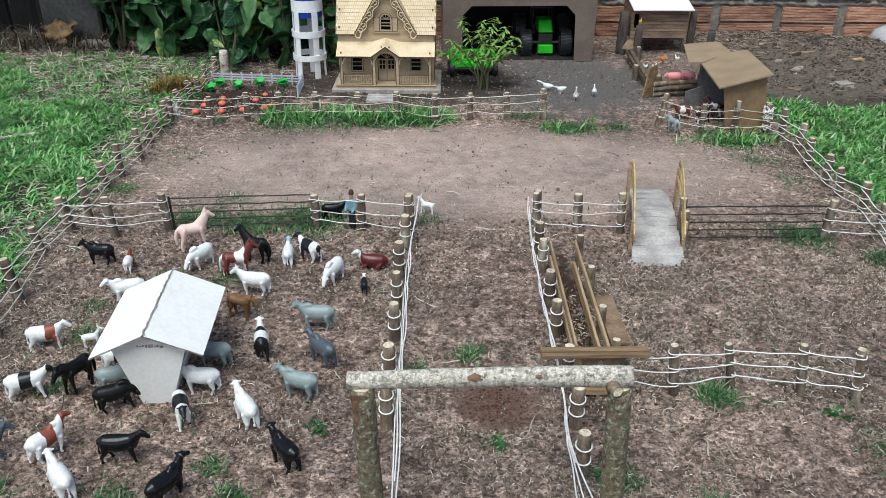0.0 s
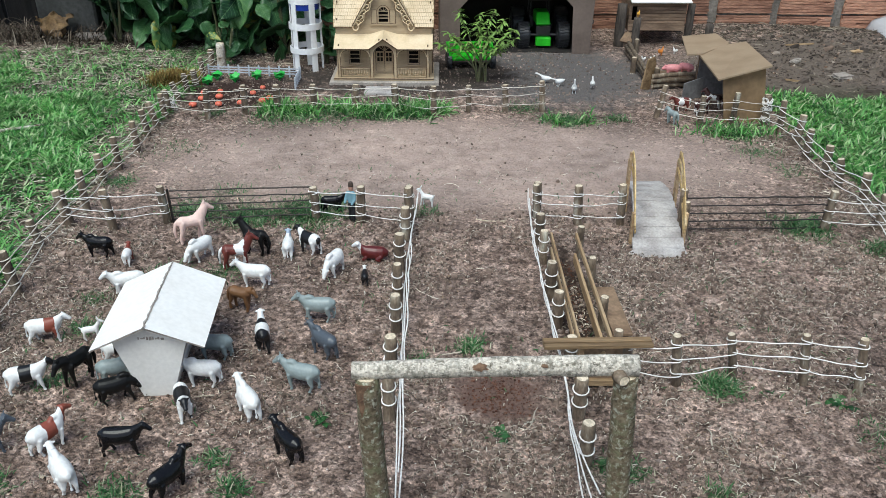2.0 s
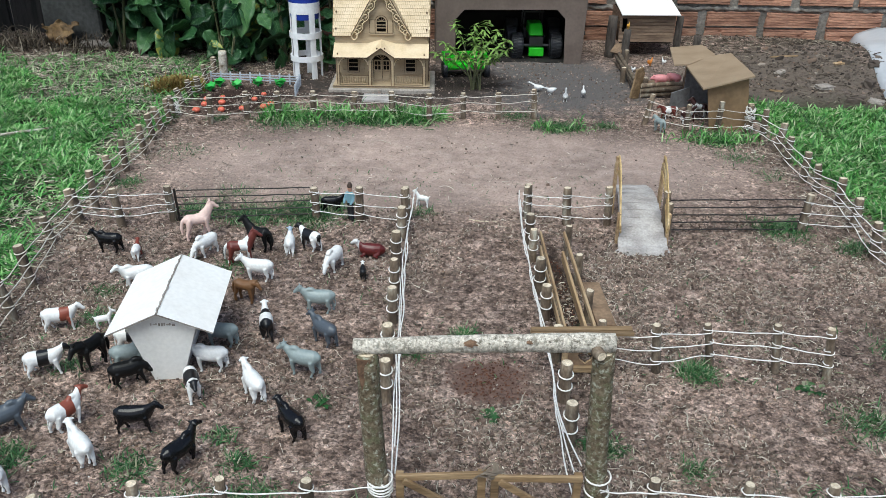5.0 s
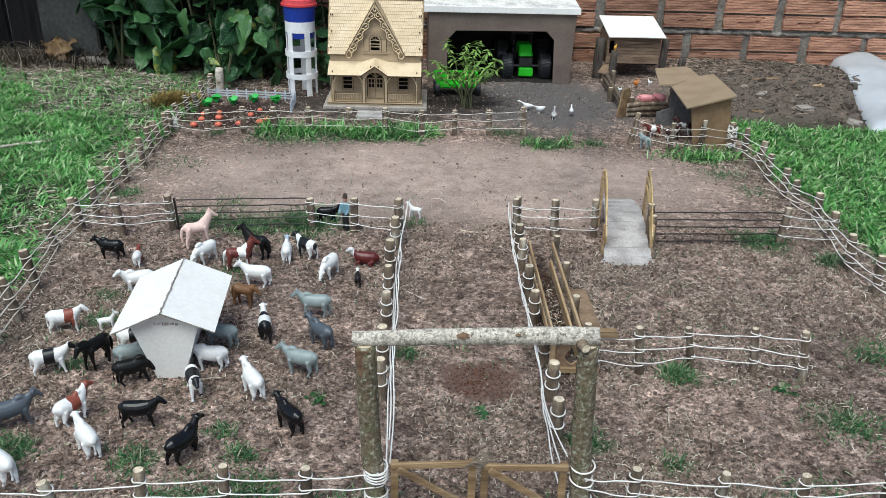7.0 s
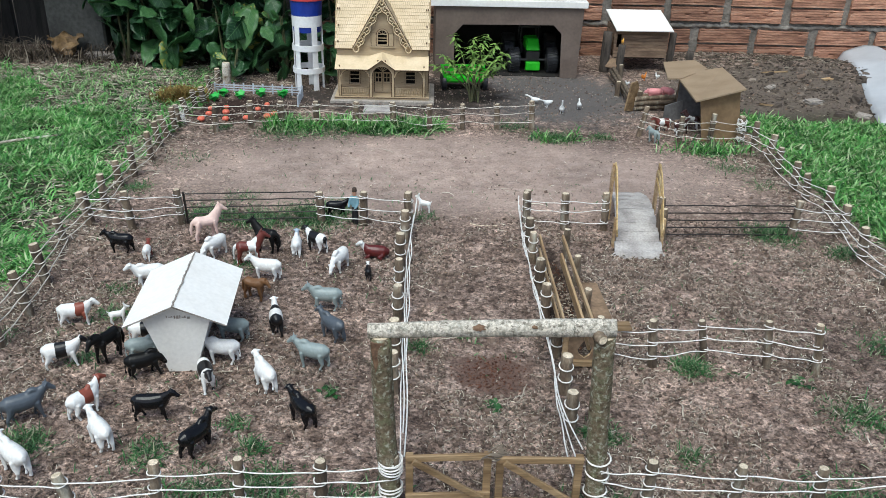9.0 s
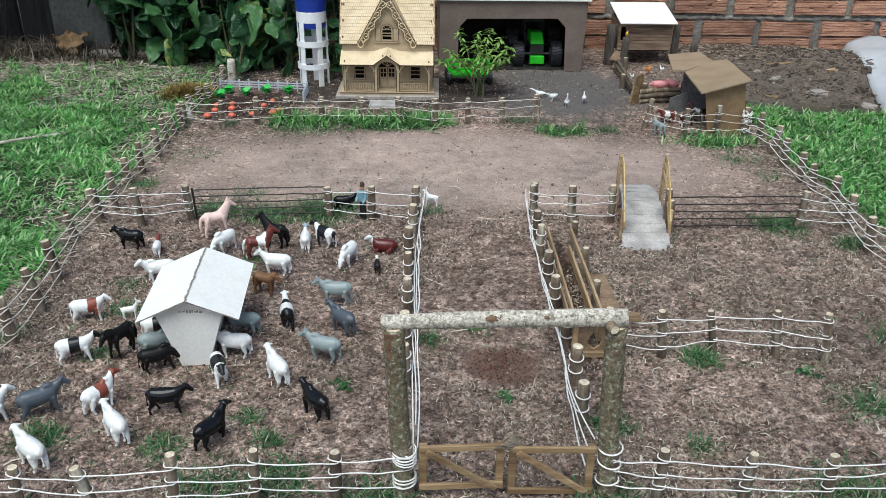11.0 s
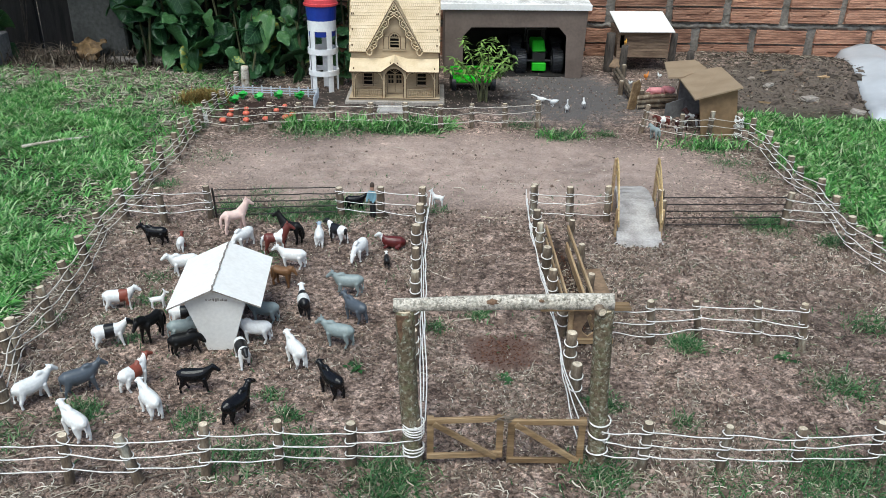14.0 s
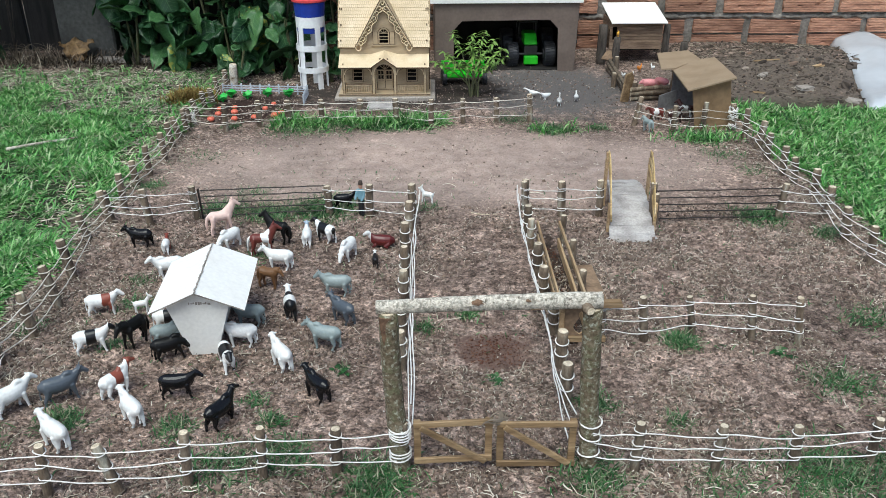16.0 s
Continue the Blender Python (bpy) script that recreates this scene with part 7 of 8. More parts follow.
def hen_mesh():
    bm = bmesh.new()
    limb(bm, [(-9, 0, 17, 1.4, 4), (-5, 0, 12, 3.6, 4.4), (1, 0, 10.5, 4.6, 5), (5, 0, 13, 3, 3.8), (6.5, 0, 18, 2, 2.2), (8, 0, 20, 2, 2)])
    limb(bm, [(9, 0, 19.5, 1), (12, 0, 19, 0.6)], 8)
    limb(bm, [(6, 0, 22, 0.8, 1.4), (9, 0, 23, 0.8, 1.2)], 8)
    for s in (-1, 1):
        limb(bm, [(1, s * 2, 7, 1), (1, s * 2, 1.4, 1), (4, s * 2, 1.0, 0.9)], 8)
    return fused("toy_hen", bm, 0.0008, 2)


def farmer_mesh():
    bm = bmesh.new()
    for s in (-1, 1):
        limb(bm, [(s, s * 3.2, 2.5, 2.6, 3.4), (0, s * 3.0, 14, 2.8, 3), (0, s * 2.4, 28, 3.4, 3.6)], 9)
        limb(bm, [(0, s * 6, 46, 2.6), (3, s * 8, 37, 2.2), (8, s * 6, 31, 2.0)], 9)
    limb(bm, [(0, 0, 28, 4.2, 5.2), (0, 0, 38, 4.4, 6), (0, 0, 47, 4, 6)])
    limb(bm, [(0, 0, 48, 2.4), (0.5, 0, 54, 3.6, 3.8), (0.5, 0, 57, 3.4, 3.6)])
    limb(bm, [(0, 0, 57.2, 4.3, 4.4), (0, 0, 58.4, 4.2, 4.3)])
    limb(bm, [(0, 0, 58, 4, 4), (0, 0, 62, 3.2, 3.4)])
    return fused("toy_farmer", bm, 0.0010, 2)


COW_UP, COW_HIGH, COW_DOWN = cow_mesh("up"), cow_mesh("high", stride=(-2, 3, 2, -3)), cow_mesh("down", stride=(4, -3, 2, -2))
COW_PLAIN = cow_mesh("up", hump=False, stride=(3, -3, -3, 3))
COW_ZEBU = cow_mesh("up", horns=True, stride=(3, -2, -3, 2))
COW_HORNED = cow_mesh("up", hump=False, horns=True)
COW_LYING, HORSE, HORSE_LOW, HORSE_SLIM = lying_cow_mesh(), horse_mesh(), horse_mesh("low", heavy=1.25), horse_mesh("low", heavy=0.92)
GOAT, PIG, GOOSE, GOOSE_FWD, HEN, FARMER = goat_mesh(), pig_mesh(), goose_mesh(), goose_mesh(True), hen_mesh(), farmer_mesh()


def animal(name, me, paint, x, y, turn, size, label, category, group="", tilt=0.0, z=None):
    ob = new(name, me)
    ob.material_slots[0].link = "OBJECT"
    ob.material_slots[0].material = paint
    base = height(x, y) if z is None else z
    ob.matrix_basis = pose(x, y, base - 0.0005, 0, tilt, turn) @ Matrix.Diagonal((size * 1.04, size * 1.04, size * 1.04, 1))
    return tagged(ob, label, category, group)


HERD = "toy cattle of the feeding paddock"
WHITE_L, BLACK_L, GREY_L = "white plastic toy zebu standing on bare earth", "glossy black plastic toy cow on bare earth", "pale grey plastic toy zebu standing on bare earth"
SLATE_L, BELT_L = "dark slate-grey plastic toy zebu on bare earth", "white plastic toy cow with black belt and head"
for me, paint, x, y, turn, size, label in (
        (COW_UP, P_WHITE, -0.706, 0.846, 52, 0.98, WHITE_L),
        (COW_UP, P_WHITE, -0.604, 0.757, 142, 0.98, WHITE_L),
        (COW_ZEBU, P_SLATE, -0.638, 0.875, 35, 0.98, SLATE_L),
        (COW_HIGH, P_BELT_BROWN, -0.553, 0.892, 57, 0.92, "white plastic toy cow with brown belt and brown head"),
        (COW_UP, P_WHITE, -0.506, 0.818, 132, 0.95, WHITE_L),
        (COW_PLAIN, P_BLACK, -0.445, 0.880, 5, 0.90, BLACK_L),
        (COW_HIGH, P_BLACK, -0.357, 0.806, 58, 0.95, BLACK_L),
        (COW_UP, P_BLACK, -0.216, 0.876, 132, 0.95, BLACK_L),
        (COW_UP, P_WHITE, -0.291, 0.970, 124, 0.98, WHITE_L),
        (COW_ZEBU, P_GREY, -0.223, 1.036, 163, 0.96, GREY_L),
        (COW_ZEBU, P_SLATE, -0.199, 1.127, 137, 0.94, SLATE_L),
        (COW_ZEBU, P_GREY, -0.224, 1.236, 178, 0.96, GREY_L),
        (COW_PLAIN, P_BELT_REAR, -0.303, 1.149, 104, 0.94, "white plastic toy cow with black belt and rump"),
        (COW_HORNED, P_WHITE, -0.360, 1.350, 172, 0.96, "white plastic toy cow with small horns"),
        (COW_DOWN, P_WHITE, -0.492, 1.456, -122, 0.96, "white plastic toy cow with its head lowered"),
        (COW_UP, P_WASHED, -0.315, 1.478, 96, 0.86, "white and pale blue plastic toy cow"),
        (COW_PLAIN, P_BELT_MID, -0.276, 1.494, 142, 0.94, "black plastic toy cow with broad white belt"),
        (COW_DOWN, P_WHITE, -0.214, 1.398, -110, 0.98, "white plastic toy cow with its head lowered"),
        (COW_LYING, P_HEREFORD, -0.142, 1.462, -178, 0.96, "red-brown toy cow with white face, lying down"),
        (COW_PLAIN, P_CALF, -0.149, 1.367, 96, 0.52, "small black toy calf with white head"),
        (COW_ZEBU, P_BLACK, -0.702, 1.470, 176, 0.90, BLACK_L),
        (COW_UP, P_WHITE, -0.594, 1.322, -160, 0.96, WHITE_L),
        (COW_PLAIN, P_WHITE_BROWN, -0.632, 1.442, 98, 0.66, "white plastic toy calf with red-brown head"),
        (COW_PLAIN, P_BELT_BROWN_FORE, -0.676, 1.166, 14, 0.92, "white plastic toy cow with red-brown forequarters"),
        (COW_PLAIN, P_BELT_BLACK, -0.643, 1.026, 20, 0.94, BELT_L),
        (COW_PLAIN, P_BELT_BLACK, -0.524, 1.102, 12, 0.90, BELT_L),
        (COW_DOWN, P_GREY, -0.510, 1.046, 16, 0.92, GREY_L),
        (COW_DOWN, P_BLACK_MATT, -0.494, 0.996, 26, 0.92, "matt black plastic toy cow feeding at the trough"),
        (COW_UP, P_GREY, -0.378, 1.112, 176, 0.94, GREY_L),
        (COW_UP, P_WHITE, -0.379, 1.040, 178, 0.94, WHITE_L),
        (COW_PLAIN, P_BELT_MID, -0.384, 0.962, -66, 0.92, "black and white belted toy cow facing the gate")):
    animal("toy_cow", me, paint, x, y, turn, size, label, "toy cow", HERD)
animal("toy_cow", COW_PLAIN, P_BLACK, -0.248, 1.698, 8, 0.80, "black plastic toy calf beside the toy farmer", "toy cow")
for me, paint, x, y, turn, size, label in (
        (HORSE_LOW, P_BROWN, -0.362, 1.262, -22, 0.86, "brown plastic toy draught horse with its head lowered"),
        (HORSE, P_PINTO, -0.404, 1.420, 14, 1.04, "brown and white patched plastic toy horse"),
        (HORSE, P_BLACK_MATT, -0.386, 1.484, 160, 1.05, "black plastic toy horse standing on earth"),
        (HORSE, P_PINK, -0.524, 1.540, 30, 1.12, "pale pink plastic toy horse standing on earth"),
        (HORSE_SLIM, P_BLACK_MATT, -0.574, 1.040, -116, 1.06, "black plastic toy horse with its head lowered")):
    animal("toy_horse", me, paint, x, y, turn, size, label, "toy horse", "toy horses")
animal("toy_goat", GOAT, P_WHITE, -0.600, 1.166, 15, 0.95, "small white plastic toy goat", "toy goat", "toy goats")
animal("toy_dog", GOAT, P_WHITE, -0.036, 1.724, 158, 1.05, "small white plastic toy dog by the fence", "toy dog")
animal("toy_farmer", FARMER, P_FARMER, -0.201, 1.645, -120, 1.45, "painted toy farmer in blue shirt, dark trousers and hat", "toy figure")
for me, x, y, turn in ((GOOSE_FWD, 0.356, 2.770, 150), (GOOSE_FWD, 0.398, 2.728, 200), (GOOSE, 0.437, 2.640, 262), (GOOSE_FWD, 0.508, 2.700, 82)):
    animal("toy_goose", me, P_WHITE, x, y, turn, 1.45 if me is GOOSE else 1.35, "small white plastic toy goose on the yard", "toy goose", "toy geese")
animal("toy_pig", PIG, P_PIG, 0.790, 2.775, 174, 1.2, "pink plastic toy pig in the pen", "toy pig", "toy pigs", z=0.028)
animal("toy_pig", PIG, P_PIG, 0.846, 2.800, 130, 1.15, "pink plastic toy pig in the pen", "toy pig", "toy pigs", z=0.028)
bm = bmesh.new()
box(bm, (0.742, 2.728, -0.01), (0.862, 2.830, 0.0275), 0.006)
solid("straw_bed", bm, BROWN_BOARD, "low brown board platform in the pig pen", "platform")
for paint, x, y, turn, size, label, z in ((P_FIRE, 0.842, 3.14, 40, 1.5, "orange toy rooster in the run", None), (P_WHITE, 0.905, 3.17, 120, 1.15, "white toy hen in the run", None), (P_WHITE, 0.756, 3.05, 200, 0.95, "white toy hen in the run", None),
                                          (P_WHITE, 0.792, 3.06, 20, 0.95, "white toy hen in the run", None), (P_YELLOW, 0.745, 3.165, 60, 1.15, "yellow toy rooster on top of a post", 0.140)):
    animal("toy_hen", HEN, paint, x, y, turn, size, label, "toy hen", "toy hens", z=z)
animal("toy_horse", HORSE, P_PINTO_DARK, 0.843, 2.47, 165, 0.9, "black toy horse with white face in the shed", "toy horse", "toy horses")
animal("toy_cow", COW_PLAIN, P_PINTO, 0.742, 2.452, 185, 0.85, "brown and white toy cow beside the shed", "toy cow", "toy cattle by the shed")
animal("toy_cow", COW_PLAIN, P_PINTO_DARK, 0.800, 2.425, 30, 0.9, "dark brown and white toy cow beside the shed", "toy cow", "toy cattle by the shed")
animal("toy_donkey", HORSE_SLIM, P_GREY, 0.684, 2.335, 118, 0.82, "grey toy donkey standing outside the shed fence", "toy donkey")


# ---- twine wound round the shed's corner post ----
def tangle(name, c, r, h, n, seed, label):
    rng = random.Random(seed)
    bm = bmesh.new()
    for _ in range(n):
        a, z = rng.uniform(0, 6.3), rng.uniform(0.1, 0.95) * h
        pts = [(c[0] + r * rng.uniform(0.9, 1.6) * math.cos(a + t), c[1] + r * rng.uniform(0.9, 1.6) * math.sin(a + t), c[2] + z + rng.uniform(-0.008, 0.008)) for t in np.linspace(0, rng.uniform(3, 7), 10)]
        tube(bm, smooth_path(pts, 1), 0.0012, 4)
    solid(name, bm, TWINE, label, "twine")


tangle("twine_tangle", (0.958, 2.325, 0.0), 0.011, 0.085, 16, 91, "tangle of white twine wound round a fence post")
tangle("twine_tangle", (-0.835, 2.42, 0.0), 0.011, 0.05, 10, 92, "tangle of white twine wound round a fence post")


# ---- plants ----
def leaf_mesh(name, length, width, fold, droop, mat, n=9, heart=True, wave=0.0, seed=0):
    """A leaf along +y with a folded midrib and a drooping tip."""
    rng = random.Random(seed)
    bm = bmesh.new()
    rows = []
    for k in range(n + 1):
        f = k / n
        w = width * (math.sin(math.pi * (f ** 0.62)) ** 0.75 if heart else math.sin(math.pi * f ** 0.85) ** 0.9)
        w = max(w, 0.001)
        y = length * f
        z = -droop * length * f * f
        row = []
        for s in (-1, -0.55, 0, 0.55, 1):
            row.append(bm.verts.new((s * w, y - (0.10 * length * abs(s) if heart and f < 0.35 else 0), z + abs(s) * w * fold + wave * width * math.sin(f * 17 + s * 2) * abs(s) + rng.uniform(-0.01, 0.01) * width)))
        rows.append(row)
    for a, b in zip(rows, rows[1:]):
        for j in range(4):
            bm.faces.new((a[j], a[j + 1], b[j + 1], b[j]))
    ex = bmesh.ops.extrude_face_region(bm, geom=list(bm.faces))
    for g in ex["geom"]:
        if isinstance(g, bmesh.types.BMVert):
            g.co.z += 0.0006
    bmesh.ops.recalc_face_normals(bm, faces=bm.faces)
    return finish(name, bm, mat)


BIG = [leaf_mesh("leaf", 0.145, 0.050, 0.22, 0.30, LEAF, n=14, heart=True, wave=0.10, seed=k) for k in range(2)] + [leaf_mesh("leaf", 0.16, 0.044, 0.30, 0.45, LEAF, n=14, heart=False, wave=0.14, seed=7), leaf_mesh("leaf", 0.12, 0.046, 0.10, 0.15, LEAF, n=14, heart=False, wave=0.12, seed=9)]
YOUNG = leaf_mesh("leaf", 0.060, 0.0095, 0.3, 0.35, SPRIG_LEAF, heart=False, n=6)
DRY = leaf_mesh("dry_leaf", 0.16, 0.07, 0.5, 0.2, DRY_LEAF, heart=True, wave=0.3, seed=5)


def big_plant(x, y, h, n, spread, seed, sizes=(0.5, 1.05), low=0.1, back=0.0):
    rng = random.Random(seed)
    p = thing("leafy_plant", "tall plant with large dark green drooping leaves", "plant", "plants along the fence", at=pose(x, y, 0))
    for s in range(4):
        bm = bmesh.new()
        a = rng.uniform(0, 6.3)
        pts = [(spread * 0.5 * f * math.cos(a), spread * 0.35 * f * math.sin(a) + back * (1 - f ** 3), h * f - 0.01) for f in (0, 0.3, 0.6, 0.8, 0.95)]
        k = 0.45 if back else 1
        tube(bm, pts, [0.006 * k, 0.005 * k, 0.004 * k, 0.003 * k, 0.002 * k], 7)
        part("stem", bm, OLD_BARK if back else STEM, p)
    for k in range(n):
        z = h * (low + (1 - low) * rng.random() ** 0.8)
        a = rng.uniform(0, 6.283)
        d = spread * math.sqrt(rng.random())
        lf = new("leaf", rng.choice(BIG))
        lf.parent = p
        face = rng.gauss(180, 105)
        s = rng.uniform(*sizes)
        lf.matrix_basis = pose(d * math.cos(a), d * 0.55 * math.sin(a), z, rng.uniform(-75, 35), rng.uniform(-50, 50), face) @ Matrix.Diagonal((s, s, s, 1))


for k, (x, y, h, n, sp) in enumerate(((-0.66, 3.28, 0.62, 100, 0.22), (-0.95, 3.32, 0.72, 120, 0.26), (-1.22, 3.38, 0.70, 100, 0.24), (-0.60, 3.14, 0.26, 44, 0.16), (-0.86, 3.18, 0.28, 44, 0.18), (-1.10, 3.26, 0.24, 34, 0.16), (-1.05, 3.46, 0.95, 70, 0.34), (-0.70, 3.46, 0.95, 70, 0.28), (-0.44, 3.40, 0.55, 44, 0.13))):
    big_plant(x, y, h, int(n * 0.75), sp, 100 + k, (0.40, 1.10), 0.04)
# leaves high out of view, added to block sky light from the plants below
for k, (x, y, h, n, sp) in enumerate(((-0.75, 3.22, 1.15, 60, 0.36), (-1.15, 3.25, 1.2, 60, 0.38), (-1.55, 3.3, 1.2, 56, 0.36), (-1.95, 3.3, 1.2, 50, 0.36))):
    big_plant(x, y, h, n, sp, 140 + k, (0.9, 1.6), 0.52, back=0.26)
big_plant(-1.30, 3.30, 0.40, 16, 0.10, 123, (0.8, 1.25), 0.3)
big_plant(-2.02, 3.40, 0.22, 12, 0.10, 120, (0.6, 0.9))
big_plant(-0.80, 3.02, 0.14, 8, 0.07, 121, (0.35, 0.5))
big_plant(-0.43, 3.02, 0.16, 14, 0.05, 122, (0.3, 0.55))


def sapling(x, y):
    """Bare thin stems in a clump that fork into a spreading, open crown."""
    rng = random.Random(131)
    p = thing("sapling", "young bush with slender pale green leaves", "bush", at=pose(x, y, 0))
    tips = ((-0.150, 0.02, 0.150), (-0.125, -0.03, 0.205), (-0.085, 0.05, 0.265), (-0.055, -0.05, 0.175), (-0.020, 0.03, 0.215), (0.015, -0.03, 0.190), (0.040, 0.05, 0.270),
            (0.075, 0.00, 0.245), (0.105, -0.03, 0.215), (0.118, 0.04, 0.165), (-0.105, 0.06, 0.165), (0.055, -0.06, 0.165), (-0.010, 0.07, 0.250))
    for k, (tx, ty, tz) in enumerate(tips):
        a = rng.uniform(0, 6.3)
        bx, by = 0.016 * math.cos(a), 0.012 * math.sin(a)
        pts = [Vector((bx + (tx - bx) * f ** 1.5, by + (ty - by) * f ** 1.5, 0.90 * tz * (f ** 0.75) - 0.008)) for f in np.linspace(0, 1, 8)]
        bm = bmesh.new()
        tube(bm, pts, [0.0034, 0.003, 0.0027, 0.0023, 0.0019, 0.0015, 0.0012, 0.0008], 6)
        stem = part("stem", bm, STEM, p)
        for j in range(34):
            f = min(0.999, 0.60 + 0.40 * (j + rng.random()) / 34)
            i = int(f * 7)
            c = pts[i].lerp(pts[min(7, i + 1)], f * 7 - i)
            lf = new("leaf", YOUNG)
            lf.parent = stem
            s2 = rng.uniform(0.30, 0.54)
            turn = j * 137.5 + rng.uniform(-30, 30)
            lf.matrix_basis = Matrix.Translation(c) @ pose(0, 0, 0, 0, 0, turn) @ pose(0, 0, 0, rng.uniform(-28, 34), rng.uniform(-25, 25), 0) @ Matrix.Diagonal((s2, s2, s2, 1))


sapling(0.136, 2.774)
for x, y, a, s in ((-1.575, 3.33, 20, 0.66), (-1.555, 3.335, -40, 0.62), (-1.60, 3.34, 75, 0.55)):
    d = new("dry_leaf", DRY)
    d.matrix_basis = pose(x, y, 0.02, 62, 8, a) @ Matrix.Diagonal((s, s, s, 1))
    tagged(d, "large withered brown leaf lying on the ground", "leaf", "withered leaves")


# ---- grass ----
def blades(name, places, mat, label, seed, length, width, lean, category="grass"):
    """Blades of grass at places (x, y), each a bent, tapering strip."""
    rng = np.random.RandomState(seed)
    P = np.array(places)
    n = len(P)
    L = rng.uniform(length[0], length[1], n)
    Wd = rng.uniform(width[0], width[1], n)
    A = rng.uniform(0, 2 * np.pi, n)
    T = np.radians(rng.uniform(lean[0], lean[1], n))
    bend = np.radians(rng.uniform(10, 70, n))
    z0 = np.array([height(float(x), float(y)) for x, y in P]) - 0.002
    dirx, diry = np.cos(A), np.sin(A)
    sx, sy = -diry, dirx
    rows = []
    px, py, pz = P[:, 0].copy(), P[:, 1].copy(), z0.copy()
    ang = T.copy()
    for k, wf in enumerate((0.75, 1.0, 0.8, 0.0)):
        if k:
            px, py, pz = px + dirx * np.sin(ang) * L / 3, py + diry * np.sin(ang) * L / 3, np.maximum(pz + np.cos(ang) * L / 3, z0 + 0.002)
            ang = ang + bend / 2
        w = Wd * wf / 2
        if wf:
            rows.append(np.stack([px - sx * w, py - sy * w, pz], 1))
            rows.append(np.stack([px + sx * w, py + sy * w, pz + w * 0.3], 1))
        else:
            rows.append(np.stack([px, py, pz], 1))
    V = np.stack(rows, 1).reshape(-1, 3)
    faces = []
    for i in range(n):
        b = i * 7
        faces += [(b, b + 1, b + 3, b + 2), (b + 2, b + 3, b + 5, b + 4), (b + 4, b + 5, b + 6)]
    quad_mesh(name, V.tolist(), faces, mat, label, category)


def in_lawn_left(x, y):
    edge = -0.865 + 0.035 * noise.noise(Vector((x * 3, y * 5, 2))) - (0.03 if y < 1.3 else 0)
    return x < edge and y < 3.20 + 0.14 * noise.noise(Vector((x * 4, 0, 5)))


def in_lawn_right(x, y):
    edge = 1.035 + 0.05 * noise.noise(Vector((x * 3, y * 6, 9))) + max(0, 1.7 - y) * 0.05
    return x > edge and y < 2.62 - 0.10 * (x - 1.0) + 0.08 * noise.noise(Vector((x * 5, 0, 15)))


rng = random.Random(201)
left, right = [], []
while len(left) < 98000:
    x, y = rng.uniform(-2.5, -0.82), rng.uniform(0.75, 3.25)
    if x > -0.60 - 0.48 * y - 0.12 and in_lawn_left(x, y):
        bare = noise.noise(Vector((x * 3.5, y * 3.5, 4)))
        clump = noise.noise(Vector((x * 17, y * 17, 6))) + 0.7 * noise.noise(Vector((x * 38, y * 38, 61)))
        if clump < 0.02 and rng.random() < 0.86:
            continue
        if bare > -0.12 + 1.0 * max(0, y - 2.45) or rng.random() < 0.10:
            left.append((x, y))
while len(right) < 52000:
    x, y = rng.uniform(0.96, 2.2), rng.uniform(1.0, 2.75)
    if x < 0.55 + 0.48 * y + 0.15 and in_lawn_right(x, y) and (noise.noise(Vector((x * 17, y * 17, 6))) > -0.10 or rng.random() < 0.2):
        right.append((x, y))
blades("lawn_grass", left, GRASS, "coarse green lawn grass with dry patches", 1, (0.014, 0.052), (0.0020, 0.0055), (30, 98))
blades("lawn_grass", right, GRASS, "coarse green lawn grass beyond the fence", 2, (0.014, 0.050), (0.0024, 0.0060), (30, 96))
blades("broad_leaves", left[::14] + right[::18], GRASS, "low broad-leaved weeds in the lawn", 12, (0.014, 0.032), (0.005, 0.011), (45, 95), "weed")

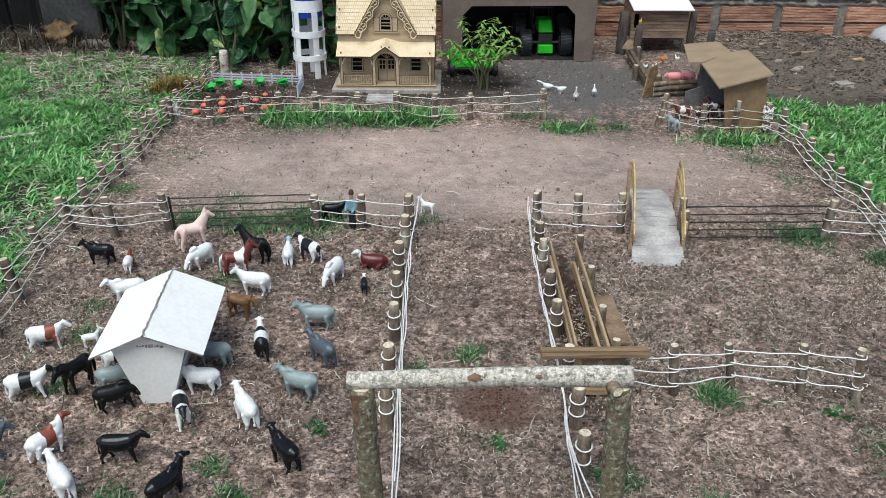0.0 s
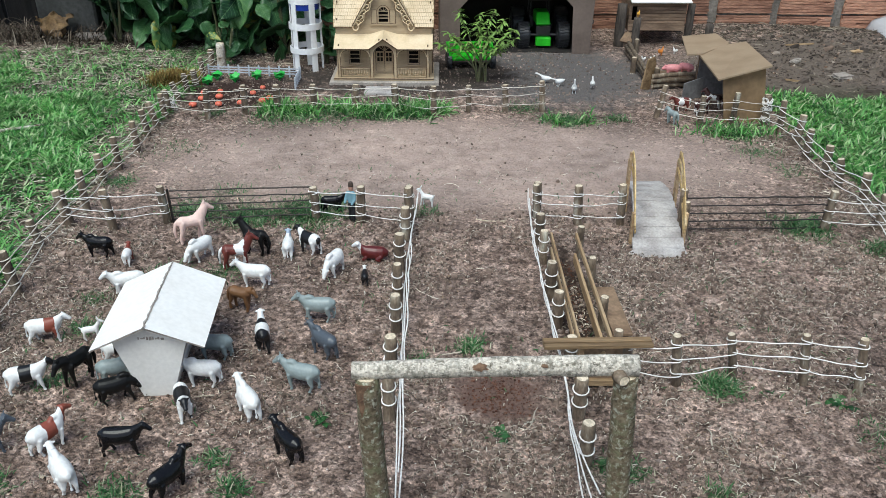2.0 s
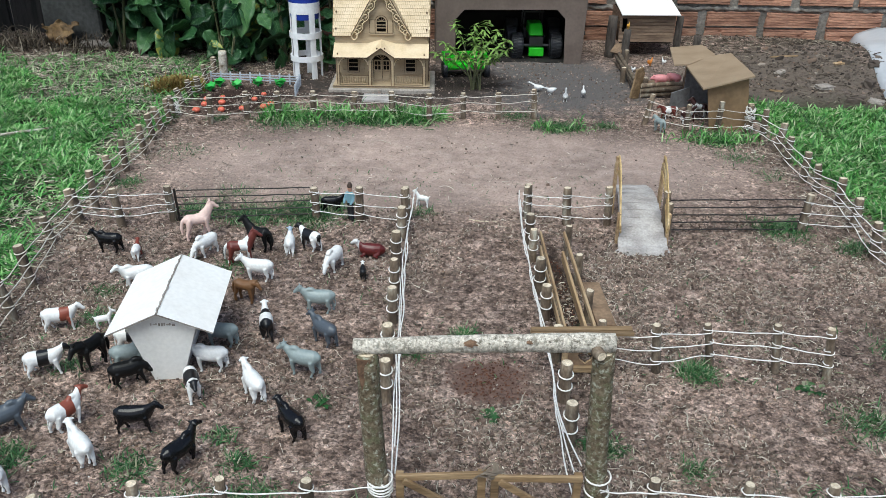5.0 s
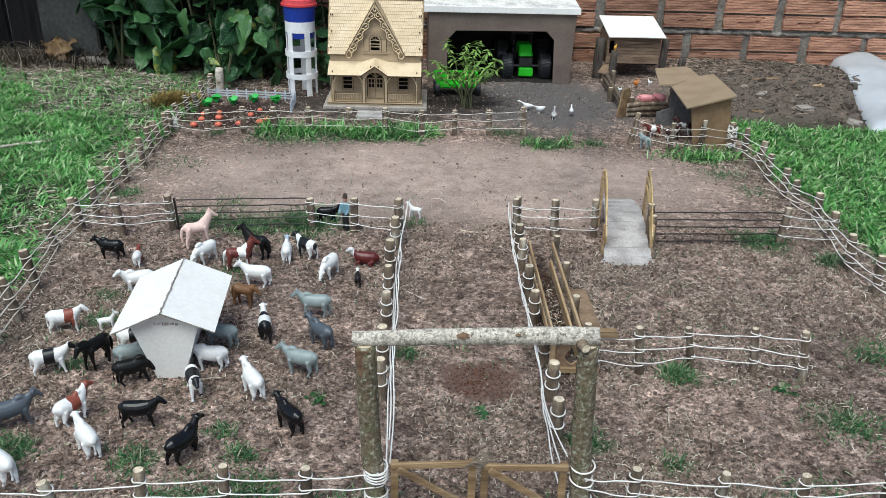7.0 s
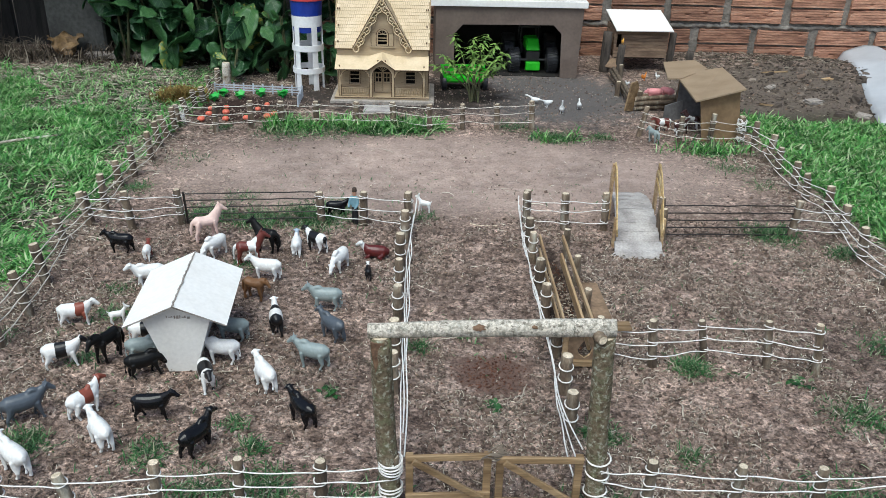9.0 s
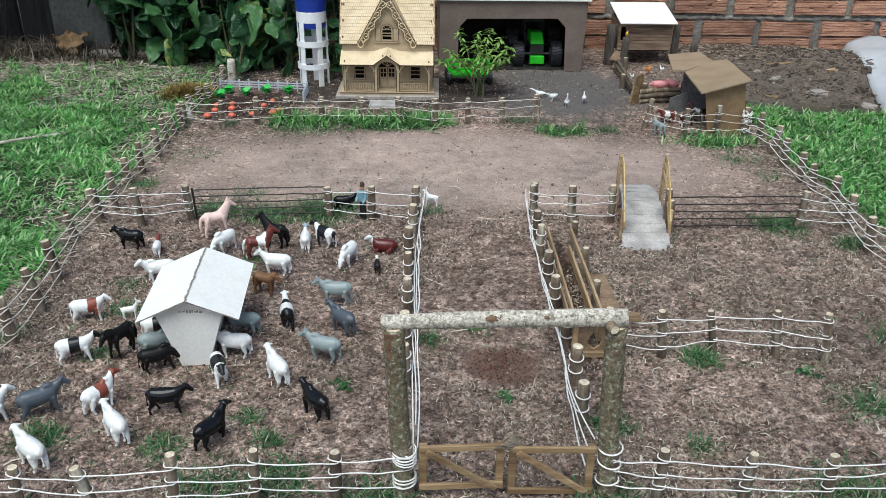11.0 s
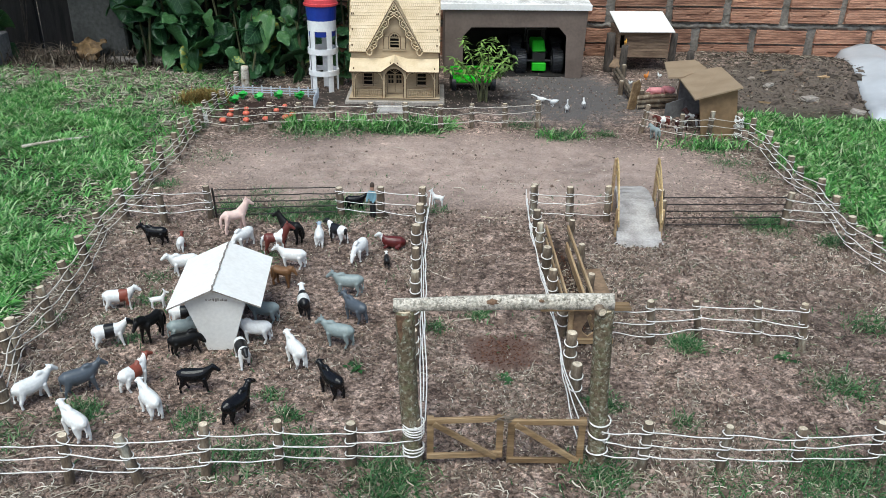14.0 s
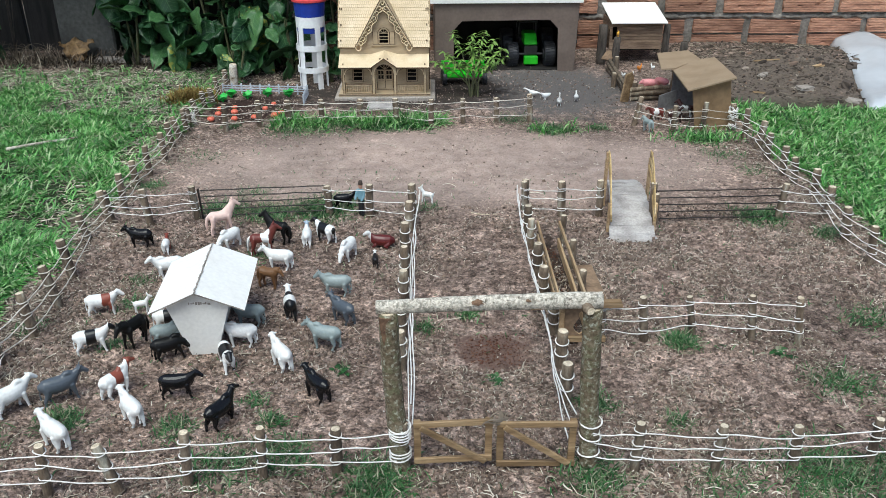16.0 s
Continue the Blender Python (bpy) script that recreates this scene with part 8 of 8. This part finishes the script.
# the lawns run on to both sides
outer = []
while len(outer) < 16000:
    x, y = rng.choice((-1, 1)) * rng.uniform(0.9, 3.3), rng.uniform(0.05, 3.2)
    if (x < 0 and x < -0.60 - 0.48 * y - 0.10 and in_lawn_left(x, y)) or (x > 0 and x > 0.55 + 0.48 * y + 0.13 and in_lawn_right(x, y)):
        outer.append((x, y))
blades("lawn_grass", outer, GRASS, "coarse green lawn grass round the toy farm", 9, (0.04, 0.09), (0.007, 0.013), (35, 88))
TUFTS = [(-0.106, 0.662, 0.055, 420), (0.216, 0.672, 0.045, 260), (-0.250, 0.722, 0.050, 170), (-0.340, 0.700, 0.055, 170), (0.561, 0.672, 0.075, 420), (-0.621, 0.815, 0.032, 130), (-0.432, 0.795, 0.032, 90), (-0.62, 1.045, 0.03, 40),
         (-0.625, 1.200, 0.030, 90), (-0.300, 1.685, 0.080, 700), (-0.560, 1.690, 0.055, 300), (-0.440, 1.665, 0.060, 360), (0.800, 1.620, 0.055, 420), (0.925, 1.520, 0.035, 130), (0.442, 1.045, 0.030, 200), (0.685, 0.905, 0.055, 170),
         (0.369, 0.798, 0.022, 55), (-0.038, 1.098, 0.022, 60), (0.051, 1.146, 0.022, 80), (0.376, 2.350, 0.060, 330), (0.529, 2.370, 0.035, 90), (0.850, 2.262, 0.075, 420), (-0.470, 2.375, 0.085, 300), (-0.330, 2.405, 0.085, 300),
         (-0.190, 2.415, 0.070, 560), (-0.080, 2.420, 0.065, 380), (0.250, 2.470, 0.06, 90), (-0.797, 1.857, 0.040, 90), (0.250, 0.850, 0.030, 110), (-0.318, 0.868, 0.018, 35), (-0.278, 0.808, 0.020, 45), (-0.182, 0.955, 0.010, 14),
         (0.840, 1.120, 0.05, 110), (-0.735, 0.74, 0.05, 140), (-0.65, 1.30, 0.03, 40), (-0.545, 1.40, 0.035, 60), (-0.43, 1.40, 0.035, 50), (-0.70, 2.40, 0.03, 50), (0.66, 0.68, 0.05, 160), (-0.80, 1.10, 0.03, 40), (-0.04, 1.69, 0.03, 40),
         (-0.10, 0.60, 0.05, 160), (0.40, 0.66, 0.05, 90), (-0.26, 1.76, 0.05, 50), (-0.50, 1.80, 0.05, 40), (-0.72, 2.10, 0.06, 40), (0.90, 1.95, 0.05, 40), (0.86, 2.1, 0.06, 60), (-0.95, 3.10, 0.12, 300), (-0.92, 3.22, 0.1, 160), (-0.34, 2.47, 0.06, 150)]
rng = random.Random(202)
spots = [(rng.gauss(x, r * 0.55), rng.gauss(y, r * 0.5)) for x, y, r, n in TUFTS for _ in range(int(n * 3.2))]
blades("grass_tufts", spots, TUFT, "tufts of green grass growing through the earth", 3, (0.008, 0.028), (0.0008, 0.0024), (15, 88))
verge = [(rng.uniform(-0.56, 0.02), rng.gauss(2.435, 0.035)) for _ in range(2300)] + [(rng.gauss(0.385, 0.045), rng.gauss(2.36, 0.025)) for _ in range(240)] + [(rng.gauss(0.86, 0.06), rng.gauss(2.25, 0.03)) for _ in range(260)]
blades("verge_grass", [(x, y) for x, y in verge if noise.noise(Vector((x * 9, y * 9, 3))) > -0.25], GRASS, "long green grass growing along the fence", 8, (0.022, 0.060), (0.0026, 0.0056), (10, 75))
wisps = []
while len(wisps) < 900:
    x, y = rng.uniform(-0.82, 0.95), rng.uniform(0.6, 2.5)
    if noise.noise(Vector((x * 3, y * 3, 31))) > 0.12:
        wisps.append((x, y))
blades("grass_sprouts", wisps, TUFT, "scattered short grass sprouts on bare earth", 4, (0.008, 0.020), (0.0012, 0.0026), (20, 80))
weeds = [(rng.gauss(x, 0.010), rng.gauss(y, 0.008)) for x, y, n in ((0.612, 1.005, 26), (0.232, 0.860, 26), (0.085, 0.922, 16), (-0.785, 3.0, 20), (-0.183, 0.955, 10)) for _ in range(n)]
blades("weed_leaves", weeds, TUFT, "small broad-leaved green weeds", 5, (0.010, 0.020), (0.006, 0.011), (40, 80), "weed")


# ---- litter: straw, chips, clods, crumbs ----
def density(x, y):
    if not (-0.86 < x < 1.05 + max(0, y - 2.4) * 0.8 and 0.45 < y < 3.55):
        return 0.0
    d = 0.55 + 1.25 * noise.noise(Vector((x * 4.5, y * 4.5, 8))) + 0.55 * noise.noise(Vector((x * 14, y * 14, 18)))
    d = max(0.06, d)
    if 1.72 < y < 2.36 and -0.74 < x < 0.88:
        d *= 0.30
    elif y >= 2.36:
        d *= 0.26 if x < 0.0 else 0.14
    if -0.06 < x < 0.19 and y > 1.15:
        d *= 0.75
    if -0.60 < x < -0.12 and 0.74 < y < 1.70:
        d *= 0.50
    if y < 0.74 or (x > 0.30 and 1.05 < y < 1.50):
        d *= 1.35
    if x < -0.62:
        d *= 1.35
    if ((x - 0.088) / 0.085) ** 2 + ((y - 1.02) / 0.07) ** 2 < 1:
        d *= 0.12
    return max(0.0, d)


def litter_places(n, seed, power=1.0):
    rng = random.Random(seed)
    out = []
    while len(out) < n:
        x, y = rng.uniform(-0.88, 1.2), 0.45 + 3.1 * rng.random() ** 1.25
        if rng.random() < density(x, y) ** power / 1.3:
            out.append((x, y))
    return out


def straw(name, places, seed, length, r, label, seg=4, bend=1.5, mat=STRAW):
    rng = random.Random(seed)
    verts, faces = [], []
    for x, y in places:
        L = rng.uniform(*length) * (0.45 + 0.55 * rng.random())
        a, curl = rng.uniform(0, 6.283), rng.gauss(0, bend)
        z = top(x, y) + rng.uniform(0.0004, 0.0020)
        rr = rng.uniform(*r)
        px, py = x, y
        lift = rng.uniform(0, 0.006) if rng.random() < 0.35 else 0.0012
        tip = rng.uniform(-0.003, 0.005)
        base = len(verts)
        for k in range(seg + 1):
            c, s = math.cos(a), math.sin(a)
            zz = z + lift * math.sin(math.pi * k / seg) + max(-0.001, tip * k / seg)
            w = rr * (1 if 0 < k < seg else 0.6)
            verts += [(px - s * w, py + c * w, zz), (px, py, zz + w * 1.1), (px + s * w, py - c * w, zz)]
            px, py = px + c * L / seg, py + s * L / seg
            a += curl / seg + rng.gauss(0, 0.34)
        for k in range(seg):
            b = base + k * 3
            faces += [(b, b + 1, b + 4, b + 3), (b + 1, b + 2, b + 5, b + 4)]
    quad_mesh(name, verts, faces, mat, label, "straw")


straw("chopped_straw", litter_places(30000, 300, 1.3), 299, (0.003, 0.012), (0.0003, 0.0010), "chopped straw and fibres littering the earth", 2, 0.4)
straw("straw_litter", litter_places(7200, 301, 1.5), 302, (0.008, 0.030), (0.0003, 0.0009), "dry straw and root fibres littering the earth", 4, 0.7)
straw("dry_stalks", litter_places(300, 303), 304, (0.03, 0.08), (0.0005, 0.0013), "longer dry stalks lying on the earth", 5, 0.9)
rng = random.Random(305)
lawn_straw = left[::14] + right[::22]
while len(lawn_straw) < 17000:
    x, y = rng.uniform(-2.3, -0.9), rng.uniform(2.35, 3.25)
    if noise.noise(Vector((x * 3.5, y * 3.5, 4))) < -0.15 + 1.2 * max(0, y - 2.5):
        lawn_straw.append((x, y))
straw("lawn_straw", [(x, y) for x, y in lawn_straw if noise.noise(Vector((x * 5, y * 5, 77))) > (0.02 if y < 2.4 else -0.45)], 306, (0.015, 0.08), (0.0004, 0.0011), "dry stalks lying through the lawn", 4, 0.7)
edge_straw = [(rng.gauss(-0.86, 0.05), rng.uniform(0.8, 2.5)) for _ in range(1100)] + [(-0.85 - abs(rng.gauss(0, 0.16)), rng.uniform(0.9, 2.3)) for _ in range(1600)] + [(rng.uniform(-1.9, -0.85), rng.gauss(3.08, 0.14)) for _ in range(1500)] + [(rng.gauss(1.0, 0.06), rng.uniform(1.1, 2.4)) for _ in range(600)] + [(rng.uniform(-0.8, 0.6), rng.gauss(0.62, 0.05)) for _ in range(700)]
straw("edge_straw", edge_straw, 307, (0.012, 0.06), (0.0006, 0.0015), "matted dry straw along the fences")
forest = [(rng.uniform(-2.3, -0.9), rng.gauss(3.30, 0.12)) for _ in range(1500)] + [(rng.uniform(-1.0, -0.45), rng.gauss(3.05, 0.09)) for _ in range(420)] + [(rng.uniform(0.98, 1.85), rng.gauss(3.42, 0.09)) for _ in range(1100)] + [(x, y) for x, y in zip([rng.gauss(1.4, 0.25) for _ in range(620)], [rng.gauss(3.0, 0.25) for _ in range(620)]) if y < 3.55]
straw("brush", forest, 308, (0.02, 0.07), (0.0008, 0.0020), "dead twigs and dry leaves under the plants", mat=BRUSH)


def chips(name, places, seed, size, mat, label, category, flat=0.18):
    rng = random.Random(seed)
    verts, faces = [], []
    for x, y in places:
        s = rng.uniform(*size) * (0.4 + 0.6 * rng.random())
        a0 = rng.uniform(0, 6.3)
        z = top(x, y)
        b = len(verts)
        n = 4
        tx, ty = rng.uniform(-0.35, 0.35), rng.uniform(-0.35, 0.35)
        ratio = rng.uniform(0.4, 1)
        for lvl in (0, 1):
            for k in range(n):
                a = a0 + 6.283 * k / n + rng.uniform(-0.3, 0.3)
                r = s * rng.uniform(0.6, 1.0) * (0.85 if lvl else 1)
                dx, dy = r * math.cos(a), r * math.sin(a) * ratio
                verts.append((x + dx, y + dy, z + (flat * s if lvl else -0.15 * s) + dx * tx * lvl + dy * ty * lvl + 0.0004))
        verts.append((x, y, z + flat * s * 1.25 + 0.0004))
        for k in range(n):
            k2 = (k + 1) % n
            faces += [(b + k, b + k2, b + n + k2, b + n + k), (b + n + k, b + n + k2, b + 2 * n)]
    return quad_mesh(name, verts, faces, mat, label, category)


def worn(places, seed):
    """Leaves most of the trodden band bare."""
    rng = random.Random(seed)
    places = [p for p in places if ((p[0] - 0.088) / 0.09) ** 2 + ((p[1] - 1.02) / 0.075) ** 2 > 1]
    return [p for p in places if not (1.70 < p[1] < 2.38 and -0.78 < p[0] < 0.92) or rng.random() < 0.05]


chips("bark_chips", worn(litter_places(9000, 311), 1), 312, (0.0012, 0.0046), CHIP, "bits of bark, chips and dead leaves on the earth", "litter")
chips("earth_clods", worn(litter_places(40000, 313, 0.6), 2), 314, (0.0016, 0.0058), CLOD, "small clods of brown earth", "soil", 0.75)
chips("large_clods", worn(litter_places(300, 315), 3), 316, (0.006, 0.013), LUMP, "larger lumps of earth", "soil", 0.6)
chips("soil_lumps", worn(litter_places(3600, 351), 4), 352, (0.004, 0.0085), LUMP, "crumbling lumps of brown earth", "soil", 0.75)
rng = random.Random(317)
chips("white_crumbs", [(rng.gauss(-0.36, 0.18), rng.gauss(0.80, 0.14)) for _ in range(170)] + litter_places(120, 318), 319, (0.0012, 0.0030), CRUMB, "pale crumbs scattered on the earth", "crumbs", 0.6)
chips("red_granules", [(rng.gauss(0.088, 0.030), rng.gauss(1.015, 0.03)) for _ in range(500)] + [(rng.uniform(0.226, 0.262), rng.uniform(1.06, 1.46)) for _ in range(500)], 321, (0.0012, 0.0034),
      scatter_mat("red_granule", [(0.0, (0.06, 0.026, 0.018)), (0.6, (0.13, 0.055, 0.036)), (1.0, (0.17, 0.085, 0.055))], 0.95, 0.2), "damp reddish crumbs of earth", "soil", 0.6)
rng = random.Random(322)
bank = []
while len(bank) < 2300:
    x, y = rng.gauss(1.50, 0.26), rng.gauss(3.10, 0.24)
    if y < 3.56 and x > 1.05 and y > 2.62 + 0.1 * rng.random():
        bank.append((x, y))
chips("rubble_bank", bank, 323, (0.003, 0.010), RUBBLE, "bank of broken bricks, stones and earth by the wall", "rubble", 0.5)
chips("rubble_stones", bank[::60], 324, (0.016, 0.036), RUBBLE, "larger broken bricks and stones in the bank", "rubble", 0.35)
chips("yard_grit", [(rng.uniform(0.0, 1.2), rng.uniform(2.45, 3.5)) for _ in range(700)], 325, (0.0015, 0.0045), LUMP, "dark grit on the trodden yard", "soil", 0.5)
# broken pieces lying on the bank
rng = random.Random(330)
for name, label, mat, x, y, size, turn in (
        ("broken_board", "short pale broken board on the rubble bank", SLAT_WOOD, 1.545, 3.02, (0.085, 0.026, 0.010), 12), ("broken_slab", "flat grey broken slab on the rubble bank", STONE, 1.40, 2.81, (0.085, 0.055, 0.016), 20),
        ("broken_brick", "broken red brick on the rubble bank", RUBBLE, 1.565, 2.82, (0.058, 0.045, 0.036), 50), ("broken_brick", "broken red brick on the rubble bank", RUBBLE, 1.45, 2.665, (0.070, 0.040, 0.022), -20),
        ("broken_slab", "flat grey broken slab on the rubble bank", STONE, 1.52, 2.66, (0.065, 0.045, 0.018), -35), ("broken_brick", "broken red brick on the rubble bank", RUBBLE, 1.62, 2.70, (0.05, 0.04, 0.03), 15),
        ("broken_board", "short pale broken board on the rubble bank", PLANK, 1.23, 2.785, (0.10, 0.012, 0.008), -12), ("broken_board", "short pale broken board on the rubble bank", PLANK, 1.375, 3.15, (0.13, 0.014, 0.008), -22),
        ("broken_brick", "broken red brick on the rubble bank", RUBBLE, 1.66, 3.0, (0.06, 0.05, 0.03), 70), ("broken_slab", "flat grey broken slab on the rubble bank", STONE, 1.30, 2.98, (0.05, 0.035, 0.014), 40)):
    bm = bmesh.new()
    bmesh.ops.create_cube(bm, size=1.0)
    bmesh.ops.subdivide_edges(bm, edges=bm.edges, cuts=2, use_grid_fill=True)
    for v in bm.verts:
        v.co += Vector((rng.uniform(-0.09, 0.09), rng.uniform(-0.09, 0.09), rng.uniform(-0.06, 0.06)))
        v.co = Vector((v.co.x * size[0], v.co.y * size[1], v.co.z * size[2])) * 0.72
    ob = solid(name, bm, mat, label, "rubble", "broken pieces on the bank")
    ob.matrix_basis = pose(x, y, height(x, y) + size[2] * 0.28 + 0.001, rng.uniform(-9, 9), rng.uniform(-9, 9), turn)
# broken stones heaped by the paddock fence
rng = random.Random(335)
for k in range(11):
    x, y, s = -0.805 + 0.016 * (k % 5) + rng.uniform(-0.006, 0.006), 1.470 + 0.028 * (k // 5) + rng.uniform(-0.008, 0.008), rng.uniform(0.007, 0.012)
    bm = bmesh.new()
    bmesh.ops.create_icosphere(bm, subdivisions=2, radius=1.0)
    for v in bm.verts:
        v.co *= 1 + 0.45 * noise.noise(v.co * 1.3 + Vector((k * 7.1, 0, 0)))
        v.co = Vector((v.co.x * s, v.co.y * s * 0.8, max(-0.5, v.co.z) * s * 0.62))
    ob = solid("stone", bm, LUMP_STONE, "rough brown stone lying by the fence", "stone", "stones by the fence")
    ob.matrix_basis = pose(x, y, height(x, y) + s * 0.25, 0, 0, rng.uniform(0, 360))
# single sticks lying about
for a, b, r, label in (((-1.310, 2.115), (-1.145, 2.235), 0.0045, "pale dry stick lying in the lawn"), ((0.076, 1.651), (0.140, 1.640), 0.0018, "short white twig on the trodden earth")):
    bm = bmesh.new()
    log_mesh(bm, (*a, height(*a) + r + (0.016 if r > 0.003 else 0)), (*b, height(*b) + r + (0.014 if r > 0.003 else 0)), r, r * 0.7, rng, 7, 6, 0.003)
    solid("stick", bm, [PALE_BARK if r > 0.003 else CUT_WOOD, CUT_WOOD], label, "stick")
rng = random.Random(331)
moss = [(rng.gauss(-0.915, 0.036), rng.gauss(2.735, 0.030)) for _ in range(3400)]
blades("dry_shrub", moss, MOSS, "low rounded yellow-brown shrub", 6, (0.018, 0.055), (0.0015, 0.004), (0, 55), "shrub")


rng = random.Random(340)
blades("dead_grass", [(rng.uniform(-2.4, -1.08), rng.gauss(3.36, 0.07)) for _ in range(2600)], BRUSH, "withered grass and leaf litter before the old fence", 10, (0.03, 0.10), (0.002, 0.006), (10, 75))
# dry vines standing in a tangle before the old fence
rng = random.Random(341)
bm = bmesh.new()
for _ in range(95):
    x, y = rng.uniform(-2.45, -1.15), rng.uniform(3.34, 3.52)
    a, lift, L = rng.uniform(0, 6.3), rng.uniform(0.01, 0.07), rng.uniform(0.06, 0.26)
    pts = [(x + L * t * math.cos(a), min(3.55, y + 0.35 * L * t * math.sin(a)), height(x, y) - 0.004 + lift * math.sin(math.pi * (0.1 + 0.75 * t)) + rng.uniform(-0.006, 0.006)) for t in np.linspace(0, 1, 7)]
    pts[0] = (pts[0][0], pts[0][1], -0.004)
    tube(bm, smooth_path(pts, 1), rng.uniform(0.0008, 0.0020), 5)
solid("dry_vines", bm, DRY_VINE, "tangle of dry brown vines before the old fence", "vines", kind="stuff")


bough = bmesh.new()
tube(bough, smooth_path([(-2.42, 3.44, -0.01), (-2.36, 3.44, 0.16), (-2.20, 3.45, 0.20), (-2.06, 3.46, 0.25), (-1.98, 3.47, 0.36), (-1.96, 3.48, 0.50)], 2), 0.009, 8)
solid("bare_branch", bough, DRY_VINE, "bare grey branch arching before the old fence", "branch")


# ---- plastic sheet by the wall ----
def build_sheet():
    bm = bmesh.new()
    nu, nv = 34, 26
    grid = []
    for i in range(nu + 1):
        row = []
        for j in range(nv + 1):
            u, v = i / nu, j / nv
            x = 1.83 + 0.75 * u - 0.30 * v
            y = 3.575 - 1.02 * v
            ridge = math.exp(-((u - 0.18 - 0.05 * v) / 0.16) ** 2)
            z = height(min(x, 3.1), y) * 0.6 + 0.012 + 0.065 * ridge * (1 - 0.55 * v) + 0.05 * math.exp(-((u - 0.7) / 0.25) ** 2) * (1 - v)
            z += 0.010 * noise.noise(Vector((u * 9, v * 7, 3))) + 0.004 * noise.noise(Vector((u * 25, v * 22, 3)))
            if i == 0 or j == nv:
                z = height(min(x, 3.1), y) + 0.001
            row.append(bm.verts.new((x, y, z)))
        grid.append(row)
    for a, b in zip(grid, grid[1:]):
        for j in range(nv):
            bm.faces.new((a[j], b[j], b[j + 1], a[j + 1]))
    ex = bmesh.ops.extrude_face_region(bm, geom=list(bm.faces))
    for g in ex["geom"]:
        if isinstance(g, bmesh.types.BMVert):
            g.co.z += 0.002
    bmesh.ops.recalc_face_normals(bm, faces=bm.faces)
    solid("plastic_sheet", bm, SHEET, "crumpled white plastic sheet over a heap by the wall", "plastic sheet", smooth=True)


build_sheet()
